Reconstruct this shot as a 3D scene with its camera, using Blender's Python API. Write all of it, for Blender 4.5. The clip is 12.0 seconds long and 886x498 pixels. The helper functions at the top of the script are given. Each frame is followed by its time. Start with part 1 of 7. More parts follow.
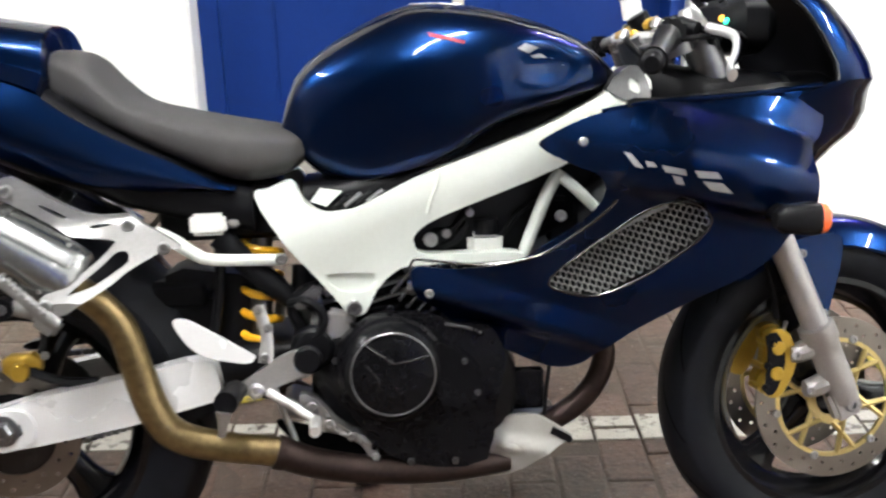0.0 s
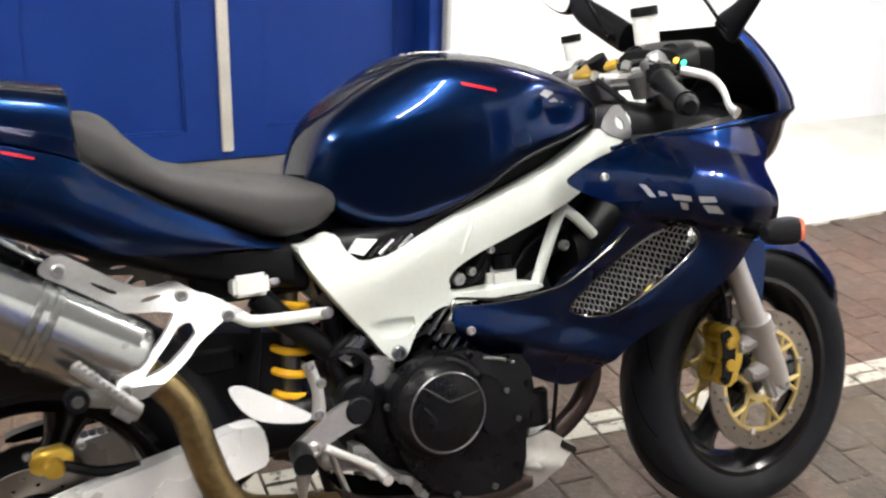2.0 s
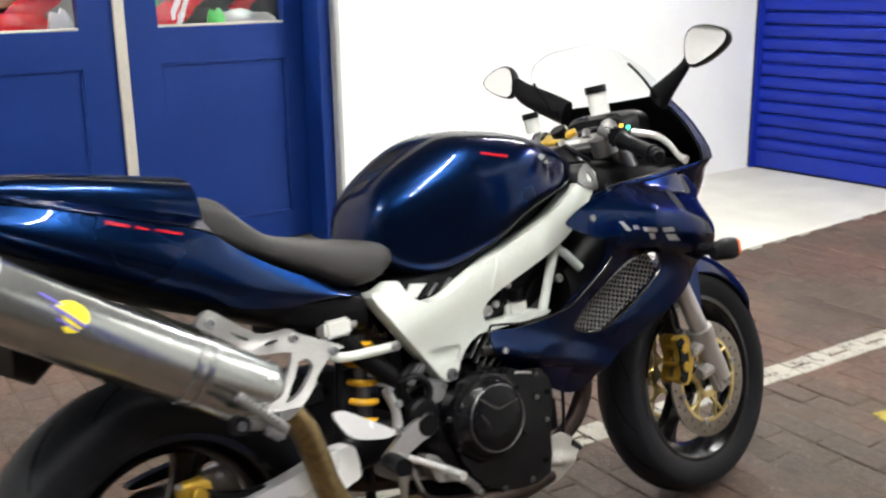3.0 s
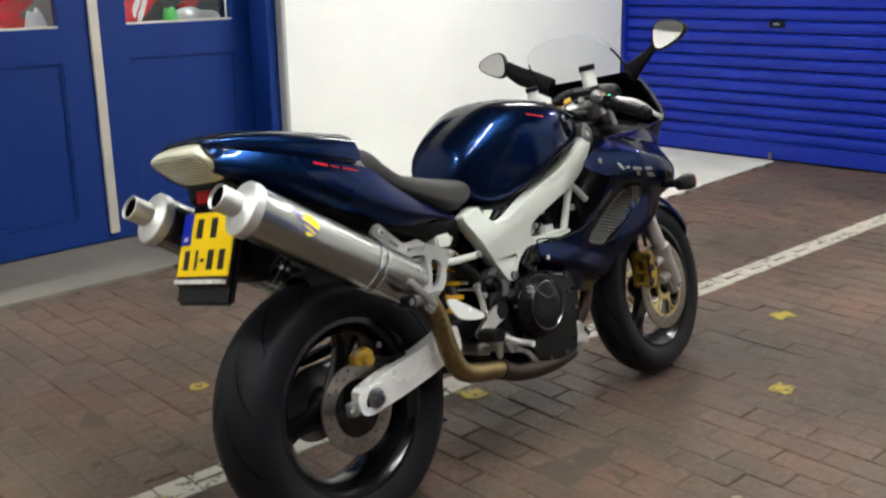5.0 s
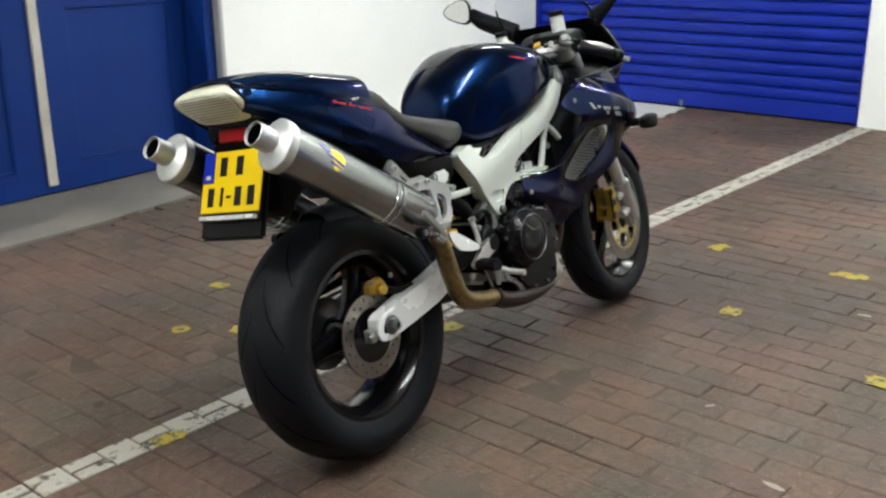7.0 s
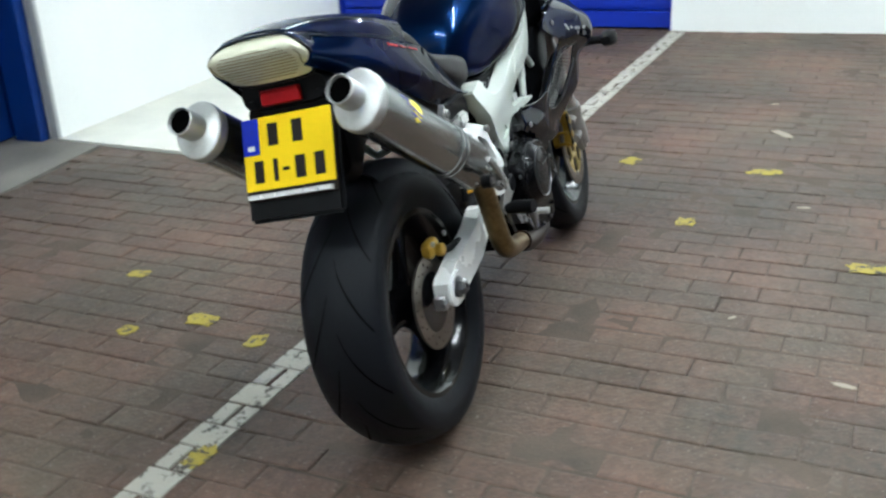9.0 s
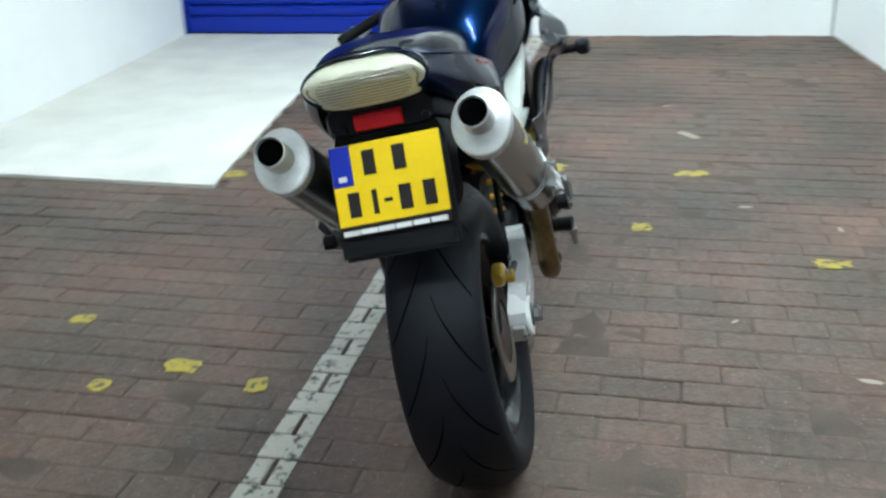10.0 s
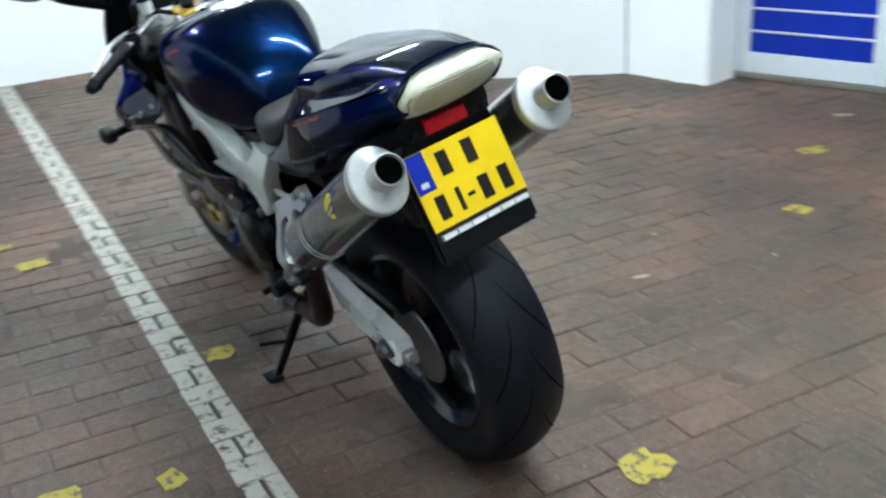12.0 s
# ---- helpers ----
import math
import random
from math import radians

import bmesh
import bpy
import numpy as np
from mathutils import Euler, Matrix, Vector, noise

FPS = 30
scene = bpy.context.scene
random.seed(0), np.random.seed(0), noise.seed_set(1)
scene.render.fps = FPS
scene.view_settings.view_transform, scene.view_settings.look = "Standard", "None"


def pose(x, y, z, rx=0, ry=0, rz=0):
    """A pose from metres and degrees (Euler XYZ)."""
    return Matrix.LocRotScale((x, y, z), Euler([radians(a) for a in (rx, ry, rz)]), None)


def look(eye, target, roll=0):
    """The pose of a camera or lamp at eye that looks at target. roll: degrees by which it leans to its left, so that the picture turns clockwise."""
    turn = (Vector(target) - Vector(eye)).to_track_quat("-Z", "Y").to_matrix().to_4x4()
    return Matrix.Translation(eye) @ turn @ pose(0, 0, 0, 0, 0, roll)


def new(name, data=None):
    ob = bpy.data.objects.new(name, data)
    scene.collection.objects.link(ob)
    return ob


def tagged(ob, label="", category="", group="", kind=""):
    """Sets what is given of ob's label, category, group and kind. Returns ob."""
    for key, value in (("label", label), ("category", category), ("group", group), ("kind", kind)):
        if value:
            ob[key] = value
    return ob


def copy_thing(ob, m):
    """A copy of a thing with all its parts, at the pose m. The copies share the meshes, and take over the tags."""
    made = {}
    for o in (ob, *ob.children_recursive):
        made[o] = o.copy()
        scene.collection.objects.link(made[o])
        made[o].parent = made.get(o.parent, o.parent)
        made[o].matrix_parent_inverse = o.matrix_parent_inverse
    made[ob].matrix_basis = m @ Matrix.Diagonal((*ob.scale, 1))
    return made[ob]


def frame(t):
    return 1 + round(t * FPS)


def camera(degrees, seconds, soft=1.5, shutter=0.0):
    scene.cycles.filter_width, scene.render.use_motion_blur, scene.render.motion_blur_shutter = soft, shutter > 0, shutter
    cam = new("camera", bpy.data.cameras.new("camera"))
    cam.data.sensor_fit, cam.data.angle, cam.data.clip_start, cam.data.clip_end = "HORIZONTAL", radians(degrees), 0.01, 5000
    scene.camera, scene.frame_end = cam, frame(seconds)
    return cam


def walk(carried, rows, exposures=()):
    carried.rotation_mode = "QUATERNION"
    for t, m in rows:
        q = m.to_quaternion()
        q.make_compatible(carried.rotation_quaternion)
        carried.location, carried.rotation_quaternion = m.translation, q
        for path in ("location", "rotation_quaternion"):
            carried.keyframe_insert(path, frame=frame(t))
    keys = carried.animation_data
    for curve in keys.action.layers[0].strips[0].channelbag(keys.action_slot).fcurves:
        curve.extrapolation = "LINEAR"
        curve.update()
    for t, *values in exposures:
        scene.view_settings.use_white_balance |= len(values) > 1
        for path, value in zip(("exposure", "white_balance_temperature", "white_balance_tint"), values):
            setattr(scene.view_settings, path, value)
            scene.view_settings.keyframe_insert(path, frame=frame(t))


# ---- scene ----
from mathutils.geometry import delaunay_2d_cdt

cam = camera(47.3, 12.0, soft=2.3, shutter=0.6)
PATH = [
    (0, (0.195, 0.426, 1.257), (0.232, 2.286, 0.524), -0.7),
    (0.5, (0.133, 0.367, 1.278), (0.134, 2.228, 0.545), -0.6),
    (1, (0.004, 0.462, 1.261), (0.175, 2.314, 0.526), -1.1),
    (1.5, (-0.198, 0.541, 1.282), (0.318, 2.341, 0.578), -1.7),
    (2, (-0.439, 0.509, 1.315), (0.276, 2.240, 0.615), 1.8),
    (2.5, (-0.679, 0.383, 1.316), (0.226, 2.086, 0.785), 1.2),
    (3, (-0.976, 0.329, 1.338), (0.070, 1.954, 0.822), -0.9),
    (4.8, (-1.839, 0.089, 1.398), (-0.557, 1.534, 0.878), -0.5),
    (5, (-1.907, 0.075, 1.388), (-0.602, 1.494, 0.856), -0.9),
    (5.5, (-2.011, -0.008, 1.381), (-0.703, 1.398, 0.822), -0.3),
    (6, (-2.109, -0.03, 1.37), (-0.835, 1.406, 0.807), -1.8),
    (6.5, (-2.17, 0.04, 1.383), (-0.797, 1.363, 0.779), -0.6),
    (6.7, (-2.209, 0.091, 1.382), (-0.809, 1.381, 0.77), -0.3),
    (8.3, (-2.29, 0.596, 1.356), (-0.7, 1.608, 0.688), -2.2),
    (8.5, (-2.321, 0.661, 1.356), (-0.729, 1.65, 0.658), -1.8),
    (9, (-2.457, 0.975, 1.357), (-0.779, 1.762, 0.607), -3.1),
    (9.5, (-2.486, 1.28, 1.352), (-0.742, 1.927, 0.617), -3.2),
    (10, (-2.496, 1.626, 1.372), (-0.687, 2.016, 0.613), -1.6),
    (10.5, (-2.545, 1.966, 1.375), (-0.679, 2.007, 0.656), -3.7),
    (11, (-2.517, 2.293, 1.36), (-0.69, 2.078, 0.575), -3.4),
    (11.5, (-2.408, 2.621, 1.378), (-0.638, 2.114, 0.597), -2.6),
    (12, (-2.369, 2.955, 1.38), (-0.721, 2.115, 0.62), -3.7),
]
# stops, kelvin and tint: the phone brightens and cools its picture on the way
EXPOSURE = [(0, 0.91, 6150, 12), (1.5, 0.94, 6200, 12), (2.5, 0.76, 6500, 13), (3, 0.58, 6300, 11), (5, 0.10, 6300, 9), (6.5, 0.12, 6150, 7), (8.5, 0.35, 5740, 3), (9.5, 0.25, 5350, 0), (10.5, 0.28, 5300, -2), (12, 0.43, 5260, 0)]
walk(cam, [(t, look(eye, target, roll)) for t, eye, target, roll in PATH], EXPOSURE)

# ---- light ----
world = bpy.data.worlds.new("night")
scene.world = world
world.use_nodes = True
world.node_tree.nodes["Background"].inputs[0].default_value = (0.02, 0.025, 0.04, 1)
world.node_tree.nodes["Background"].inputs[1].default_value = 0.3

CEILING = 3.0
TUBE_POWER = 330.0


# ---- materials ----
def material(name, color, rough=0.5, metal=0.0, vary=0.12, scale=6.0, fine=90.0, bump=0.0, bump_scale=200.0,
             coat=0.0, coat_rough=0.05, rough_vary=0.08, second=None, spec=0.5):
    """Principled surface with colour variation at two scales, uneven gloss and fine relief."""
    m = bpy.data.materials.new(name)
    m.use_nodes = True
    nt = m.node_tree
    b = nt.nodes["Principled BSDF"]
    tc = nt.nodes.new("ShaderNodeTexCoord")

    def noise_node(s, detail):
        n = nt.nodes.new("ShaderNodeTexNoise")
        n.inputs["Scale"].default_value = s
        n.inputs["Detail"].default_value = detail
        nt.links.new(tc.outputs["Object"], n.inputs["Vector"])
        return n

    big, small = noise_node(scale, 4), noise_node(fine, 3)
    add = nt.nodes.new("ShaderNodeMath")
    add.operation = "MULTIPLY_ADD"
    add.inputs[1].default_value, add.inputs[2].default_value = 0.4, 0.0
    nt.links.new(small.outputs["Fac"], add.inputs[0])
    both = nt.nodes.new("ShaderNodeMath")
    both.operation = "MULTIPLY_ADD"
    both.inputs[1].default_value = 0.6
    nt.links.new(big.outputs["Fac"], both.inputs[0])
    nt.links.new(add.outputs[0], both.inputs[2])
    ramp = nt.nodes.new("ShaderNodeValToRGB")
    ramp.color_ramp.elements[0].position, ramp.color_ramp.elements[1].position = 0.3, 0.7
    c2 = second or tuple(min(1, c * (1 + vary)) for c in color)
    ramp.color_ramp.elements[0].color = (*[c * (1 - vary) for c in color], 1)
    ramp.color_ramp.elements[1].color = (*c2, 1)
    nt.links.new(both.outputs[0], ramp.inputs[0])
    nt.links.new(ramp.outputs[0], b.inputs["Base Color"])
    b.inputs["Metallic"].default_value = metal
    b.inputs["Specular IOR Level"].default_value = spec
    rr = nt.nodes.new("ShaderNodeMapRange")
    rr.inputs["To Min"].default_value, rr.inputs["To Max"].default_value = max(0.02, rough - rough_vary), rough + rough_vary
    nt.links.new(big.outputs["Fac"], rr.inputs["Value"])
    nt.links.new(rr.outputs[0], b.inputs["Roughness"])
    b.inputs["Coat Weight"].default_value, b.inputs["Coat Roughness"].default_value = coat, coat_rough
    if bump:
        bn = noise_node(bump_scale, 4)
        bp = nt.nodes.new("ShaderNodeBump")
        bp.inputs["Strength"].default_value, bp.inputs["Distance"].default_value = bump, 0.004
        nt.links.new(bn.outputs["Fac"], bp.inputs["Height"])
        nt.links.new(bp.outputs[0], b.inputs["Normal"])
    return m


def brick_material(name, dark, light, worn=None, worn_at=0.55):
    """Clay pavers, each of its own shade, with dirt; worn: a coat of paint over them, rubbed off in patches."""
    m = material(name, light, rough=0.64, vary=0.2, scale=9, fine=140, bump=0.9, bump_scale=75, rough_vary=0.14)
    nt = m.node_tree
    b = nt.nodes["Principled BSDF"]
    info, geo = nt.nodes.new("ShaderNodeObjectInfo"), nt.nodes.new("ShaderNodeNewGeometry")
    mix = nt.nodes.new("ShaderNodeMath")
    mix.operation = "ADD"
    nt.links.new(info.outputs["Random"], mix.inputs[0])
    nt.links.new(geo.outputs["Random Per Island"], mix.inputs[1])
    fract = nt.nodes.new("ShaderNodeMath")
    fract.operation = "FRACT"
    nt.links.new(mix.outputs[0], fract.inputs[0])
    shade = nt.nodes.new("ShaderNodeMix")
    shade.data_type = "RGBA"
    nt.links.new(fract.outputs[0], shade.inputs["Factor"])
    shade.inputs["A"].default_value, shade.inputs["B"].default_value = (*dark, 1), (*light, 1)
    tone = nt.nodes.new("ShaderNodeMix")
    tone.data_type, tone.blend_type = "RGBA", "MULTIPLY"
    tone.inputs["Factor"].default_value = 1.0
    dirt = nt.nodes.new("ShaderNodeTexNoise")
    dirt.inputs["Scale"].default_value, dirt.inputs["Detail"].default_value = 0.9, 8
    nt.links.new(geo.outputs["Position"], dirt.inputs["Vector"])
    spots = nt.nodes.new("ShaderNodeTexNoise")
    spots.inputs["Scale"].default_value, spots.inputs["Detail"].default_value = 34, 10
    spots.inputs["Roughness"].default_value = 0.72
    nt.links.new(geo.outputs["Position"], spots.inputs["Vector"])
    dm = nt.nodes.new("ShaderNodeMath")
    dm.operation = "ADD"
    nt.links.new(dirt.outputs["Fac"], dm.inputs[0])
    nt.links.new(spots.outputs["Fac"], dm.inputs[1])
    dr = nt.nodes.new("ShaderNodeMapRange")
    dr.inputs["From Min"].default_value, dr.inputs["From Max"].default_value = 0.75, 1.25
    dr.inputs["To Min"].default_value, dr.inputs["To Max"].default_value = 0.42, 1.5
    nt.links.new(dm.outputs[0], dr.inputs["Value"])
    nt.links.new(shade.outputs["Result"], tone.inputs["A"])
    nt.links.new(dr.outputs[0], tone.inputs["B"])
    last = tone.outputs["Result"]
    # rust-red clay here, olive grime there
    stain = nt.nodes.new("ShaderNodeTexNoise")
    stain.inputs["Scale"].default_value, stain.inputs["Detail"].default_value = 1.7, 7
    stain.inputs["Roughness"].default_value = 0.62
    nt.links.new(geo.outputs["Position"], stain.inputs["Vector"])
    sr = nt.nodes.new("ShaderNodeMapRange")
    sr.inputs["From Min"].default_value, sr.inputs["From Max"].default_value = 0.40, 0.60
    nt.links.new(stain.outputs["Fac"], sr.inputs["Value"])
    hue = nt.nodes.new("ShaderNodeMix")
    hue.data_type = "RGBA"
    nt.links.new(sr.outputs[0], hue.inputs["Factor"])
    hue.inputs["A"].default_value, hue.inputs["B"].default_value = (0.82, 0.90, 0.80, 1), (1.18, 1.0, 0.88, 1)
    tinted = nt.nodes.new("ShaderNodeMix")
    tinted.data_type, tinted.blend_type = "RGBA", "MULTIPLY"
    tinted.inputs["Factor"].default_value = 1.0
    nt.links.new(last, tinted.inputs["A"])
    nt.links.new(hue.outputs["Result"], tinted.inputs["B"])
    last = tinted.outputs["Result"]
    # pale grit and mortar specks trodden into the clay
    grit = nt.nodes.new("ShaderNodeTexNoise")
    grit.inputs["Scale"].default_value, grit.inputs["Detail"].default_value = 95, 4
    nt.links.new(geo.outputs["Position"], grit.inputs["Vector"])
    speck = nt.nodes.new("ShaderNodeMapRange")
    speck.inputs["From Min"].default_value, speck.inputs["From Max"].default_value = 0.64, 0.74
    speck.inputs["To Max"].default_value = 0.75
    nt.links.new(grit.outputs["Fac"], speck.inputs["Value"])
    strewn = nt.nodes.new("ShaderNodeMix")
    strewn.data_type = "RGBA"
    nt.links.new(speck.outputs[0], strewn.inputs["Factor"])
    nt.links.new(last, strewn.inputs["A"])
    strewn.inputs["B"].default_value = (0.27, 0.235, 0.20, 1)
    last = strewn.outputs["Result"]
    if worn:
        rub = nt.nodes.new("ShaderNodeTexNoise")
        rub.inputs["Scale"].default_value, rub.inputs["Detail"].default_value = 22, 8
        rub.inputs["Roughness"].default_value = 0.7
        nt.links.new(geo.outputs["Position"], rub.inputs["Vector"])
        cut = nt.nodes.new("ShaderNodeMapRange")
        cut.inputs["From Min"].default_value, cut.inputs["From Max"].default_value = worn_at, worn_at + 0.08
        nt.links.new(rub.outputs["Fac"], cut.inputs["Value"])
        coat = nt.nodes.new("ShaderNodeMix")
        coat.data_type = "RGBA"
        nt.links.new(cut.outputs[0], coat.inputs["Factor"])
        coat.inputs["A"].default_value = (*worn, 1)
        nt.links.new(last, coat.inputs["B"])
        last = coat.outputs["Result"]
    nt.links.new(last, b.inputs["Base Color"])
    return m


def sheet_glass(name, tint, gloss):
    """A thin clear sheet: it lets light straight through and mirrors a little of it."""
    m = bpy.data.materials.new(name)
    m.use_nodes = True
    nt = m.node_tree
    nt.nodes.remove(nt.nodes["Principled BSDF"])
    clear, shine, mix = nt.nodes.new("ShaderNodeBsdfTransparent"), nt.nodes.new("ShaderNodeBsdfGlossy"), nt.nodes.new("ShaderNodeMixShader")
    clear.inputs[0].default_value = (*tint, 1)
    shine.inputs["Roughness"].default_value = 0.03
    mix.inputs[0].default_value = gloss
    nt.links.new(clear.outputs[0], mix.inputs[1])
    nt.links.new(shine.outputs[0], mix.inputs[2])
    nt.links.new(mix.outputs[0], nt.nodes["Material Output"].inputs[0])
    return m


def lamp_material(name, color, strength):
    m = bpy.data.materials.new(name)
    m.use_nodes = True
    b = m.node_tree.nodes["Principled BSDF"]
    b.inputs["Base Color"].default_value = (*color, 1)
    b.inputs["Emission Color"].default_value = (*color, 1)
    b.inputs["Emission Strength"].default_value = strength
    return m


M_blue = material("blue_metallic_paint", (0.0021, 0.0120, 0.051), rough=0.28, metal=0.92, vary=0.1, scale=3, fine=1500, coat=0.62, coat_rough=0.02, rough_vary=0.03)
M_blue.node_tree.nodes["Principled BSDF"].inputs["Specular Tint"].default_value = (0.02, 0.08, 0.20, 1)
M_blue.node_tree.nodes["Principled BSDF"].inputs["Coat IOR"].default_value = 1.30
M_black = material("black_plastic", (0.0030, 0.0031, 0.0040), spec=0.13, rough=0.45, vary=0.25, bump=0.08, bump_scale=400)
M_gloss = material("gloss_black", (0.005, 0.005, 0.006), spec=0.4, rough=0.25, vary=0.2, coat=0.4)
M_engine = material("engine_black", (0.0036, 0.0036, 0.0044), spec=0.14, rough=0.25, vary=0.3, bump=0.05, bump_scale=500)
M_seat = material("seat_vinyl", (0.023, 0.0215, 0.0215), rough=0.72, vary=0.12, scale=4, fine=300, bump=0.25, bump_scale=900)
M_frame = material("frame_silver_paint", (0.64, 0.68, 0.63), rough=0.42, metal=0.1, vary=0.05, scale=3, fine=120, rough_vary=0.06)
M_alu = material("brushed_aluminium", (0.74, 0.74, 0.73), rough=0.38, metal=0.75, vary=0.1, scale=5, fine=300, rough_vary=0.08)
M_cap = material("turned_end_cap", (0.62, 0.63, 0.62), rough=0.47, metal=0.8, vary=0.16, scale=24, fine=260, rough_vary=0.10, bump=0.05, bump_scale=600)
M_chin = material("silver_lacquer", (0.34, 0.335, 0.31), rough=0.42, metal=0.35, vary=0.08, scale=5, fine=150)
M_fork = material("fork_grey", (0.40, 0.385, 0.37), rough=0.40, metal=0.6, vary=0.12, scale=12, fine=250, rough_vary=0.08)
M_cast = material("cast_aluminium", (0.47, 0.465, 0.455), rough=0.38, metal=0.85, vary=0.14, scale=12, fine=250, bump=0.12, bump_scale=350)
M_hanger = material("hanger_casting", (0.25, 0.247, 0.243), rough=0.42, metal=0.75, vary=0.15, scale=14, fine=200, rough_vary=0.1)
M_arm = material("polished_swingarm", (0.80, 0.81, 0.805), rough=0.28, metal=0.25, vary=0.06, scale=5, fine=200, rough_vary=0.1)
M_darkmetal = material("dark_metal", (0.16, 0.16, 0.165), rough=0.3, metal=0.9, vary=0.2, scale=10, fine=150)
M_muffler = material("muffler_titanium", (0.30, 0.308, 0.305), rough=0.23, metal=0.95, vary=0.08, scale=4, fine=60, rough_vary=0.06)
M_bronze = material("heat_tinted_steel", (0.15, 0.108, 0.048), rough=0.36, metal=0.9, vary=0.3, scale=8, fine=80, second=(0.28, 0.205, 0.095))
M_brown = material("scorched_steel", (0.032, 0.021, 0.018), rough=0.42, metal=0.8, vary=0.4, scale=14, fine=120)
M_gold = material("gold_anodised", (0.43, 0.27, 0.032), rough=0.36, metal=0.6, vary=0.15, scale=20, fine=200)
M_goldpale = material("pale_gold_carrier", (0.62, 0.49, 0.20), rough=0.35, metal=0.85, vary=0.15, scale=20, fine=200)
M_disc = material("steel_disc", (0.21, 0.185, 0.16), rough=0.33, metal=0.95, vary=0.12, scale=18, fine=400, rough_vary=0.1)
M_tyre = material("tyre_rubber", (0.0036, 0.0042, 0.0066), spec=0.17, rough=0.52, vary=0.25, scale=7, fine=160, bump=0.2, bump_scale=500)
M_rim = material("rim_black", (0.0032, 0.0032, 0.0042), spec=0.34, rough=0.17, vary=0.2, rough_vary=0.05)
M_chrome = material("chrome", (0.75, 0.75, 0.75), rough=0.14, metal=1.0, vary=0.05, rough_vary=0.04)
M_steel = material("zinc_bolt", (0.36, 0.36, 0.355), rough=0.36, metal=0.95, vary=0.1)
M_yellow = material("yellow_spring", (0.80, 0.42, 0.01), rough=0.4, vary=0.1, coat=0.3)
M_plate = material("number_plate_yellow", (0.90, 0.63, 0.001), spec=0.1, rough=0.42, vary=0.05)
M_plate_blue = material("number_plate_blue", (0.004, 0.020, 0.42), spec=0.3, rough=0.42)
M_ink = material("black_print", (0.012, 0.008, 0.007), spec=0.2, rough=0.5)
# soot on exhaust parts; also painted shade in tread grooves and axle slots
M_soot_shade = material("soot_and_shade", (0.0012, 0.0012, 0.0012), spec=0.0, rough=0.95, vary=0.2)
M_white = material("white_print", (0.8, 0.8, 0.8), rough=0.5, vary=0.05)
M_red = material("red_decal", (0.27, 0.004, 0.012), spec=0.2, rough=0.35, vary=0.08)
M_redlens = material("red_reflector", (0.27, 0.003, 0.006), spec=0.12, rough=0.5, vary=0.15)
M_orange = material("orange_lens", (0.85, 0.12, 0.02), rough=0.2, vary=0.1, coat=0.6)
M_rib = material("clear_lens_rib", (0.27, 0.255, 0.175), rough=0.25, vary=0.1, coat=0.5)
M_lens = material("aged_clear_lens", (0.63, 0.63, 0.485), rough=0.24, vary=0.1, scale=10, coat=0.8, rough_vary=0.04)
M_decal = material("silver_decal", (0.36, 0.38, 0.40), rough=0.35, metal=0.4, vary=0.1)
M_sticker = material("yellow_sticker", (0.82, 0.68, 0.02), rough=0.45, vary=0.08)
M_sticker_blue = material("violet_sticker", (0.10, 0.08, 0.42), rough=0.45, vary=0.08)
M_mirror = material("mirror_glass", (0.9, 0.9, 0.9), rough=0.03, metal=1.0, vary=0.01, rough_vary=0.01)
M_screen = sheet_glass("clear_screen", (0.94, 0.955, 0.95), 0.05)
M_pane = sheet_glass("window_glass", (0.97, 0.98, 0.98), 0.03)
M_tank_plastic = material("white_bottle", (0.62, 0.63, 0.60), rough=0.45, vary=0.08)
M_green = lamp_material("green_indicator", (0.05, 0.9, 0.5), 1.5)
M_amber = lamp_material("amber_indicator", (1.0, 0.5, 0.05), 1.5)

M_wall = material("white_plaster", (0.87, 0.88, 0.86), rough=0.85, vary=0.035, scale=2.5, fine=60, bump=0.35, bump_scale=70)
M_grey_wall = material("grey_render", (0.50, 0.50, 0.49), rough=0.9, vary=0.15, scale=2, fine=40, bump=0.3)
# dark so the unseen yard wall reflects as darkness; reused inside the shop
M_dark_wall = material("darkened_wall", (0.10, 0.095, 0.09), rough=0.9, vary=0.15, scale=2, fine=40, bump=0.3)
M_mesh = material("mesh_metal", (0.27, 0.27, 0.26), rough=0.5, metal=0.5, vary=0.15)
# dark grey to hold back bounce light and reflections from overhead
M_ceiling = material("darkened_ceiling", (0.20, 0.20, 0.195), rough=0.9, vary=0.05, scale=2, fine=40, bump=0.2)
M_door = material("blue_door_paint", (0.005, 0.027, 0.165), spec=0.2, rough=0.42, vary=0.1, scale=3, fine=70, bump=0.06, bump_scale=120)
M_shutter = material("blue_shutter_paint", (0.008, 0.024, 0.31), spec=0.25, rough=0.38, vary=0.1, scale=3, fine=50, rough_vary=0.08)
M_strip = material("galvanised_strip", (0.55, 0.52, 0.46), rough=0.5, metal=0.3, vary=0.12, scale=8)
M_bead = material("grey_corner_bead", (0.40, 0.41, 0.41), rough=0.5, vary=0.06)
M_greydoor = material("light_grey_frame", (0.62, 0.65, 0.68), rough=0.5, vary=0.05)
M_concrete = material("concrete", (0.175, 0.160, 0.138), rough=0.85, vary=0.28, scale=3, fine=120, bump=0.4, bump_scale=90)
M_pad = material("painted_concrete", (0.66, 0.65, 0.58), rough=0.7, vary=0.14, scale=3.5, fine=90, bump=0.3, bump_scale=80)
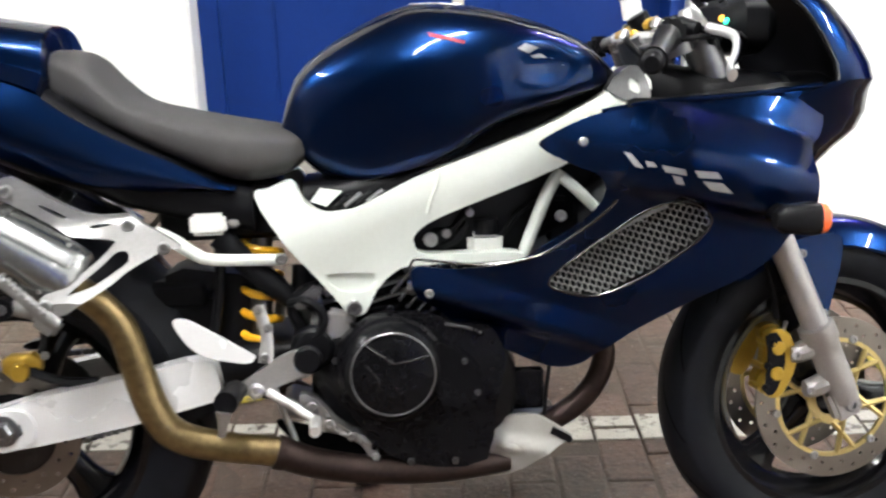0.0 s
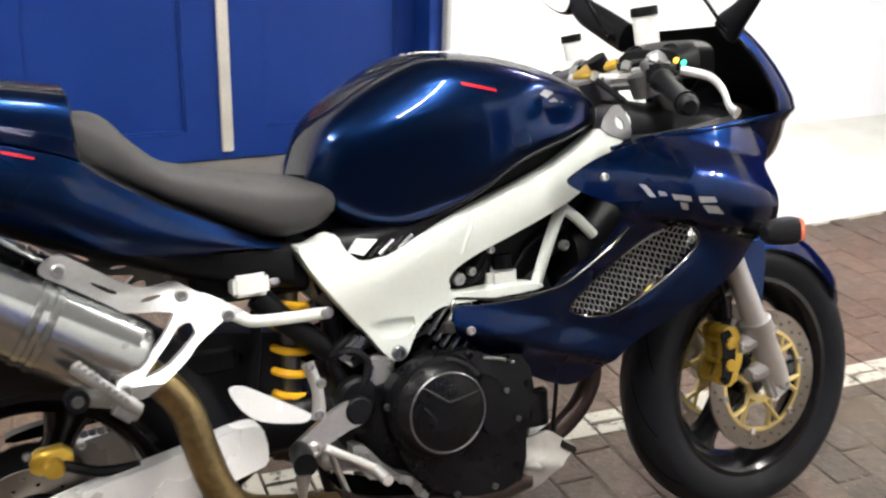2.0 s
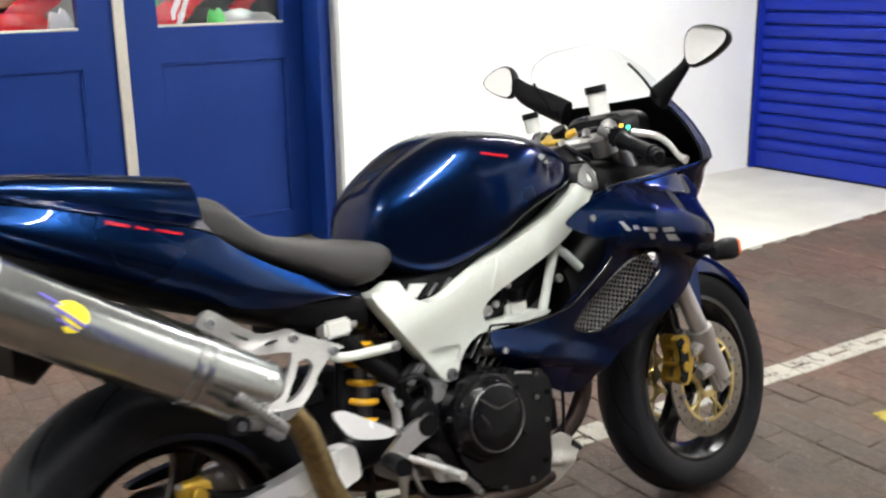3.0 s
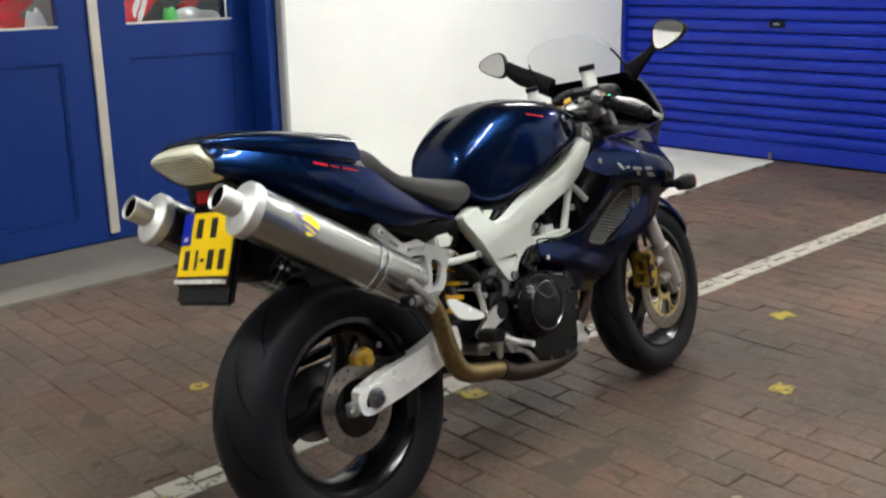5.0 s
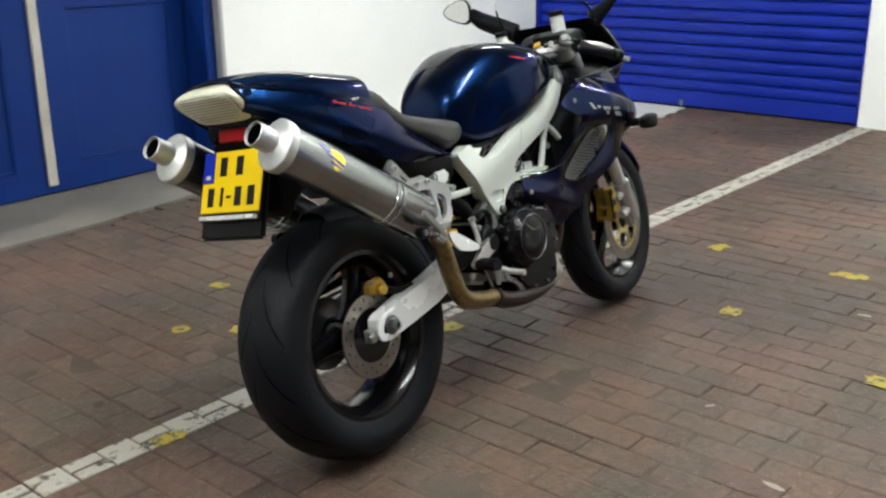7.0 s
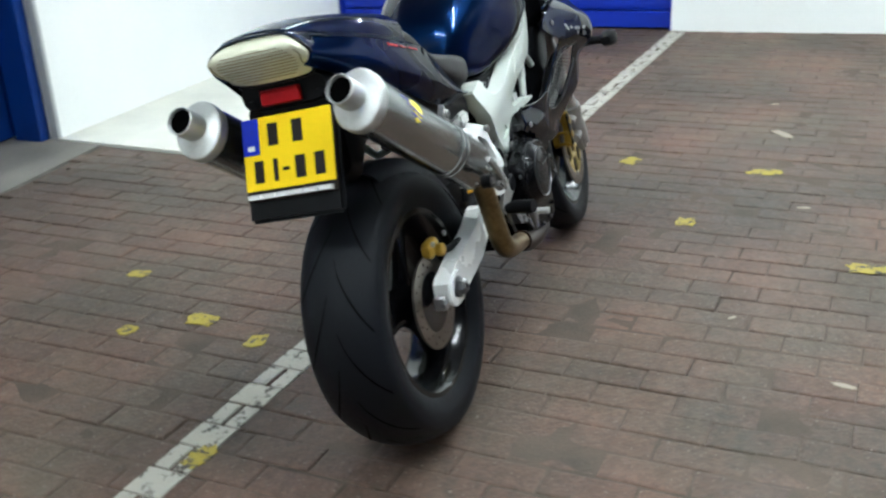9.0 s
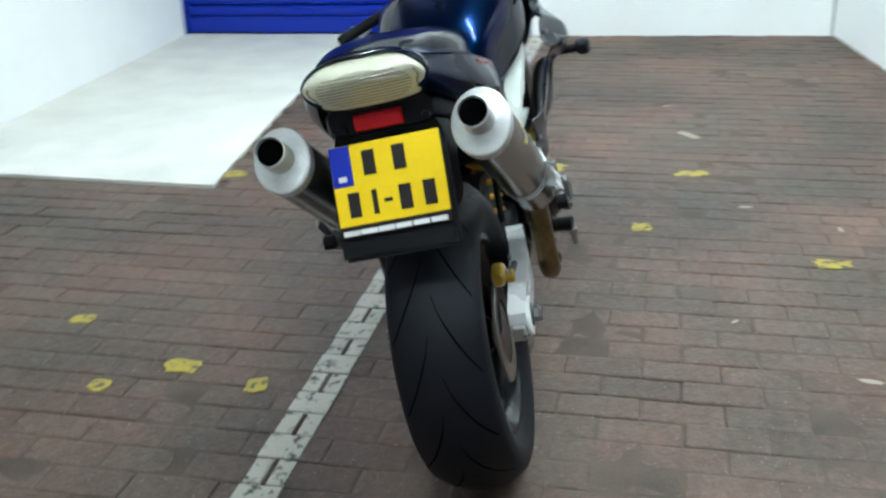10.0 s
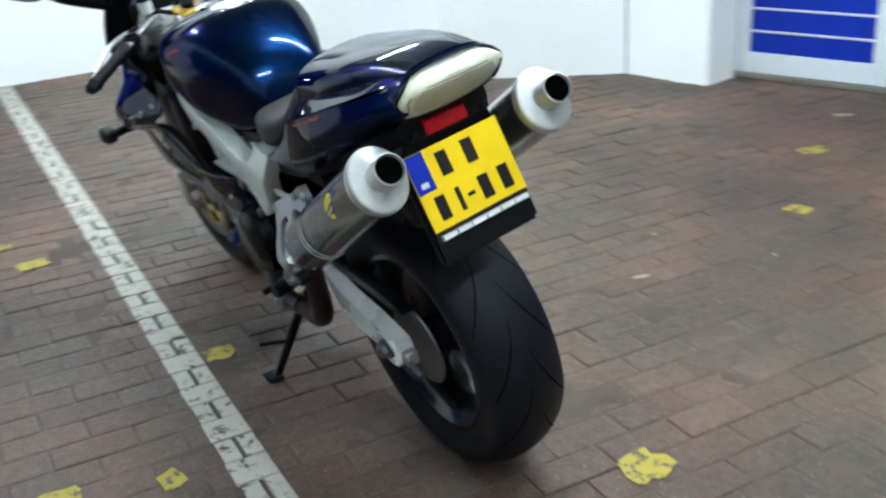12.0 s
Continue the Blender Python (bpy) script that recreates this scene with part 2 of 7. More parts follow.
M_joint = material("joint_sand", (0.084, 0.063, 0.048), rough=0.95, vary=0.55, scale=6, fine=300, bump=0.5)
M_brick = brick_material("clay_paver", (0.080, 0.0522, 0.0395), (0.106, 0.0702, 0.0535))
M_line = brick_material("painted_paver", (0.060, 0.050, 0.044), (0.092, 0.076, 0.066), worn=(0.45, 0.43, 0.37), worn_at=0.535)
M_daub = brick_material("yellow_paint_daub", (0.060, 0.050, 0.044), (0.092, 0.076, 0.066), worn=(0.40, 0.31, 0.03), worn_at=0.505)
M_tube = lamp_material("fluorescent_tube", (1.0, 0.97, 0.90), TUBE_POWER)
M_housing = material("lamp_housing", (0.7, 0.7, 0.68), rough=0.5)


# ---- mesh helpers ----
def finish(name, bm, mat, smooth=True, angle=0.62):
    bmesh.ops.recalc_face_normals(bm, faces=bm.faces)
    for f in bm.faces:
        f.smooth = smooth
    for e in bm.edges:
        if len(e.link_faces) == 2 and e.calc_face_angle(0) > angle:
            e.smooth = False
    me = bpy.data.meshes.new(name)
    bm.to_mesh(me)
    bm.free()
    me.materials.append(mat)
    return me


def part(name, bm, mat, parent=None, label="", smooth=True):
    ob = new(name, finish(name, bm, mat, smooth))
    if parent is not None:
        ob.parent = parent
    return tagged(ob, label)


def empty(name, m, label, category, group="", kind=""):
    ob = new(name)
    ob.matrix_world = m
    ob.empty_display_size = 0.1
    return tagged(ob, label, category, group, kind)


def spline(pts, n=4, closed=False):
    """Catmull-Rom through the points, n steps a stretch."""
    p = [Vector(q) for q in pts]
    k = len(p)
    out = []
    for i in range(k if closed else k - 1):
        a, b, c, d = (p[(i + j) % k] if closed else p[min(max(i + j, 0), k - 1)] for j in (-1, 0, 1, 2))
        for s in range(n):
            t = s / n
            out.append(0.5 * (2 * b + (c - a) * t + (2 * a - 5 * b + 4 * c - d) * t * t + (3 * b - a - 3 * c + d) * t ** 3))
    if not closed:
        out.append(p[-1])
    return out


def curve_at(knots, x):
    """Smooth value at x of a row of (x, value) knots."""
    ks = list(knots)
    if x <= ks[0][0]:
        return ks[0][1]
    if x >= ks[-1][0]:
        return ks[-1][1]
    for i in range(len(ks) - 1):
        if x <= ks[i + 1][0]:
            x0, y0 = ks[i]
            x1, y1 = ks[i + 1]
            h = x1 - x0
            m0 = (y1 - ks[i - 1][1]) / (x1 - ks[i - 1][0]) if i else (y1 - y0) / h
            m1 = (ks[i + 2][1] - y0) / (ks[i + 2][0] - x0) if i + 2 < len(ks) else (y1 - y0) / h
            t = (x - x0) / h
            return ((2 * t ** 3 - 3 * t * t + 1) * y0 + (t ** 3 - 2 * t * t + t) * h * m0
                    + (-2 * t ** 3 + 3 * t * t) * y1 + (t ** 3 - t * t) * h * m1)


def bridge(bm, rings, closed=True, caps=True):
    vs = [[bm.verts.new(p) for p in r] for r in rings]
    n = len(vs[0])
    for a, b in zip(vs, vs[1:]):
        for i in range(n if closed else n - 1):
            j = (i + 1) % n
            bm.faces.new((a[i], a[j], b[j], b[i]))
    if caps and closed:
        bm.faces.new(vs[0])
        bm.faces.new(list(reversed(vs[-1])))
    return vs


def tube_bm(pts, r, n=12, bm=None, smooth_steps=4, oval=1.0):
    """A pipe along the points; r: a radius, or one for each point."""
    bm = bm or bmesh.new()
    rs = r if isinstance(r, (list, tuple)) else [r] * len(pts)
    if smooth_steps > 1 and len(pts) > 2:
        full = spline(pts, smooth_steps)
        radii = [q.x for q in spline([(v, 0, 0) for v in rs], smooth_steps)]
    else:
        full, radii = [Vector(p) for p in pts], rs
    rings = []
    up = None
    for i, p in enumerate(full):
        d = (full[min(i + 1, len(full) - 1)] - full[max(i - 1, 0)]).normalized()
        if up is None:
            up = Vector((0, 0, 1)) if abs(d.z) < 0.9 else Vector((1, 0, 0))
        side = d.cross(up).normalized()
        up = side.cross(d).normalized()
        rings.append([p + side * (math.cos(2 * math.pi * k / n) * radii[i] * oval) + up * (math.sin(2 * math.pi * k / n) * radii[i]) for k in range(n)])
    bridge(bm, rings)
    return bm


def lathe_bm(profile, m=Matrix(), n=32, bm=None, closed=False, oval=1.0):
    """Turns a profile of (radius, height) about the z axis of m."""
    bm = bm or bmesh.new()
    rings = []
    for k in range(n):
        a = 2 * math.pi * k / n
        rings.append([m @ Vector((r * math.cos(a), r * math.sin(a) * oval, h)) for r, h in profile])
    vs = [[bm.verts.new(p) for p in r] for r in rings]
    q = len(profile)
    for i in range(n):
        a, b = vs[i], vs[(i + 1) % n]
        for j in range(q if closed else q - 1):
            bm.faces.new((a[j], b[j], b[(j + 1) % q], a[(j + 1) % q]))
    if not closed:
        if profile[0][0] > 1e-5:
            bm.faces.new([v[0] for v in vs])
        if profile[-1][0] > 1e-5:
            bm.faces.new([v[-1] for v in reversed(vs)])
    bmesh.ops.remove_doubles(bm, verts=bm.verts, dist=1e-6)
    return bm


def box_bm(size, m=Matrix(), bevel=0.003, bm=None, segments=1):
    own = bmesh.new()
    bmesh.ops.create_cube(own, size=1)
    for v in own.verts:
        v.co = Vector((v.co.x * size[0], v.co.y * size[1], v.co.z * size[2]))
    if bevel:
        bmesh.ops.bevel(own, geom=own.edges[:], offset=min(bevel, min(size) * 0.45), segments=segments, affect="EDGES")
    own.transform(m)
    if bm is None:
        return own
    join(bm, own)
    return bm


def relax(bm, rounds, factor=0.5):
    """Evens out the curvature of a skin."""
    bm.normal_update()
    free = [v for v in bm.verts if all(len(e.link_faces) == 2 and e.calc_face_angle(0) < 0.5 for e in v.link_edges)]
    for _ in range(rounds):
        bmesh.ops.smooth_vert(bm, verts=free, factor=factor, use_axis_x=True, use_axis_y=True, use_axis_z=True)
    return bm


def join(bm, other):
    """Adds the faces of other to bm."""
    table = {v: bm.verts.new(v.co) for v in other.verts}
    for f in other.faces:
        bm.faces.new([table[v] for v in f.verts])
    other.free()
    return bm


def mirrored(bm):
    out = bmesh.new()
    table = {v: out.verts.new((v.co.x, -v.co.y, v.co.z)) for v in bm.verts}
    for f in bm.faces:
        out.faces.new([table[v] for v in reversed(f.verts)])
    return out


def inside(p, poly):
    c, j = False, len(poly) - 1
    for i in range(len(poly)):
        a, b = poly[i], poly[j]
        if (a[1] > p[1]) != (b[1] > p[1]) and p[0] < (b[0] - a[0]) * (p[1] - a[1]) / (b[1] - a[1]) + a[0]:
            c = not c
        j = i
    return c


def near_edge(p, poly, d):
    for i in range(len(poly)):
        a, b = Vector(poly[i - 1]), Vector(poly[i])
        ab = b - a
        t = max(0, min(1, (Vector(p) - a).dot(ab) / max(ab.length_squared, 1e-9)))
        if (a + ab * t - Vector(p)).length < d:
            return True
    return False


def panel_bm(outline, y_at, thick, holes=(), res=0.02, steps=3, edge=0.0, hole_steps=3):
    """A plate in the side view (x, z), bulged outwards by y_at(x, z), with thickness; the outline is rounded by a spline."""
    loops = [[(q.x, q.y) for q in spline([(x, z, 0) for x, z in outline], steps, True)] if steps > 1 else list(outline)]
    for h in holes:
        loops.append([(q.x, q.y) for q in spline([(x, z, 0) for x, z in h], hole_steps, True)] if hole_steps > 1 else list(h))
    pts, edges = [], []
    for lp in loops:
        s = len(pts)
        pts += [Vector(q) for q in lp]
        edges += [(s + i, s + (i + 1) % len(lp)) for i in range(len(lp))]
    xs, zs = [q[0] for q in loops[0]], [q[1] for q in loops[0]]
    z, row = min(zs) + res / 2, 0
    while z < max(zs):
        x = min(xs) + (res / 2 if row % 2 else 0)
        while x < max(xs):
            if inside((x, z), loops[0]) and not any(inside((x, z), h) for h in loops[1:]) and not any(near_edge((x, z), lp, res * 0.45) for lp in loops):
                pts.append(Vector((x, z)))
            x += res
        z += res * 0.87
        row += 1
    co, _, faces, _, _, _ = delaunay_2d_cdt(pts, edges, [], 0, 1e-6)
    keep = []
    for f in faces:
        c = sum((co[i] for i in f), Vector((0, 0))) / len(f)
        if inside(c, loops[0]) and not any(inside(c, h) for h in loops[1:]):
            keep.append(f)
    bm = bmesh.new()
    front = [bm.verts.new((p.x, y_at(p.x, p.y), p.y)) for p in co]
    sgn = 1 if y_at(co[0].x, co[0].y) > 0 else -1
    back = [bm.verts.new((p.x, y_at(p.x, p.y) - sgn * thick, p.y)) for p in co]
    count = {}
    for f in keep:
        bm.faces.new([front[i] for i in f])
        bm.faces.new([back[i] for i in reversed(f)])
        for a, b in zip(f, (*f[1:], f[0])):
            count[(a, b)] = 1
    for a, b in count:
        if (b, a) not in count:
            bm.faces.new((front[b], front[a], back[a], back[b]))
    if edge:
        rim = [e for e in bm.edges if e.calc_face_angle(0) > 1.0]
        bmesh.ops.bevel(bm, geom=rim, offset=edge, segments=2, affect="EDGES", clamp_overlap=True)
    for v in [v for v in bm.verts if not v.link_faces]:
        bm.verts.remove(v)
    return bm


def body_bm(stations, power=2.6, n=40, flat_bottom=0.0, mid=0.5):
    """A closed body along x from rows of (x, low, high, half width); superellipse sections."""
    rings = []
    for x, lo, hi, w in stations:
        c = lo + (hi - lo) * mid
        ring = []
        for k in range(n):
            a = 2 * math.pi * k / n
            cy, cz = math.cos(a), math.sin(a)
            y = w * math.copysign(abs(cy) ** (2 / power), cy)
            zz = math.copysign(abs(cz) ** (2 / power), cz)
            ring.append(Vector((x, y, c + zz * ((hi - c) if zz > 0 else (c - lo)))))
        rings.append(ring)
    bm = bmesh.new()
    bridge(bm, rings)
    return bm


def bolt_bm(at, r=0.008, h=0.006, axis="y", side=-1):
    m = Matrix.Translation(at) @ (Matrix.Rotation(math.pi / 2 * -side, 4, "X") if axis == "y" else Matrix())
    return lathe_bm([(r, 0), (r, h * 0.7), (r * 0.8, h), (r * 0.5, h), (r * 0.45, h * 0.4), (0, h * 0.4)], m, 12)


# ---- the room ----
ROOM = pose(4.73, 5.17, 0, 0, 0, 3.1)


def block(name, u0, u1, v0, v1, z0, z1, mat, parent=None, label="", bevel=0.004):
    """A bevelled box in the room's own axes."""
    bm = box_bm((u1 - u0, v1 - v0, z1 - z0), ROOM @ Matrix.Translation(((u0 + u1) / 2, (v0 + v1) / 2, (z0 + z1) / 2)), bevel)
    return part(name, bm, mat, parent, label, smooth=False)


def wall_between(name, a, b, thick, mat, label, z0=-0.05, z1=CEILING):
    """A wall whose face runs from a to b; it thickens to the left of that way."""
    d = (Vector(b) - Vector(a)).normalized()
    nrm = Vector((-d.y, d.x)) * thick
    bm = bmesh.new()
    base = [Vector(a), Vector(b), Vector(b) + nrm, Vector(a) + nrm]
    lo = [bm.verts.new((p.x, p.y, z0)) for p in base]
    hi = [bm.verts.new((p.x, p.y, z1)) for p in base]
    for i in range(4):
        bm.faces.new((lo[i], lo[(i + 1) % 4], hi[(i + 1) % 4], hi[i]))
    bm.faces.new(hi)
    bm.faces.new(list(reversed(lo)))
    up = [e for e in bm.edges if abs(e.verts[0].co.z - e.verts[1].co.z) > 1]
    bmesh.ops.bevel(bm, geom=up, offset=0.012, segments=2, affect="EDGES")
    return tagged(part(name, bm, mat, None, "", False), label, "wall", "", "structure")


def sheet(name, pts, z0, z1, mat, label, category):
    bm = bmesh.new()
    lo, hi = [bm.verts.new((x, y, z0)) for x, y in pts], [bm.verts.new((x, y, z1)) for x, y in pts]
    for i in range(len(pts)):
        j = (i + 1) % len(pts)
        bm.faces.new((lo[i], lo[j], hi[j], hi[i]))
    bm.faces.new(hi)
    bm.faces.new(list(reversed(lo)))
    return tagged(part(name, bm, mat, None, "", False), label, category, "", "structure")


floor = sheet("floor", [(-5, -5.5), (5.6, -5.5), (5.6, 6.2), (-5, 6.2)], -0.12, -0.0120, M_joint, "sandy bed of the brick paving", "floor")
# added ceiling, never in view; its dark colour keeps the fill light low
tagged(block("ceiling", -9.6, 0.6, -10.2, 1.75, CEILING, CEILING + 0.15, M_ceiling), "plain unseen ceiling over the paved yard, darkened to cut bounce light", "ceiling", "", "structure")

# plastered pier between the doors and the roller shutter, with the return into the door recess
tagged(block("wall_north", -3.345, 0.0, -0.025, 0.55, -0.05, CEILING, M_wall, bevel=0.014), "white plastered wall beside the blue doors", "wall", "", "structure")
tagged(block("wall_north_far", -9.5, -5.53, -0.025, 0.55, -0.05, CEILING, M_wall, bevel=0.014), "white plastered wall beside the blue doors", "wall", "", "structure")
tagged(block("wall_over_doors", -5.53, -3.345, 0.0, 0.55, 2.45, CEILING, M_wall), "white plaster above the blue doors", "wall", "", "structure")
tagged(block("wall_shutter_right", 0.0, 0.4, -4.75, -2.655, -0.05, CEILING, M_wall, bevel=0.012), "white plastered wall beside the roller shutter", "wall", "", "structure")
tagged(block("wall_over_shutter", 0.0, 0.4, -2.655, -0.025, 2.5, CEILING, M_wall), "white plaster above the roller shutter", "wall", "", "structure")
tagged(block("wall_behind_shutter", 0.25, 0.4, -2.655, -0.025, -0.05, 2.5, M_wall), "wall closing the space behind the shutter", "wall", "", "structure")
wall_between("wall_east", (2.98, 0.16), (5.05, 0.42), -0.3, M_wall, "white plastered wall")
wall_between("wall_splay", (2.375, -0.75), (2.98, 0.16), -0.3, M_wall, "splayed white plastered wall")
wall_between("wall_nib", (1.82, -0.88), (2.375, -0.75), -0.265, M_wall, "short white plastered wall end beside the grey door")
# added wall out of view, kept dark to deepen reflections in the bike's flank
wall_between("wall_south", (-4.6, -3.34), (1.10, -1.425), -0.3, M_dark_wall, "unseen dark wall closing the yard, darkens the bike's reflections")
wall_between("wall_west", (-4.3, 5.4), (-4.3, -3.6), -0.3, M_grey_wall, "plain grey wall closing the yard")

# concrete strip at the doors and the painted slab
sheet("concrete_strip", [(-4.3, 4.30), (0.2, 4.50), (1.36, 4.66), (1.37, 4.96), (1.43, 5.24), (-4.3, 4.95)], -0.1, 0.002, M_concrete, "grey concrete strip before the blue doors", "pavement")
sheet("painted_slab", [(1.335, 3.452), (2.6, 3.60), (4.83, 3.80), (4.76, 5.2), (1.39, 5.0)], -0.1, 0.004, M_pad, "whitish painted concrete slab before the shutter", "pavement")

# blue double doors
DOOR_V = 0.235


def blue_door(name, u0, u1, win, pan):
    door = empty(name, Matrix(), "dark blue painted wooden door leaf with a window and a sunk panel, closed", "door", "blue double doors", "structure")
    v0, v1, top = DOOR_V, DOOR_V + 0.055, 2.45
    z_low, z_pan, z_win, z_top = 0.15, 0.965, 1.135, 2.2
    block("stile", u0, win[0], v0, v1, 0.012, top, M_door, door, bevel=0)
    block("stile", win[1], u1, v0, v1, 0.012, top, M_door, door, bevel=0)
    for a, b in ((0.012, z_low), (z_pan, z_win), (z_top, top)):
        block("rail", win[0], win[1], v0, v1, a, b, M_door, door, bevel=0)
    block("sunk_panel", win[0], win[1], v0 + 0.016, v1 - 0.012, z_low, z_pan, M_door, door, bevel=0)
    for u, w in ((pan[0], 0.012), (pan[1] - 0.012, 0.012)):
        block("bead", u, u + w, v0 + 0.004, v0 + 0.02, z_low, z_pan, M_door, door, bevel=0.002)
    for z in (z_low, z_pan - 0.012):
        block("bead", pan[0] + 0.012, pan[1] - 0.012, v0 + 0.004, v0 + 0.02, z, z + 0.012, M_door, door, bevel=0.002)
    pane = block("pane", win[0], win[1], v0 + 0.022, v0 + 0.028, z_win, z_top, M_pane, door, "clear window glass", bevel=0)
    pane.visible_shadow = False
    block("glazing_bead", win[0], win[1], v0 + 0.006, v0 + 0.02, z_win, z_win + 0.012, M_strip, door, bevel=0.002)
    return door


blue_door("door_1", -4.352, -3.30, (-4.165, -3.50), (-4.165, -3.50))
blue_door("door_2", -5.44, -4.355, (-5.20, -4.535), (-5.20, -4.535))
tagged(block("door_trim", -4.379, -4.325, DOOR_V - 0.022, DOOR_V - 0.002, 0.05, 2.44, M_strip, bevel=0.005), "pale metal cover strip over the meeting doors", "trim", "", "structure")
tagged(block("door_frame", -3.30, -3.246, DOOR_V - 0.03, 0.3, 0.0, 2.45, M_door), "blue painted door frame", "trim", "", "structure")
tagged(block("door_lining", -3.415, -3.347, 0.03, DOOR_V - 0.032, 0.0, 2.45, M_door), "blue painted lining of the door recess", "trim", "", "structure")
tagged(block("door_frame", -5.53, -5.44, DOOR_V - 0.03, 0.3, 0.0, 2.45, M_door), "blue painted door frame", "trim", "", "structure")
tagged(block("corner_bead", -3.352, -3.325, -0.031, 0.028, 0.0, 2.44, M_bead, bevel=0.006), "pale corner bead on the plaster edge", "trim", "", "structure")
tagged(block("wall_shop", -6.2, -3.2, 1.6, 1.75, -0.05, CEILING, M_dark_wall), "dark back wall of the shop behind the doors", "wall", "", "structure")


def shop_fairing(name, u, v, z, size, turn, mat, label, tip=0):
    """A sports fairing shape seen through a door window."""
    sx, sz, w = size
    shape = [(-0.52, -0.10), (-0.40, 0.18), (-0.12, 0.42), (0.06, 0.30), (0.34, 0.36), (0.54, 0.10), (0.36, -0.16), (0.10, -0.22), (0.02, -0.46), (-0.30, -0.40)]
    bm = panel_bm([(x * sx, q * sz) for x, q in shape], lambda x, q: -w * (0.25 + 0.75 * max(0, 1 - (2 * x / sx) ** 2 * 0.8 - (2 * q / sz) ** 2 * 0.6)), w * 0.22, res=0.03, steps=2)
    ob = part(name, bm, mat)
    ob.matrix_world = ROOM @ pose(u, v, z, 0, 0, turn) @ pose(0, 0, 0, 0, -tip, 0)
    return tagged(ob, label, "motorcycle fairing", "stock in the shop")


tagged(block("shop_bench", -5.4, -3.35, 0.36, 1.1, 0.0, 1.07, M_concrete), "grey low bench inside the shop window", "bench")
M_shop_red = material("shop_red", (0.50, 0.004, 0.010), spec=0.3, rough=0.25)
M_shop_white = material("shop_white", (0.7, 0.7, 0.7), rough=0.3, coat=0.5)
M_scorch = material("tan_vinyl", (0.45, 0.30, 0.18), rough=0.5)
M_shop_green = material("shop_green", (0.05, 0.45, 0.06), rough=0.3, coat=0.5)
M_shop_grey = material("shop_silver", (0.42, 0.42, 0.41), rough=0.3, metal=0.4, coat=0.5)
SHOP = [(-4.86, 0.48, 1.155, (0.56, 0.22, 0.10), 4, -8, M_shop_red, "red motorcycle fairing on the shop bench"),
        (-4.66, 0.54, 1.235, (0.34, 0.16, 0.08), 10, 20, M_shop_red, "red motorcycle tail piece on the shop bench"),
        (-4.90, 0.60, 1.255, (0.40, 0.14, 0.10), 0, 4, M_scorch, "tan motorcycle seat on the shop bench"),
        (-4.565, 0.46, 1.15, (0.13, 0.20, 0.07), 15, 25, M_shop_white, "white motorcycle panel on the shop bench"),
        (-4.72, 0.66, 1.29, (0.30, 0.22, 0.06), -10, -25, M_black, "black motorcycle frame part on the shop bench"),
        (-5.10, 0.70, 1.30, (0.30, 0.26, 0.06), 0, 35, M_shop_white, "white motorcycle fairing on the shop bench"),
        (-4.09, 0.46, 1.155, (0.22, 0.24, 0.08), -8, 12, M_shop_red, "red motorcycle fairing on the shop bench"),
        (-3.93, 0.52, 1.225, (0.34, 0.14, 0.06), 10, 26, M_shop_red, "red motorcycle fairing on the shop bench"),
        (-4.03, 0.42, 1.175, (0.24, 0.05, 0.03), -5, 58, M_shop_white, "white motorcycle stripe panel on the shop bench"),
        (-3.97, 0.43, 1.185, (0.26, 0.04, 0.03), -5, 64, M_shop_white, "white motorcycle stripe panel on the shop bench"),
        (-3.88, 0.56, 1.15, (0.26, 0.20, 0.08), 0, -5, M_black, "black motorcycle engine part on the shop bench"),
        (-3.78, 0.45, 1.15, (0.10, 0.16, 0.05), 0, 20, M_shop_green, "green motorcycle panel on the shop bench"),
        (-4.07, 0.60, 1.265, (0.16, 0.12, 0.06), 0, 35, M_shop_green, "green motorcycle panel on the shop bench"),
        (-3.60, 0.50, 1.145, (0.36, 0.14, 0.08), 6, -6, M_shop_grey, "silver motorcycle tank on the shop bench"),
        (-3.70, 0.58, 1.24, (0.30, 0.10, 0.06), 8, 10, M_black, "black motorcycle seat on the shop bench"),
        (-3.56, 0.60, 1.255, (0.20, 0.14, 0.07), 8, 10, M_shop_red, "red motorcycle tank on the shop bench")]
for u, v, z, size, turn, tip, mt, lb in SHOP:
    shop_fairing("fairing_panel", u, v, z, size, turn, mt, lb, tip)

# blue roller shutter
shutter = empty("roller_shutter", Matrix(), "blue painted steel roller shutter, closed", "shutter", "", "structure")
PITCH = 0.0875
for k in range(27):
    z0 = 0.13 + k * PITCH
    prof = [(0.030, 0.0), (0.012, 0.006), (0.004, 0.022), (0.0, 0.045), (0.004, 0.068), (0.014, PITCH - 0.010), (0.032, PITCH - 0.004), (0.05, PITCH - 0.004), (0.05, 0.0)]
    bm = bmesh.new()
    bridge(bm, [[ROOM @ Vector((0.05 + d, v, z0 + h)) for d, h in prof] for v in (-2.64, -0.04)])
    part("slat", bm, M_shutter, shutter)
block("bottom_rail", 0.046, 0.10, -2.64, -0.04, 0.012, 0.128, M_shutter, shutter)
block("rubber_seal", 0.05, 0.095, -2.64, -0.04, 0.0, 0.011, M_black, shutter)
block("guide", 0.0, 0.11, -0.038, -0.026, 0.0, 2.5, M_shutter, shutter)
block("guide", 0.004, 0.11, -2.654, -2.642, 0.0, 2.5, M_shutter, shutter)
lockbox = block("handle_plate", 0.036, 0.05, -1.37, -1.25, 0.955, 1.005, M_black, shutter, "dark recessed shutter handle", bevel=0.008)
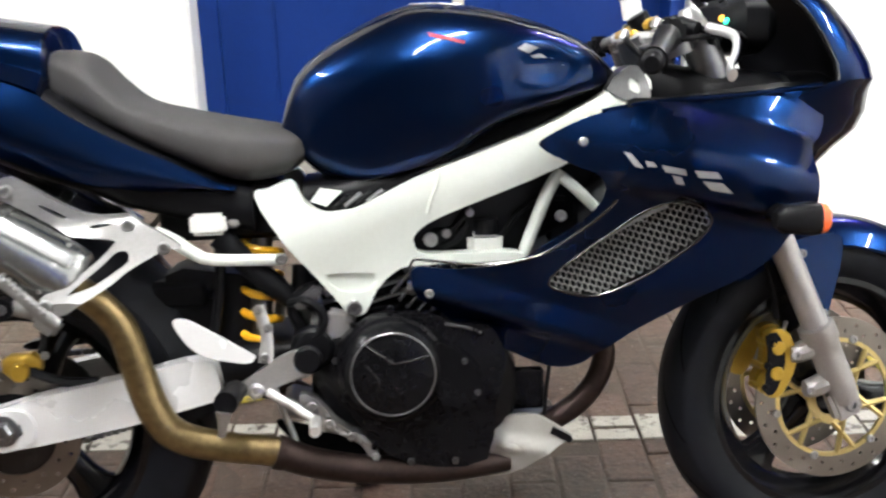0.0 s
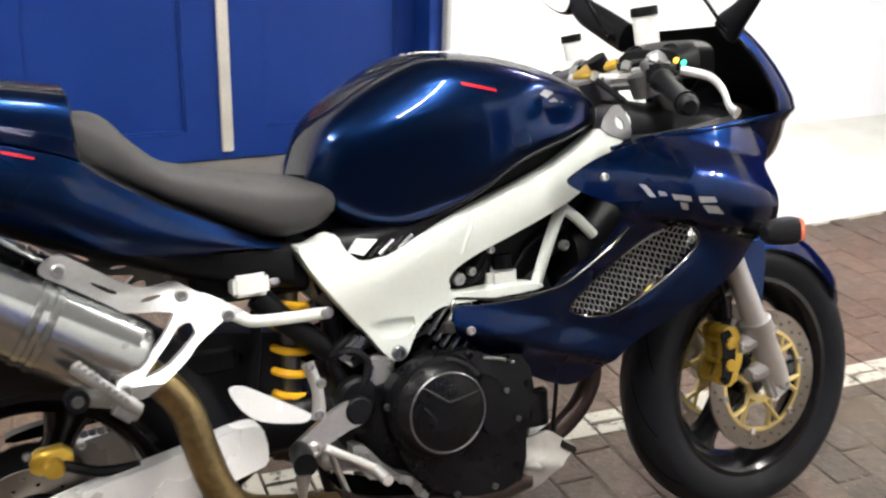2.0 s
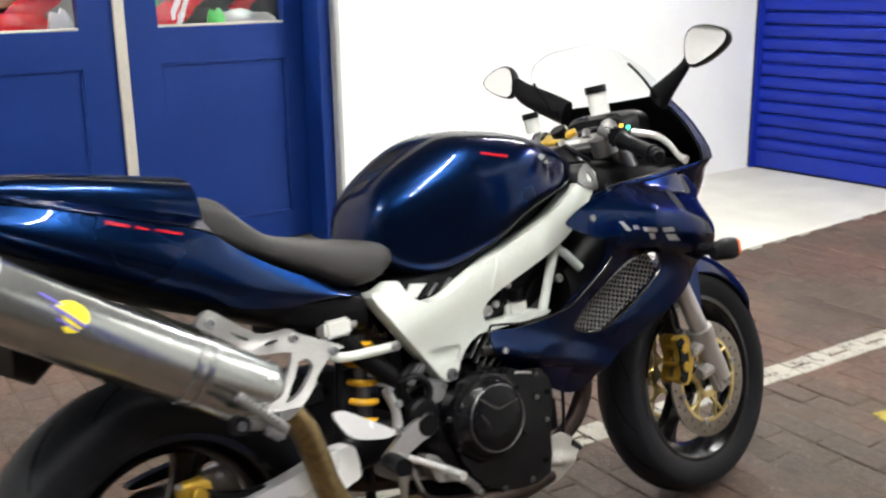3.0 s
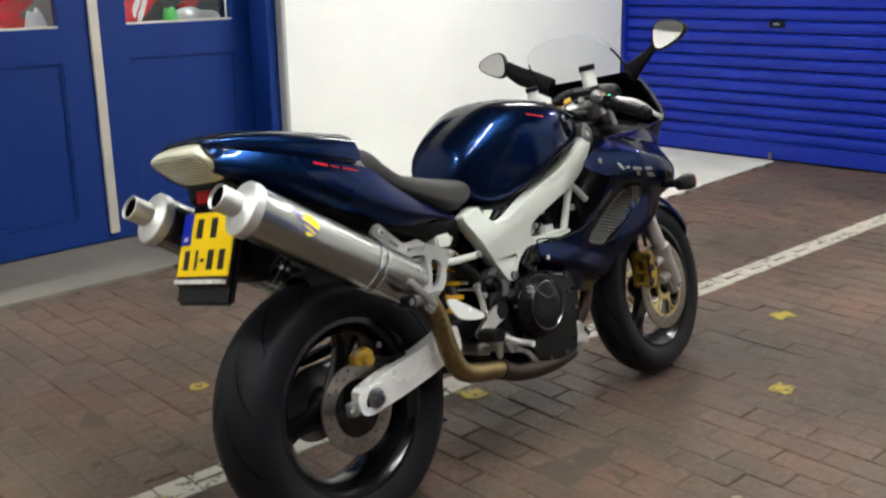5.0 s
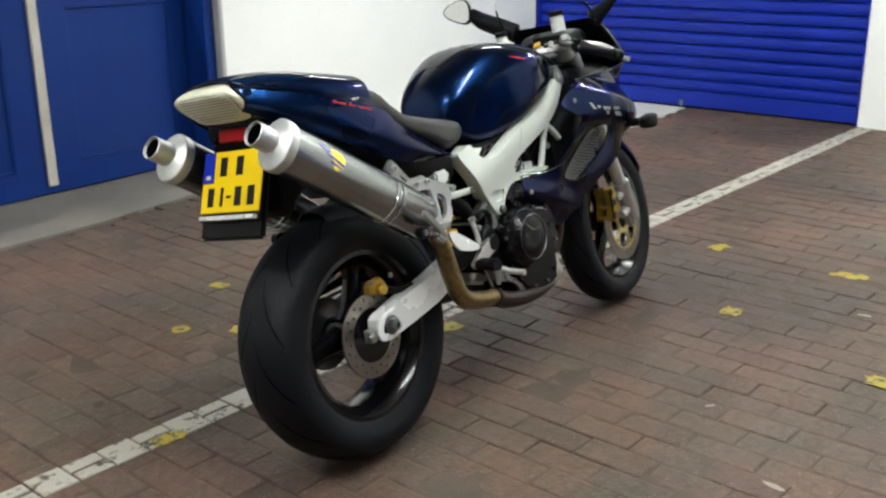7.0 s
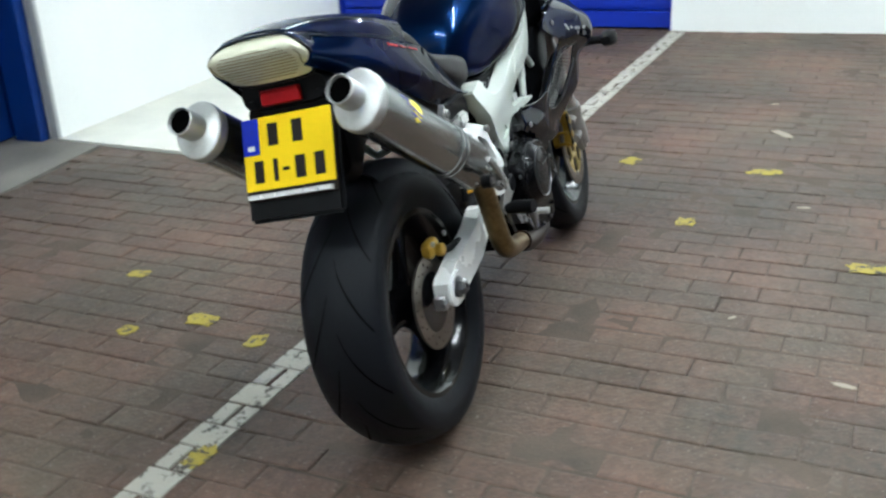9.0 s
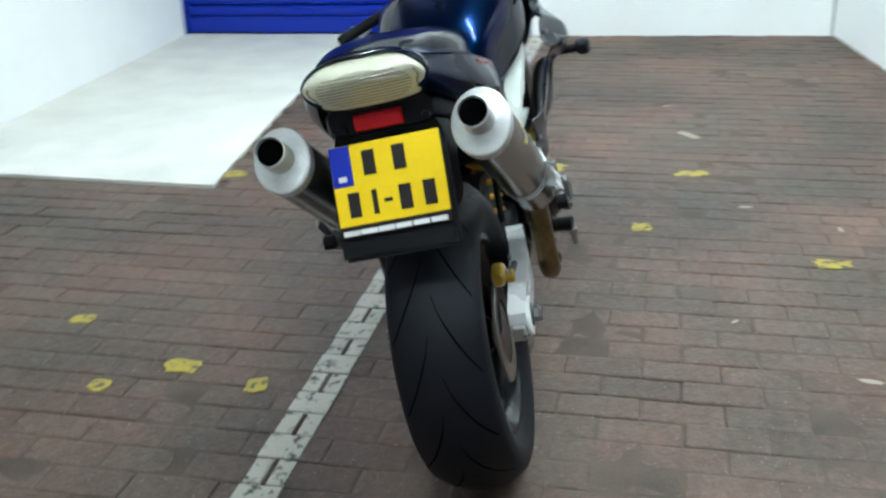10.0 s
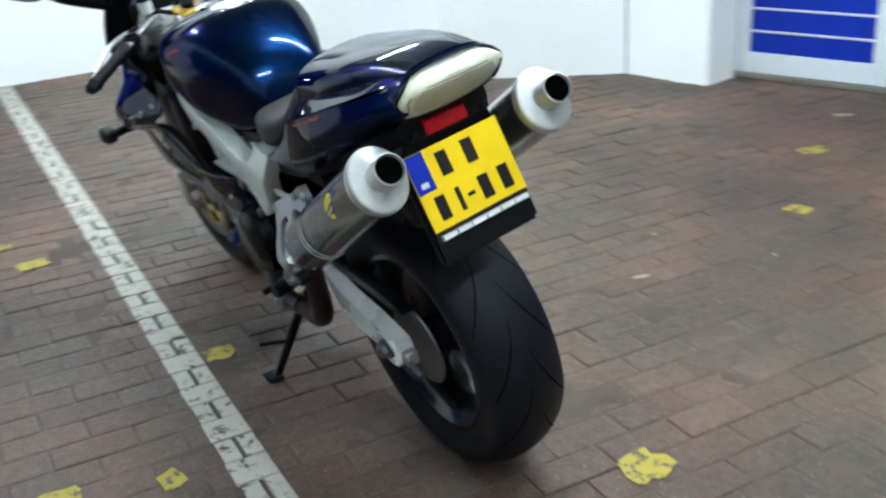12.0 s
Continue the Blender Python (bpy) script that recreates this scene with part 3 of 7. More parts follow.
block("handle_grip", 0.026, 0.036, -1.335, -1.285, 0.97, 0.99, M_steel, lockbox)
block("lock_bolt", 0.02, 0.046, -1.345, -1.32, 0.012, 0.06, M_steel, shutter, "small steel floor lock")

# light grey door with blue panes
G0, GD = Vector((1.955, -1.145, 0)), Vector((-0.948, -0.319, 0))
GM = Matrix.Translation(G0) @ Matrix.Rotation(math.atan2(GD.y, GD.x), 4, "Z")


def gblock(name, a0, a1, b0, b1, z0, z1, mat, parent, label="", bevel=0.004):
    return part(name, box_bm((a1 - a0, b1 - b0, z1 - z0), GM @ Matrix.Translation(((a0 + a1) / 2, (b0 + b1) / 2, (z0 + z1) / 2)), bevel), mat, parent, label, False)


gdoor = empty("door_3", Matrix(), "light grey framed door with blue panels between white bars, closed", "door", "", "structure")
gblock("stile", -0.03, 0.13, 0.0, 0.05, 0.03, 2.2, M_greydoor, gdoor)
gblock("stile", 0.82, 0.96, 0.0, 0.05, 0.03, 2.2, M_greydoor, gdoor)
gblock("rail", 0.13, 0.82, 0.002, 0.05, 0.03, 0.142, M_greydoor, gdoor)
gblock("rail", 0.13, 0.82, 0.002, 0.05, 2.05, 2.2, M_greydoor, gdoor)
for k in range(15):
    z = 0.142 + k * 0.124
    gblock("panel", 0.13, 0.82, 0.014, 0.04, z, min(2.05, z + 0.113), M_shutter, gdoor, bevel=0.002)
    if k < 14:
        gblock("bar", 0.13, 0.82, 0.004, 0.045, z + 0.113, z + 0.124, M_greydoor, gdoor, bevel=0.002)
gblock("threshold", -0.03, 0.96, -0.02, 0.06, 0.0, 0.03, M_concrete, gdoor)
tagged(gblock("wall_over_grey_door", -0.03, 0.96, 0.0, 0.2, 2.2, CEILING, M_wall, None), "white plaster above the grey door", "wall", "", "structure")

# ceiling lamps
TUBES = [(-0.78, 0.30, 58), (-0.10, 1.40, 58), (2.4, 3.5, 0), (3.4, 1.3, 90), (-2.7, 2.3, 90)]
lamp = empty("ceiling_light", Matrix(), "white fluorescent batten on the ceiling", "lamp", "ceiling lights")
part("housing", box_bm((1.25, 0.09, 0.05), Matrix.Translation((0, 0, -0.025)), 0.008), M_housing, lamp, smooth=False)
part("tube", tube_bm([(-0.6, 0, -0.072), (0.6, 0, -0.072)], 0.016, 10), M_tube, lamp, "glowing white tube")
for i, (x, y, turn) in enumerate(TUBES):
    m = pose(x, y, CEILING - 0.001, 0, 0, turn)
    if i == 0:
        lamp.matrix_world = m
    else:
        copy_thing(lamp, m)
# one more lights the shop behind the doors
copy_thing(lamp, ROOM @ pose(-4.4, 0.95, CEILING - 0.001))


# ---- the motorcycle ----
# its own axes: x ahead from the rear axle, y to its left, z up; it leans on its side stand
bike = empty("motorcycle", pose(-0.50, 1.938, 0, 0, 0, 4.0) @ pose(0, 0, 0, -12, 0, 0),
             "dark blue sports motorcycle leaning on its side stand on brick paving", "motorcycle")
RAKE, STEER = radians(23.5), radians(3.5)
HEAD_AT = Vector((1.095, 0, 0.95))
HEAD_AXIS = Vector((-math.sin(RAKE), 0, math.cos(RAKE)))
TURNED = Matrix.Translation(HEAD_AT) @ Matrix.Rotation(STEER, 4, HEAD_AXIS) @ Matrix.Translation(-HEAD_AT)
# the whole front end sits this far ahead of the drawing
AHEAD = Matrix.Translation((0.028, 0, 0))
REAR_Z, FRONT_X, FRONT_Z = 0.335, 1.408, 0.308
Y_AXIS = Matrix.Rotation(-math.pi / 2, 4, "X")


def bpart(name, bm, mat, parent=None, label="", smooth=True, turned=False):
    if turned:
        bm.transform(AHEAD @ TURNED)
    return part(name, bm, mat, parent or bike, label, smooth)


def both_sides(make):
    """Calls make(side) for the right side (-1) and the left (+1)."""
    return [make(s) for s in (-1, 1)]


def to_side(bm, side):
    """Right-hand geometry moved to its side."""
    return bm if side < 0 else mirrored(bm)


# tyres and wheels
def tread_r(radius, width, rim_r, y):
    """The tread's radius at y across the tyre."""
    return radius - (radius - rim_r) * 0.26 * (abs(y) / (0.46 * width)) ** 2.2


def tyre_bm(radius, width, rim_r, at, grooves, tilt):
    h = radius - rim_r
    half = [(rim_r - 0.004, 0.36), (rim_r + 0.10 * h, 0.42), (rim_r + 0.30 * h, 0.485), (rim_r + 0.50 * h, 0.50), (rim_r + 0.66 * h, 0.485)]
    half += [(tread_r(radius, width, rim_r, f * 0.46 * width), f * 0.46) for f in (1.0, 0.88, 0.74, 0.58, 0.4, 0.2)]
    prof = [(r, -y * width) for r, y in half] + [(radius, 0)] + [(r, y * width) for r, y in reversed(half)]
    bm = lathe_bm(prof, at @ Y_AXIS, 96, closed=True)
    return bm


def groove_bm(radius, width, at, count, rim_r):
    """Curved tread grooves laid as thin strips just proud of the rubber; their black paints the grooves' shade."""
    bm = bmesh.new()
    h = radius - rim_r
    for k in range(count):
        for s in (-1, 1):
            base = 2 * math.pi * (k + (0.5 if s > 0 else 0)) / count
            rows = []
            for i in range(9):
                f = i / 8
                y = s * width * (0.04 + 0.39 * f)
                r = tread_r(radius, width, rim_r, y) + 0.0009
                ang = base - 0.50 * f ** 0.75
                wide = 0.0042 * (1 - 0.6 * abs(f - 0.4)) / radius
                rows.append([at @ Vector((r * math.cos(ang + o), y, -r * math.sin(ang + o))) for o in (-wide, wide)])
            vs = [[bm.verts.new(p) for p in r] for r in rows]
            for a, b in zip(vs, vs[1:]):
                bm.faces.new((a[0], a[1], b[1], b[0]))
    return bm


def wheel(name, radius, width, rim_r, at, turned, label):
    w = part(name, lathe_bm([(0.030, -0.065), (0.045, -0.05), (0.048, 0.05), (0.030, 0.065)], at @ Y_AXIS, 24), M_rim, bike, label) if not turned else None
    if turned:
        bm = lathe_bm([(0.026, -0.06), (0.042, -0.045), (0.042, 0.045), (0.026, 0.06)], at @ Y_AXIS, 24)
        w = bpart(name, bm, M_rim, None, label, turned=True)
    bpart("tyre", tyre_bm(radius, width, rim_r, at, 18, 0), M_tyre, w, "worn black road tyre", turned=turned)
    bpart("tread_groove", groove_bm(radius, width, at, 13, rim_r), M_soot_shade, w, turned=turned)
    hw = width * 0.40
    rim_prof = [(rim_r + 0.006, -hw), (rim_r + 0.004, -hw + 0.008), (rim_r - 0.020, -hw + 0.018), (rim_r - 0.030, 0), (rim_r - 0.020, hw - 0.018), (rim_r + 0.004, hw - 0.008), (rim_r + 0.006, hw), (rim_r - 0.006, hw),
                (rim_r - 0.030, hw - 0.022), (rim_r - 0.042, 0), (rim_r - 0.030, -hw + 0.022), (rim_r - 0.006, -hw)]
    bpart("rim", lathe_bm(rim_prof, at @ Y_AXIS, 64, closed=True), M_rim, w, "gloss black cast rim", turned=turned)
    for k in range(3):
        a = 2 * math.pi * k / 3 + (-0.21 if turned else 1.17)
        bm = bmesh.new()
        rings = []
        for f, wd, th in ((0.0, 0.042, 0.046), (0.2, 0.031, 0.040), (0.45, 0.026, 0.036), (0.7, 0.027, 0.034), (0.88, 0.036, 0.036), (1.0, 0.060, 0.040)):
            r = 0.036 + (rim_r - 0.036 - 0.034) * f
            c, s = math.cos(a), math.sin(a)
            ring = []
            for q in range(12):
                b = 2 * math.pi * q / 12
                o = wd * math.cos(b)
                ring.append(at @ Vector((r * c - o * s, th * 0.6 * math.copysign(abs(math.sin(b)) ** 0.7, math.sin(b)), r * s + o * c)))
            rings.append(ring)
        bridge(bm, rings)
        bpart("spoke", bm, M_rim, w, turned=turned)
    return w


def disc_bm(at, r0, r1, y, thick, holes):
    """A drilled brake disc: an annulus with two rings of holes."""
    outline = [(r1 * math.cos(2 * math.pi * k / 48), r1 * math.sin(2 * math.pi * k / 48)) for k in range(48)]
    cut = [[(r0 * math.cos(2 * math.pi * k / 40), r0 * math.sin(2 * math.pi * k / 40)) for k in range(40)]]
    for k in range(holes):
        a = 2 * math.pi * k / holes
        rr = r0 + (r1 - r0) * (0.32 if k % 2 else 0.68)
        cut.append([(rr * math.cos(a) + 0.004 * math.cos(q), rr * math.sin(a) + 0.004 * math.sin(q)) for q in (0, 1.05, 2.1, 3.14, 4.19, 5.24)])
    s = 1 if y > 0 else -1
    bm = panel_bm(outline, lambda x, z: y + s * thick / 2, thick, cut, res=0.03, steps=1, hole_steps=1)
    bm.transform(at)
    return bm


AT_R = Matrix.Translation((-0.006, 0, REAR_Z))
AT_F = Matrix.Translation((FRONT_X, 0, FRONT_Z))
rear_wheel = wheel("rear_wheel", 0.331, 0.196, 0.219, AT_R, False, "black cast rear wheel with a wide tyre")
front_wheel = wheel("front_wheel", 0.302, 0.124, 0.214, AT_F, True, "black cast front wheel turned a little to the left")
bpart("brake_disc", disc_bm(AT_R, 0.072, 0.112, -0.088, 0.005, 30), M_disc, rear_wheel, "drilled steel rear brake disc")
bpart("disc_carrier", lathe_bm([(0.045, 0), (0.078, 0.001), (0.080, 0.005), (0.045, 0.008)], AT_R @ Matrix.Translation((0, -0.082, 0)) @ Y_AXIS.inverted(), 32), M_rim, rear_wheel)
bpart("sprocket", lathe_bm([(0.04, 0), (0.098, 0.001), (0.100, 0.004), (0.098, 0.007), (0.04, 0.008)], AT_R @ Matrix.Translation((0, 0.085, 0)) @ Y_AXIS.inverted(), 43), M_darkmetal, rear_wheel, "steel rear sprocket")
for s in (-1, 1):
    d = bpart("brake_disc", disc_bm(AT_F, 0.112, 0.150, s * 0.074, 0.005, 40), M_disc, front_wheel, "drilled steel front brake disc", turned=True)
    at_d = AT_F @ Matrix.Translation((0, s * 0.074, 0)) @ Y_AXIS
    bpart("disc_carrier", lathe_bm([(0.034, -0.003), (0.050, -0.003), (0.050, 0.003), (0.034, 0.003)], at_d, 32, closed=True), M_goldpale, d, "gold spoked disc carrier", turned=True)
    bpart("carrier_ring", lathe_bm([(0.104, -0.003), (0.112, -0.003), (0.112, 0.003), (0.104, 0.003)], at_d, 40, closed=True), M_goldpale, d, turned=True)
    for k in range(12):
        a = 2 * math.pi * k / 12
        b = a + (0.42 if k % 2 else -0.42)
        bpart("carrier_spoke", tube_bm([AT_F @ Vector((0.046 * math.cos(a), s * 0.074, 0.046 * math.sin(a))), AT_F @ Vector((0.107 * math.cos(b), s * 0.074, 0.107 * math.sin(b)))], 0.0052, 6), M_goldpale, d, turned=True)
    for k in range(6):
        a = 2 * math.pi * k / 6 + 0.2
        bpart("rivet", bolt_bm(AT_F @ Vector((0.112 * math.cos(a), s * 0.077, 0.112 * math.sin(a))), 0.008, 0.004, side=s), M_steel, d, turned=True)

# frame
SPAR = [(0.424, 0.728), (0.445, 0.737), (0.484, 0.750), (0.500, 0.722), (0.530, 0.698), (0.565, 0.698), (0.600, 0.706), (0.714, 0.760), (0.885, 0.822), (0.985, 0.866), (1.062, 0.906), (1.085, 0.880),
        (1.04, 0.835), (0.96, 0.775), (0.832, 0.725), (0.722, 0.684), (0.684, 0.660), (0.680, 0.640), (0.702, 0.622), (0.842, 0.620), (0.850, 0.607), (0.700, 0.604), (0.664, 0.602), (0.640, 0.590), (0.616, 0.565), (0.597, 0.530), (0.580, 0.522),
        (0.563, 0.531), (0.53, 0.575), (0.466, 0.655)]

RECESS = [(0.534, 0.595), (0.612, 0.594), (0.602, 0.566), (0.555, 0.566)]


def spar_y(side):
    return lambda x, z: side * (0.132 + 0.042 * max(0, x - 0.35) + 0.022 * math.exp(-((z - 0.70 - (x - 0.6) * 0.33) / 0.075) ** 2) - 0.055 * max(0, (x - 0.86) / 0.2) ** 1.2)


for s in (-1, 1):
    spar = bpart("frame_spar", panel_bm(SPAR, spar_y(s), 0.045, [RECESS], res=0.014, steps=3, hole_steps=2, edge=0.004), M_frame, None, "silver painted aluminium frame spar")
    bpart("weld_bead", tube_bm([Vector((x, spar_y(s)(x, z), z)) for x, z in ((0.722, 0.760), (0.718, 0.738), (0.708, 0.715), (0.702, 0.692))], 0.0035, 6), M_frame, spar)
    bpart("pivot_bolt", bolt_bm((0.577, s * 0.152, 0.539), 0.013, 0.010, side=s), M_darkmetal, spar)
    bpart("cast_recess", panel_bm([(0.525, 0.602), (0.625, 0.602), (0.612, 0.560), (0.548, 0.560)], lambda x, z, s=s: spar_y(s)(x, z) - s * 0.007, 0.004, res=0.02, steps=1), M_frame, spar)
    bpart("brace", tube_bm([(0.862, s * 0.125, 0.607), (0.905, s * 0.128, 0.712), (0.930, s * 0.128, 0.749)], 0.011, 10), M_frame, spar)
    bpart("brace", tube_bm([(0.925, s * 0.128, 0.742), (0.950, s * 0.131, 0.722), (0.985, s * 0.133, 0.686)], 0.010, 10), M_frame, spar)
    bpart("head_casting", panel_bm([(1.004, 0.880), (1.034, 0.912), (1.062, 0.917), (1.080, 0.884), (1.080, 0.855), (1.046, 0.858)], lambda x, z, s=s: spar_y(s)(x, z) + s * 0.003, 0.05, [[(1.046, 0.898), (1.062, 0.888), (1.062, 0.872), (1.044, 0.880)]], res=0.014, steps=2, hole_steps=2, edge=0.003), M_darkmetal, spar, "grey cast steering head end")
    rail = tube_bm([(0.462, s * 0.132, 0.622), (0.352, s * 0.132, 0.626), (0.322, s * 0.133, 0.638), (0.290, s * 0.132, 0.660), (0.262, s * 0.140, 0.676)], [0.010, 0.010, 0.011, 0.012, 0.012], 10, oval=0.7)
    bpart("subframe_rail", rail, M_frame, None, "silver tubular seat subframe rail")
    bpart("rail_bolt", bolt_bm((0.462, s * 0.140, 0.624), 0.010, 0.006, side=s), M_steel)
bpart("steering_head", tube_bm([HEAD_AT + HEAD_AXIS * 0.02, HEAD_AT - HEAD_AXIS * 0.17], 0.034, 20), M_darkmetal)

# fuel tank
TANK_TOP = [(0.468, 0.838), (0.484, 0.900), (0.51, 0.935), (0.56, 0.972), (0.648, 1.018), (0.70, 1.032), (0.79, 1.026), (0.874, 1.006), (0.97, 0.968), (1.017, 0.930), (1.045, 0.905)]
TANK_LOW = [(0.468, 0.815), (0.49, 0.790), (0.525, 0.755), (0.605, 0.732), (0.70, 0.752), (0.76, 0.780), (0.80, 0.809), (0.85, 0.832), (0.92, 0.852), (0.976, 0.868), (1.045, 0.885)]
TANK_WIDE = [(0.468, 0.072), (0.49, 0.102), (0.53, 0.130), (0.60, 0.162), (0.70, 0.190), (0.80, 0.202), (0.88, 0.194), (0.95, 0.166), (1.01, 0.118), (1.045, 0.06)]
rings = []
N_T = 64
for i in range(45):
    x = 0.468 + (1.045 - 0.468) * (i / 44)
    lo, hi, w = curve_at(TANK_LOW, x), curve_at(TANK_TOP, x), curve_at(TANK_WIDE, x)
    c = lo + (hi - lo) * 0.50
    ring = []
    for k in range(N_T):
        a = 2 * math.pi * k / N_T
        cy, cz = math.cos(a), math.sin(a)
        p = 2.7 if cz > 0 else 4.2
        y = w * math.copysign(abs(cy) ** (2 / p), cy)
        zz = math.copysign(abs(cz) ** (2 / p), cz)
        z = c + zz * ((hi - c) if zz > 0 else (c - lo))
        # knee hollow low on the flank, steering cut-out high at the front
        knee = 0.026 * math.exp(-((x - 0.61) / 0.12) ** 2 - ((z - 0.80) / 0.080) ** 2)
        cut = 0.022 * math.exp(-((x - 0.90) / 0.055) ** 2 - ((z - 0.925) / 0.035) ** 2)
        y -= math.copysign(min(abs(y) * 0.5, knee + cut), y)
        ring.append(Vector((x, y, z)))
    rings.append(ring)
bm = bmesh.new()
bridge(bm, rings)
relax(bm, 2)
tank = bpart("fuel_tank", bm, M_blue, None, "dark blue metallic fuel tank")
cap_m = Matrix.Translation((0.745, 0, 1.019)) @ Matrix.Rotation(radians(3), 4, "Y")
cap = bpart("fuel_cap", lathe_bm([(0.066, -0.012), (0.066, 0.004), (0.060, 0.008), (0.048, 0.008), (0.044, 0.013), (0.015, 0.014), (0, 0.014)], cap_m, 40), M_alu, tank, "round silver fuel filler cap")
for k in range(7):
    a = 2 * math.pi * k / 7
    bpart("cap_screw", bolt_bm(cap_m @ Vector((0.054 * math.cos(a), 0.054 * math.sin(a), 0.008)), 0.005, 0.004, axis="z"), M_steel, cap)


def on_tank(x, z, side, lift=0.0012):
    """The tank's flank at that place."""
    lo, hi, w = curve_at(TANK_LOW, x), curve_at(TANK_TOP, x), curve_at(TANK_WIDE, x)
    c = lo + (hi - lo) * 0.50
    f = min(1, abs((z - c) / ((hi - c) if z > c else (c - lo))))
    y = w * (1 - f ** 2.7) ** (1 / 2.7)
    y -= min(y * 0.5, 0.026 * math.exp(-((x - 0.61) / 0.12) ** 2 - ((z - 0.80) / 0.080) ** 2) + 0.022 * math.exp(-((x - 0.90) / 0.055) ** 2 - ((z - 0.925) / 0.035) ** 2))
    return Vector((x, side * (y + lift), z))


def decal_bm(corners, place, n=6):
    """A thin decal between four corners (x, z), laid on a surface."""
    bm = bmesh.new()
    a, b, c, d = (Vector(q) for q in corners)
    rows = []
    for i in range(n + 1):
        lo, hi = a.lerp(b, i / n), d.lerp(c, i / n)
        rows.append([place(*lo.lerp(hi, j / 2)) for j in range(3)])
    vs = [[bm.verts.new(p) for p in r] for r in rows]
    for p, q in zip(vs, vs[1:]):
        for j in range(2):
            bm.faces.new((p[j], p[j + 1], q[j + 1], q[j]))
    return bm


for s in (-1, 1):
    bpart("tank_stripe", decal_bm([(0.712, 0.973), (0.767, 0.958), (0.767, 0.963), (0.711, 0.979)], lambda x, z, s=s: on_tank(x, z, s)), M_red, tank, "short red stripe")
    for q in ([(0.850, 0.949), (0.868, 0.941), (0.886, 0.950), (0.862, 0.957)], [(0.872, 0.937), (0.884, 0.930), (0.900, 0.934), (0.888, 0.941)], [(0.898, 0.930), (0.914, 0.919), (0.930, 0.921), (0.908, 0.934)]):
        bpart("tank_emblem", decal_bm(q, lambda x, z, s=s: on_tank(x, z, s)), M_decal, tank, "small silver emblem shape")

for s in (-1, 1):
    bpart("tank_mount", panel_bm([(0.513, 0.714), (0.530, 0.735), (0.566, 0.729), (0.539, 0.705)], lambda x, z, s=s: s * 0.124, 0.006, res=0.02, steps=1, edge=0.001), M_frame, None, "white painted tank mount plate")
    for k in range(4):
        bpart("mount_rib", tube_bm([(0.551 + 0.018 * k, s * 0.118, 0.700 + 0.003 * k), (0.578 + 0.018 * k, s * 0.118, 0.722 + 0.002 * k)], 0.004, 6), M_darkmetal if k % 2 else M_black)
# dark box between tank and spars, and what sits in the frame
bpart("airbox", body_bm([(0.50, 0.64, 0.745, 0.10), (0.56, 0.62, 0.75, 0.115), (0.70, 0.60, 0.79, 0.118), (0.85, 0.60, 0.855, 0.105), (0.98, 0.66, 0.885, 0.085), (1.03, 0.70, 0.89, 0.07)], 5, 24), M_black)

# seat and tail
SEAT_TOP = [(0.094, 0.925), (0.100, 0.962), (0.125, 0.972), (0.160, 0.962), (0.193, 0.925), (0.236, 0.889), (0.309, 0.868), (0.391, 0.851), (0.469, 0.836), (0.500, 0.824), (0.512, 0.800)]
SEAT_LOW = [(0.094, 0.905), (0.105, 0.888), (0.138, 0.866), (0.206, 0.834), (0.292, 0.791), (0.374, 0.753), (0.415, 0.745), (0.469, 0.753), (0.500, 0.772), (0.512, 0.790)]
SEAT_WIDE = [(0.094, 0.085), (0.11, 0.112), (0.16, 0.128), (0.24, 0.142), (0.33, 0.150), (0.41, 0.142), (0.47, 0.125), (0.505, 0.105), (0.512, 0.085)]
st = [(x, curve_at(SEAT_LOW, x), curve_at(SEAT_TOP, x), curve_at(SEAT_WIDE, x)) for x in [0.094 + 0.418 * i / 40 for i in range(41)]]
bpart("seat", body_bm(st, 3.2, 48, mid=0.5), M_seat, None, "dark grey vinyl single seat")

SEAM = [(-0.34, 1.036), (-0.30, 1.028), (-0.2, 0.999), (-0.1, 0.969), (0.0, 0.938), (0.10, 0.906), (0.14, 0.876), (0.21, 0.832), (0.30, 0.787), (0.37, 0.752), (0.40, 0.745)]
TAIL_LOW = [(-0.34, 0.990), (-0.29, 0.966), (-0.2, 0.920), (-0.1, 0.873), (0.0, 0.828), (0.05, 0.803), (0.15, 0.764), (0.25, 0.745), (0.35, 0.738), (0.40, 0.735)]
TAIL_WIDE = [(-0.34, 0.100), (-0.29, 0.114), (-0.2, 0.147), (-0.1, 0.176), (0.0, 0.190), (0.1, 0.190), (0.2, 0.178), (0.3, 0.160), (0.4, 0.142)]

COWL_TOP = [(-0.34, 1.040), (-0.30, 1.048), (-0.2, 1.054), (-0.1, 1.045), (0.0, 1.030), (0.11, 1.012)]
SHOULDER = [(-0.34, 0.060), (-0.30, 0.076), (-0.2, 0.108), (-0.1, 0.132), (0.0, 0.147), (0.11, 0.150)]


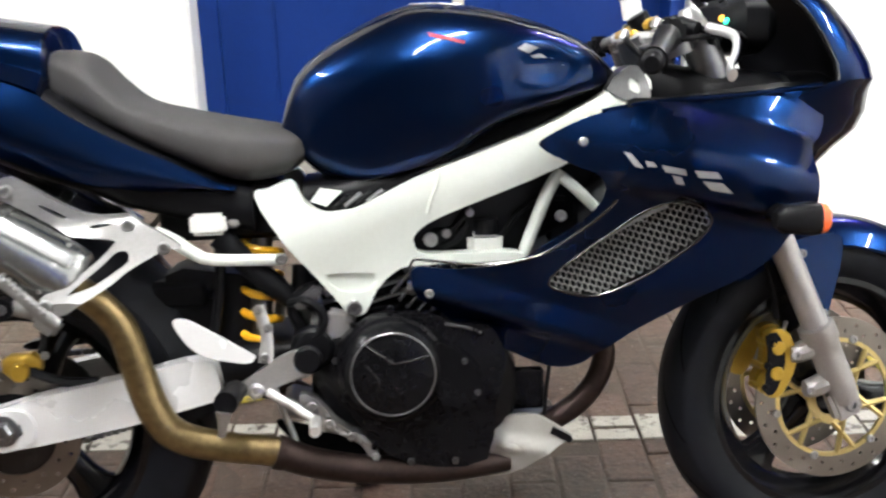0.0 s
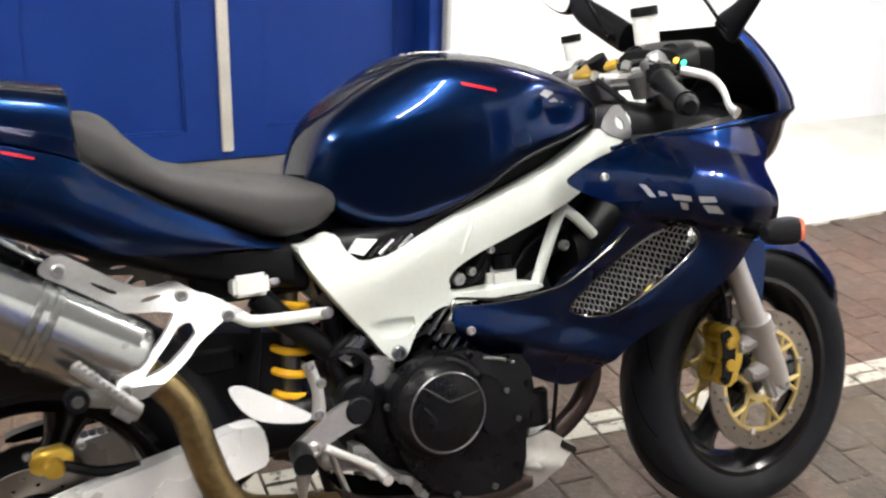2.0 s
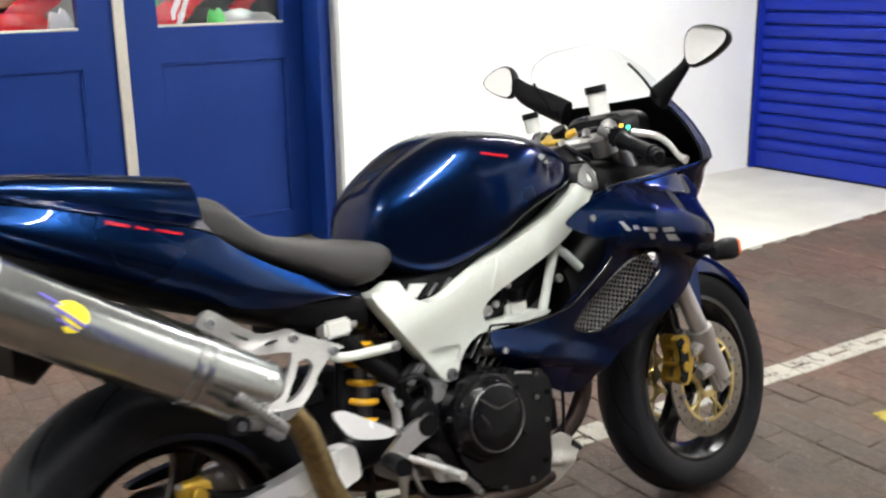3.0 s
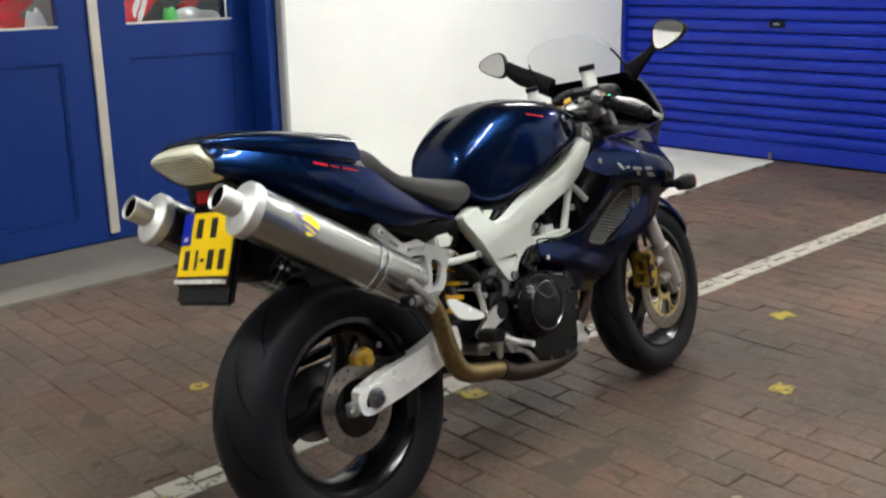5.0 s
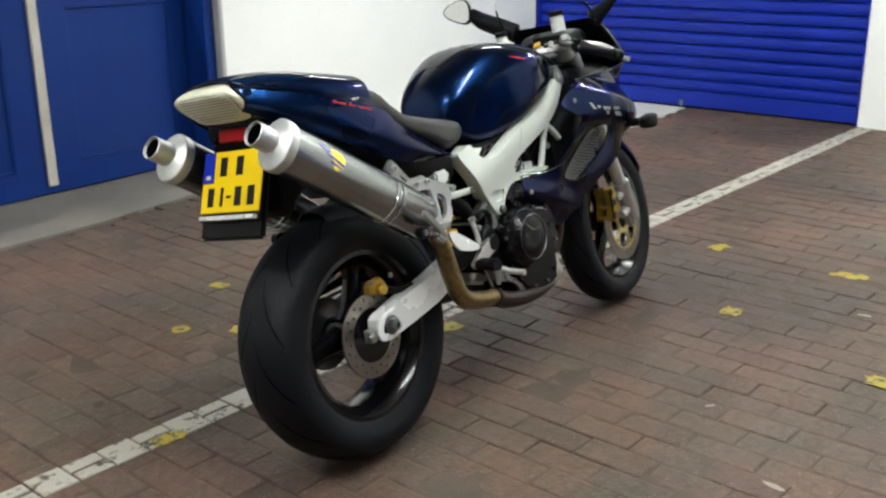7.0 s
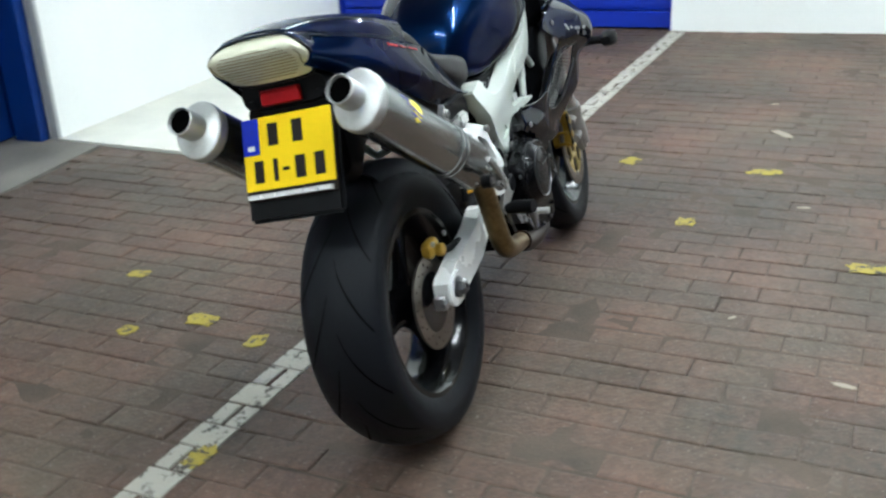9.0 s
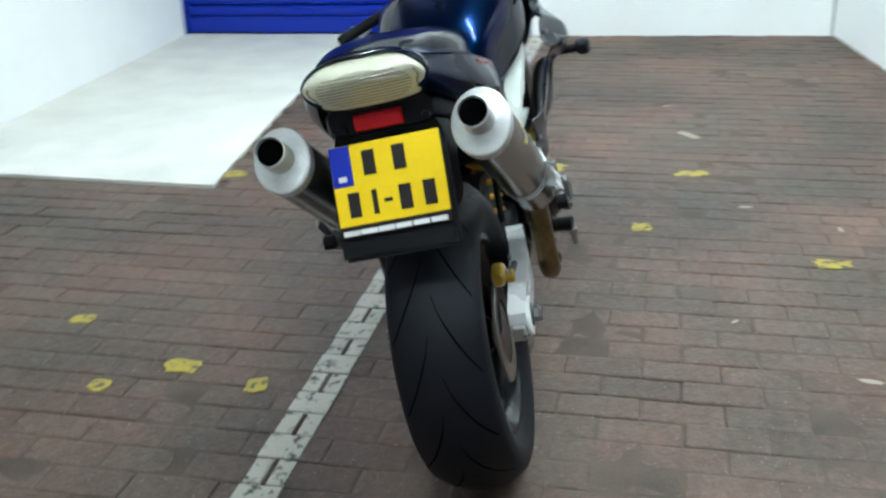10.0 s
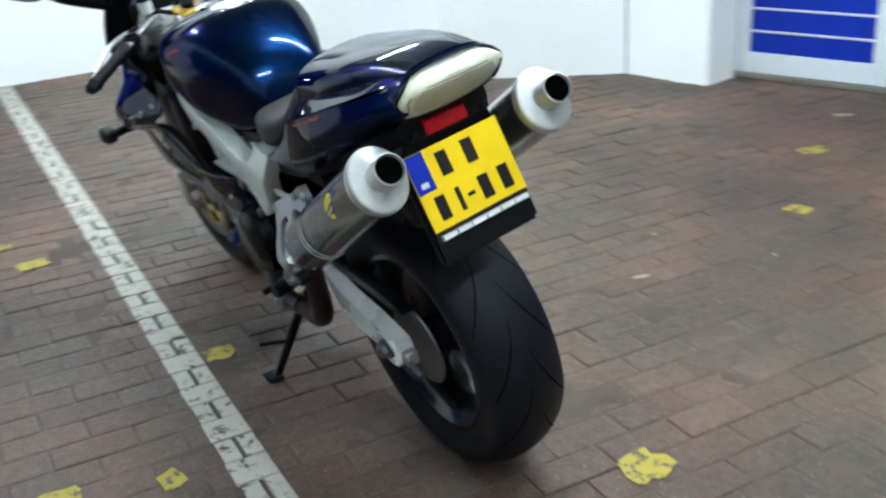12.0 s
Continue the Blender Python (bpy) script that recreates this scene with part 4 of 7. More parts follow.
def tail_skin(x, z):
    """Half width of the tail's skin at that height: a full flank that leans in to the shoulder and rounds over the top."""
    w, lo = curve_at(TAIL_WIDE, x), curve_at(TAIL_LOW, x)
    seam = curve_at(SEAM, x)
    mid = lo + 0.42 * (seam - lo)
    if z < mid:
        return w * (0.86 + 0.14 * math.sin(math.pi / 2 * max(0, z - lo) / max(1e-4, mid - lo)))
    top, sh = curve_at(COWL_TOP, x), curve_at(SHOULDER, x)
    high = max(0.0, min(1.0, (top - seam - 0.016) / 0.05))
    crease = w - (0.030 - 0.018 * high)
    if z < seam:
        return w + (crease - w) * ((z - mid) / (seam - mid)) ** 1.6
    ledge = seam + (top - seam) * (0.50 - 0.22 * high)
    inner = crease - 0.3 * (crease - sh) - 0.036 * high
    if z < ledge:
        return crease + (inner - crease) * (z - seam) / (ledge - seam)
    f = (z - ledge) / (top - ledge)
    return inner * max(0, 1 - f ** (2 + 1.6 * high)) ** 0.5


def tail_y(x, f):
    """Half width of the tail panel at the fraction f from its lower edge to its seam."""
    lo = curve_at(TAIL_LOW, x)
    return tail_skin(x, lo + (curve_at(SEAM, x) - lo) * f)


for s in (-1, 1):
    rows = []
    for i in range(49):
        x = -0.286 + 0.681 * i / 48
        lo, hi = curve_at(TAIL_LOW, x), max(curve_at(SEAM, x), curve_at(TAIL_LOW, x) + 0.006)
        back = 0.016 * max(0, 1 - i / 9)
        out = [Vector((x - back * k / 12, s * tail_y(x, k / 12), lo + (hi - lo) * k / 12)) for k in range(13)]
        inn = [Vector((p.x, p.y - s * 0.012, p.z + (0.004 if k == 0 else (-0.004 if k == 12 else 0)))) for k, p in enumerate(out)]
        rows.append(out + list(reversed(inn)))
    bm = bmesh.new()
    bridge(bm, rows)
    relax(bm, 4)
    side_panel = bpart("tail_panel", bm, M_blue, None, "dark blue metallic tail side panel")

    def on_tail(x, z, s=s):
        lo, hi = curve_at(TAIL_LOW, x), curve_at(SEAM, x)
        return Vector((x, s * (tail_y(x, min(1, max(0, (z - lo) / (hi - lo)))) + 0.0012), z))
    for q in ([(-0.072, 0.948), (-0.034, 0.936), (-0.034, 0.942), (-0.072, 0.955)], [(-0.026, 0.934), (-0.004, 0.927), (-0.004, 0.931), (-0.026, 0.939)], [(0.004, 0.925), (0.050, 0.911), (0.051, 0.915), (0.004, 0.929)]):
        bpart("red_stripe", decal_bm(q, on_tail), M_red, side_panel, "thin red lettering stripe")

# dark tub under the seat
st = [(x, curve_at(SEAM, x) - 0.075, curve_at(SEAM, x) + (0.012 if x < 0.36 else 0.0), tail_y(x, 1) - 0.016) for x in [0.06 + 0.36 * i / 16 for i in range(17)]]
bpart("seat_base", body_bm(st, 6, 24), M_black, None, "black plastic seat base")

# seat cowl over the passenger seat
rings = []
for i in range(41):
    x = min(-0.288 + 0.396 * i / 39, 0.108) + (0.004 if i == 40 else 0)
    low, top = curve_at(SEAM, x) + 0.0035, curve_at(COWL_TOP, x)
    shrink = 0.006 if i == 40 else 0.0
    half = []
    for k in range(37):
        f = 0.5 * k / 14 if k < 14 else 0.5 + 0.5 * math.sin(math.pi / 2 * (k - 14) / 22)
        z = low + (top - low) * f
        half.append((max(0.0, tail_skin(x, min(z, top - 1e-5)) - shrink) if k < 36 else 0.0, z - shrink))
    ring = [Vector((x, y, z)) for y, z in half] + [Vector((x, -y, z)) for y, z in reversed(half[:-1])]
    ring += [Vector((x, -half[0][0] * 0.9, low - 0.012)), Vector((x, half[0][0] * 0.9, low - 0.012))]
    rings.append(ring)
bm = bmesh.new()
bridge(bm, rings)
relax(bm, 3)
cowl = bpart("seat_cowl", bm, M_blue, None, "dark blue metallic cowl over the passenger seat")

# tail light: a lens that wraps round the tail's end and leans forward to its lower edge
LENS = [(0.060, 0.946), (0.088, 0.951), (0.100, 0.966), (0.110, 0.985), (0.112, 0.998), (0.106, 1.010), (0.094, 1.021), (0.071, 1.033), (0.037, 1.0395), (0.0, 1.041)]
LENS_SIDE = [(0.940, -0.252), (0.948, -0.256), (0.965, -0.276), (0.985, -0.298), (1.003, -0.314), (1.013, -0.319), (1.022, -0.316), (1.031, -0.303), (1.037, -0.288), (1.042, -0.272)]


def lens_x(y, z):
    """How far back the lens reaches."""
    return curve_at(LENS_SIDE, z) - 0.012 * (1 - (y / 0.115) ** 2)


outline = LENS + [(-y, z) for y, z in LENS[-2::-1]] + [(-0.03, 0.945), (0.0, 0.9445), (0.03, 0.945)]
rings = []
for f, grow in ((0.0, 0.97), (0.6, 1.0), (0.86, 1.0), (0.95, 0.985), (0.99, 0.955), (1.0, 0.90), (1.0, 0.75), (1.0, 0.55), (1.0, 0.3), (1.0, 0.1)):
    ring = []
    for q in spline([(a, b, 0) for a, b in outline], 3, True):
        y, z = q.x * grow, 0.996 + (q.y - 0.996) * grow
        ring.append(Vector((-0.225 + (lens_x(y, z) + 0.225) * f, y, z)))
    rings.append(ring)
bm = bmesh.new()
bridge(bm, rings)
light = bpart("tail_light", bm, M_lens, None, "wide aged clear tail light lens")
for k in range(10):
    z = 0.956 + 0.0065 * k
    half = (0.062, 0.072, 0.080, 0.084, 0.087, 0.088, 0.086, 0.082, 0.076, 0.066)[k]
    pts = [Vector((lens_x(y, z) - 0.0002, y, z)) for y in [half * (-1 + q / 8) for q in range(17)]]
    bpart("lens_rib", tube_bm(pts, 0.0012, 6, smooth_steps=1), M_rib, light)
for side in (-1, 1):
    pts = [Vector((lens_x(side * 0.0975, z) + 0.0004, side * (0.0965 + 0.004 * math.sin(160 * (z - 0.985))), z)) for z in [0.972 + 0.0042 * q for q in range(9)]]
    bpart("lens_wall", tube_bm(pts, 0.0022, 6, smooth_steps=1), M_rib, light, "darker end wall behind the lens")
seat_ring = [Vector((-0.225 + (lens_x(q.x, q.y) + 0.225) * 0.80, q.x * 1.012, 0.996 + (q.y - 0.996) * 1.02)) for q in spline([(a, b, 0) for a, b in outline], 3, True)]
bpart("lens_gasket", tube_bm(seat_ring + seat_ring[:1], 0.0042, 6, smooth_steps=1), M_black, light, "black rubber gasket")

# painted hood over the light's upper edge
ring_of = lambda g, x0, drop=0.0: [Vector((x0 + 0.006 * min(1, abs(y) / 0.105) ** 2.2, y * g, z - drop)) for y, z in ARCH]
ARCH = [(q.x, q.y) for q in spline([(a, b, 0) for a, b in [(0.116, 1.000), (0.113, 1.011), (0.101, 1.0245), (0.077, 1.037), (0.040, 1.0445), (0.0, 1.0465), (-0.040, 1.0445), (-0.077, 1.037), (-0.101, 1.0245), (-0.113, 1.011), (-0.116, 1.000)]], 4)]
bm = bmesh.new()
bridge(bm, [ring_of(0.985, -0.270, 0.001), ring_of(1.0, -0.288), ring_of(1.0, -0.300), ring_of(0.99, -0.304, 0.0012), ring_of(0.975, -0.302, 0.003), ring_of(0.97, -0.262, 0.0038)], closed=False, caps=False)
bpart("light_hood", bm, M_blue, None, "dark blue hood round the tail light")

# under-tail, reflector, number plate and its carrier
bpart("under_tail", body_bm([(-0.240, 0.892, 0.948, 0.100), (-0.205, 0.870, 0.945, 0.116), (-0.12, 0.850, 0.940, 0.128), (0.05, 0.775, 0.90, 0.135), (0.25, 0.70, 0.80, 0.135), (0.42, 0.66, 0.745, 0.12)], 4, 28), M_black, None, "black plastic under-tail")
TILT_P = Matrix.Translation((-0.281, 0.006, 0.810)) @ Matrix.Rotation(radians(22.5), 4, "Y")
carrier = bpart("rear_mudguard", box_bm((0.016, 0.228, 0.212), TILT_P @ Matrix.Translation((0.022, 0, -0.034)), 0.012, segments=2), M_black, None, "black plastic rear mudguard with the plate")
join_bm = body_bm([(-0.232, 0.72, 0.91, 0.106), (-0.20, 0.70, 0.912, 0.114), (-0.15, 0.74, 0.92, 0.105), (-0.08, 0.78, 0.92, 0.10)], 5, 24)
bpart("mudguard_web", join_bm, M_black, carrier)
bpart("reflector", box_bm((0.012, 0.094, 0.032), Matrix.Translation((-0.247, 0.004, 0.914)) @ Matrix.Rotation(radians(10), 4, "Y"), 0.003), M_redlens, carrier, "red rectangular reflector")
for y in (-0.085, 0.075):
    bpart("carrier_bolt", lathe_bm([(0.009, 0), (0.008, 0.005), (0, 0.006)], Matrix.Translation((-0.246, y, 0.905)) @ Matrix.Rotation(-math.pi / 2, 4, "Y"), 12), M_black, carrier)
plate = bpart("number_plate", box_bm((0.003, 0.213, 0.150), TILT_P @ Matrix.Translation((0.004, 0, 0)), 0.001), M_plate, carrier, "yellow number plate with a blue strip")
pb = lambda y0, y1, z0, z1, th=0.0012: box_bm((th, y1 - y0, z1 - z0), TILT_P @ Matrix.Translation((0.0018, (y0 + y1) / 2, (z0 + z1) / 2)), 0)
bpart("plate_strip", pb(0.066, 0.1055, -0.001, 0.074), M_plate_blue, plate, "blue strip")
bpart("strip_mark", pb(0.078, 0.094, 0.008, 0.018, 0.002), M_white, plate)
for y0, y1, z0, z1 in ((0.020, 0.044, 0.014, 0.060), (-0.038, -0.014, 0.014, 0.060), (0.060, 0.082, -0.060, -0.014), (0.026, 0.036, -0.060, -0.014), (-0.002, 0.014, -0.041, -0.034), (-0.039, -0.016, -0.060, -0.014), (-0.085, -0.062, -0.060, -0.014)):
    bpart("plate_bar", pb(y0, y1, z0, z1), M_ink, plate)
foot = bpart("plate_holder", box_bm((0.006, 0.216, 0.172), TILT_P @ Matrix.Translation((0.009, 0, -0.011)), 0.002), M_ink, carrier)
for k in range(6):
    y = -0.098 + k * 0.0335
    bpart("holder_bar", pb(y, y + 0.029, -0.093, -0.084, 0.016), M_white, foot)


# silencers
MUFF_A, MUFF_B = Vector((-0.295, -0.187, 0.884)), Vector((0.144, -0.204, 0.610))


def silencer(side):
    d = (MUFF_B - MUFF_A).normalized()
    m = Matrix.Translation(MUFF_A) @ d.to_track_quat("Z", "X").to_matrix().to_4x4()
    # z of m runs forward along the can; make it a little taller than wide
    length = (MUFF_B - MUFF_A).length
    up = Vector((0, 0, 1))
    xa = (up - d * up.dot(d)).normalized()
    ya = d.cross(xa)
    m = Matrix((( xa.x, ya.x, d.x, MUFF_A.x), (xa.y, ya.y, d.y, MUFF_A.y), (xa.z, ya.z, d.z, MUFF_A.z), (0, 0, 0, 1)))
    ov = 0.86
    can = bpart("silencer", to_side(lathe_bm([(0.050, 0.004), (0.0605, 0.008), (0.0605, length - 0.01), (0.054, length - 0.002), (0.03, length)], m, 40, oval=ov), side), M_muffler, None, "brushed titanium silencer with a pale end cap")
    bpart("end_cap", to_side(lathe_bm([(0.029, -0.017), (0.033, -0.0145), (0.044, -0.0095), (0.056, -0.0046), (0.0614, -0.0028), (0.0632, -0.0010), (0.0637, 0.0015), (0.0637, 0.018), (0.0625, 0.024), (0.0605, 0.025)], m, 48, oval=ov), side), M_cap, can, "brushed aluminium end cap")
    bpart("outlet", to_side(lathe_bm([(0.0285, 0.03), (0.0295, -0.066), (0.0275, -0.067), (0.0255, -0.06), (0.0255, 0.03)], m, 28, closed=True), side), M_cap, can, "steel outlet pipe")
    bpart("outlet_bore", to_side(lathe_bm([(0.0250, -0.060), (0.0250, 0.028), (0, 0.029)], m, 24), side), M_soot_shade, can, "sooty black bore")
    for z in (length * 0.695, length * 0.735):
        bpart("strap", to_side(lathe_bm([(0.0605, z), (0.0632, z + 0.0015), (0.0632, z + 0.0105), (0.0605, z + 0.012)], m, 40, oval=ov), side), M_muffler, can)
    bpart("front_cone", to_side(lathe_bm([(0.060, length - 0.012), (0.058, length + 0.002), (0.050, length + 0.010), (0.030, length + 0.014)], m, 32, oval=ov), side), M_muffler, can)
    for k in range(8):
        a = 2 * math.pi * k / 8 + 0.3
        bpart("rivet", to_side(lathe_bm([(0.004, -0.002), (0.0035, 0.0015), (0, 0.002)], m @ Matrix.Translation((0.0605 * math.cos(a), 0.0605 * ov * math.sin(a), length - 0.028)) @ Matrix.Rotation(a, 4, "Z") @ Matrix.Rotation(math.pi / 2, 4, "Y"), 8), side), M_steel, can)

    def on_can(z, a, lift=0.0009):
        return m @ Vector(((0.0605 + lift) * math.cos(a), (0.0605 + lift) * ov * math.sin(a), z))
    out = math.radians(-78) if (m.to_3x3() @ Vector((0, -1, 0))).y < 0 else math.radians(78)
    sgn = -1 if out > 0 else 1
    marks = [[(0.143 + 0.028 * math.cos(q), 0.06 + 0.38 * math.sin(q)) for q in [radians(-25 + 200 * k / 12) for k in range(13)]],
             [(0.128, -0.02), (0.140, -0.04), (0.166, -0.16), (0.160, -0.32), (0.146, -0.40), (0.136, -0.30), (0.146, -0.22)],
             [(0.108, 0.10), (0.114, 0.16), (0.173, -0.06), (0.167, -0.12)], [(0.124, -0.16), (0.128, -0.10), (0.164, -0.22), (0.160, -0.28)], [(0.086, 0.30), (0.091, 0.36), (0.128, 0.24), (0.123, 0.18)]]
    for k, ring in enumerate(marks):
        bm = bmesh.new()
        mid = (sum(q[0] for q in ring) / len(ring), sum(q[1] for q in ring) / len(ring))
        grid = [[on_can(mid[0] + (q[0] - mid[0]) * f, out + sgn * (mid[1] + (q[1] - mid[1]) * f), 0.0007 + 0.0005 * (k > 1)) for q in ring] for f in (1.0, 0.66, 0.33)]
        vs = bridge(bm, grid, caps=False)
        bm.faces.new(vs[-1])
        bpart("sticker" if k < 2 else "sticker_bar", to_side(bm, side), M_sticker if k < 2 else M_sticker_blue, can, "yellow sticker" if k < 2 else "violet lettering bar")
    return can


both_sides(silencer)

# silencer hangers with passenger pegs
HANGER = [(0.036, 0.758), (0.045, 0.773), (0.062, 0.779), (0.078, 0.773), (0.162, 0.716), (0.216, 0.711), (0.228, 0.711), (0.251, 0.695), (0.312, 0.662), (0.286, 0.656), (0.235, 0.63), (0.217, 0.616), (0.175, 0.592), (0.142, 0.575), (0.118, 0.593), (0.115, 0.603), (0.137, 0.611), (0.159, 0.624), (0.186, 0.644), (0.207, 0.665), (0.207, 0.674), (0.147, 0.682), (0.129, 0.693), (0.061, 0.74)]
SLOTS = [[(0.214, 0.656), (0.231, 0.658), (0.236, 0.647), (0.228, 0.638), (0.188, 0.613), (0.161, 0.605), (0.152, 0.604), (0.17, 0.619), (0.197, 0.64)], [(0.103, 0.734), (0.137, 0.713), (0.132, 0.71), (0.108, 0.726)], [(0.169, 0.693), (0.182, 0.697), (0.204, 0.696), (0.183, 0.691)]]


def hanger_y(x, z):
    return 0.160 + 0.112 * min(1, max(0, (0.70 - z) / 0.105)) + 0.05 * max(0, min(1, (0.19 - x) / 0.14)) * max(0, min(1, (z - 0.64) / 0.05))


def hanger(side):
    h = bpart("hanger_plate", panel_bm(HANGER, lambda x, z: side * hanger_y(x, z), 0.013, SLOTS, res=0.014, steps=3, hole_steps=2, edge=0.0025), M_hanger, None, "cast aluminium hanger plate with slots")
    for x, z, r in ((0.061, 0.758, 0.01), (0.229, 0.692, 0.01), (0.288, 0.66, 0.01), (0.123, 0.591, 0.01)):
        bpart("hanger_bolt", bolt_bm((x, side * hanger_y(x, z), z), r, 0.008, side=side), M_steel, h)
    bpart("peg_arm", tube_bm([(0.058, side * 0.282, 0.640), (0.066, side * 0.281, 0.633), (0.100, side * 0.279, 0.600), (0.128, side * 0.277, 0.572), (0.138, side * 0.275, 0.562)], [0.006, 0.0085, 0.009, 0.011, 0.010], 10, oval=0.7), M_hanger, h)
    for k in range(9):
        f = (k + 0.5) / 9
        bpart("peg_tooth", box_bm((0.006, 0.016, 0.006), Matrix.Translation((0.064 + 0.062 * f, side * 0.2795, 0.645 - 0.066 * f)) @ Matrix.Rotation(radians(46), 4, "Y"), 0.001), M_hanger, h)
    bpart("peg_knuckle", box_bm((0.040, 0.026, 0.030), Matrix.Translation((0.122, side * 0.268, 0.566)) @ Matrix.Rotation(radians(40), 4, "Y"), 0.006, segments=2), M_hanger, h)
    bpart("peg_pivot", tube_bm([(0.060, side * 0.255, 0.590), (0.060, side * 0.278, 0.590)], 0.0165, 18), M_black, h)
    bpart("pivot_bush", tube_bm([(0.060, side * 0.276, 0.590), (0.060, side * 0.281, 0.590)], 0.008, 14), M_darkmetal, h)
    bpart("peg_bracket", tube_bm([(0.070, side * 0.262, 0.590), (0.100, side * 0.264, 0.583), (0.132, side * 0.264, 0.580)], [0.012, 0.013, 0.014], 12, oval=0.7), M_hanger, h)
    return h


both_sides(hanger)


# exhaust pipes
def exhaust(side):
    p = [(0.142, -0.203, 0.606), (0.180, -0.198, 0.576), (0.212, -0.192, 0.530), (0.229, -0.190, 0.468), (0.246, -0.188, 0.405), (0.268, -0.186, 0.362), (0.305, -0.183, 0.338), (0.365, -0.178, 0.322), (0.445, -0.17, 0.306)]
    p2 = [(0.445, -0.17, 0.306), (0.50, -0.162, 0.280), (0.60, -0.155, 0.258), (0.72, -0.14, 0.248), (0.83, -0.11, 0.244)]
    upper = bpart("exhaust_pipe", to_side(tube_bm(p, [0.0235, 0.0245, 0.0255, 0.026, 0.0265, 0.0265, 0.026, 0.025, 0.024], 16), side), M_bronze if side < 0 else M_brown, None, "heat tinted exhaust pipe")
    bpart("collector_pipe", to_side(tube_bm(p2, [0.026, 0.0255, 0.024, 0.024, 0.021], 14), side), M_brown, upper, "scorched brown lower pipe")
    bpart("pipe_clamp", to_side(tube_bm([(0.438, -0.171, 0.307), (0.452, -0.169, 0.302)], 0.029, 16), side), M_brown, upper)
    return upper


both_sides(exhaust)
bpart("header_pipe", tube_bm([(0.90, -0.02, 0.50), (0.985, -0.05, 0.47), (1.015, -0.06, 0.43), (1.010, -0.06, 0.38), (0.97, -0.06, 0.325), (0.90, -0.06, 0.285), (0.82, -0.07, 0.262)], 0.0205, 16), M_brown, None, "brown steel header pipe")

# swingarm
SWING = [(-0.032, 0.385), (0.0, 0.399), (0.06, 0.414), (0.14, 0.429), (0.22, 0.443), (0.285, 0.456), (0.328, 0.457), (0.344, 0.444), (0.348, 0.394), (0.325, 0.383), (0.265, 0.371), (0.209, 0.359), (0.05, 0.332), (-0.01, 0.328), (-0.032, 0.340)]


def swing(side):
    arm = bpart("swingarm", panel_bm([(x, z if side < 0 else z - 0.20 * (z - 0.355 - 0.14 * x)) for x, z in SWING], lambda x, z: side * (0.150 - 0.02 * max(0, x - 0.2) / 0.15), 0.042, res=0.02, steps=2, edge=0.007), M_arm, None, "pale aluminium box swingarm")
    bpart("axle_plate", panel_bm([(-0.048, 0.372), (-0.030, 0.388), (0.010, 0.397), (0.040, 0.392), (0.052, 0.368), (0.044, 0.342), (0.006, 0.328), (-0.034, 0.330), (-0.050, 0.346)], lambda x, z: side * 0.157, 0.008, [[(-0.030, 0.362), (-0.022, 0.374), (0.020, 0.378), (0.032, 0.366), (0.026, 0.352), (-0.018, 0.346), (-0.030, 0.352)]], res=0.018, steps=2, hole_steps=2, edge=0.002), M_arm, arm, "pale forked axle end")
    # black box behind the opening paints the shade inside the axle slot
    bpart("axle_slot", box_bm((0.056, 0.004, 0.036), Matrix.Translation((0.000, side * 0.1515, 0.362)) @ Matrix.Rotation(radians(-8), 4, "Y"), 0.001), M_soot_shade, arm)
    bpart("axle_washer", lathe_bm([(0.026, 0), (0.026, 0.004), (0.022, 0.006), (0, 0.006)], Matrix.Translation((0.002, side * 0.156, 0.364)) @ (Y_AXIS if side > 0 else Y_AXIS.inverted()), 24), M_darkmetal, arm)
    bpart("adjuster_bolt", tube_bm([(-0.048, side * 0.142, 0.352), (-0.075, side * 0.142, 0.349)], 0.006, 8), M_steel, arm)
    bpart("axle_nut", lathe_bm([(0.019, 0), (0.019, 0.012), (0.015, 0.016), (0.008, 0.017), (0.008, 0.010), (0, 0.010)], Matrix.Translation((0.002, side * 0.161, 0.364)) @ (Y_AXIS if side > 0 else Y_AXIS.inverted()), 6), M_darkmetal, arm, "dark axle nut")
    bpart("chain_adjuster", box_bm((0.022, 0.030, 0.034), Matrix.Translation((-0.055, side * 0.130, 0.350)), 0.004), M_cast, arm)
    return arm


both_sides(swing)
bpart("swingarm_bridge", body_bm([(0.28, 0.39, 0.44, 0.09), (0.33, 0.38, 0.46, 0.095), (0.40, 0.38, 0.48, 0.105), (0.47, 0.40, 0.48, 0.11)], 4, 20), M_black, None, "dark swingarm cross member")
chain = bmesh.new()
for z0, z1 in ((0.425, 0.44), (0.245, 0.36)):
    for k in range(34):
        f = k / 33
        box_bm((0.0125, 0.014 if k % 2 else 0.010, 0.011), Matrix.Translation((0.02 + 0.46 * f, 0.092, z0 + (z1 - z0) * f)), 0.002, chain)
tagged(bpart("drive_chain", chain, M_steel, None, "steel drive chain"), kind="stuff")
bpart("chain_guard", panel_bm([(-0.02, 0.452), (0.10, 0.468), (0.28, 0.472), (0.30, 0.462), (0.10, 0.445), (-0.02, 0.438)], lambda x, z: 0.112, 0.03, res=0.03, edge=0.003), M_black)

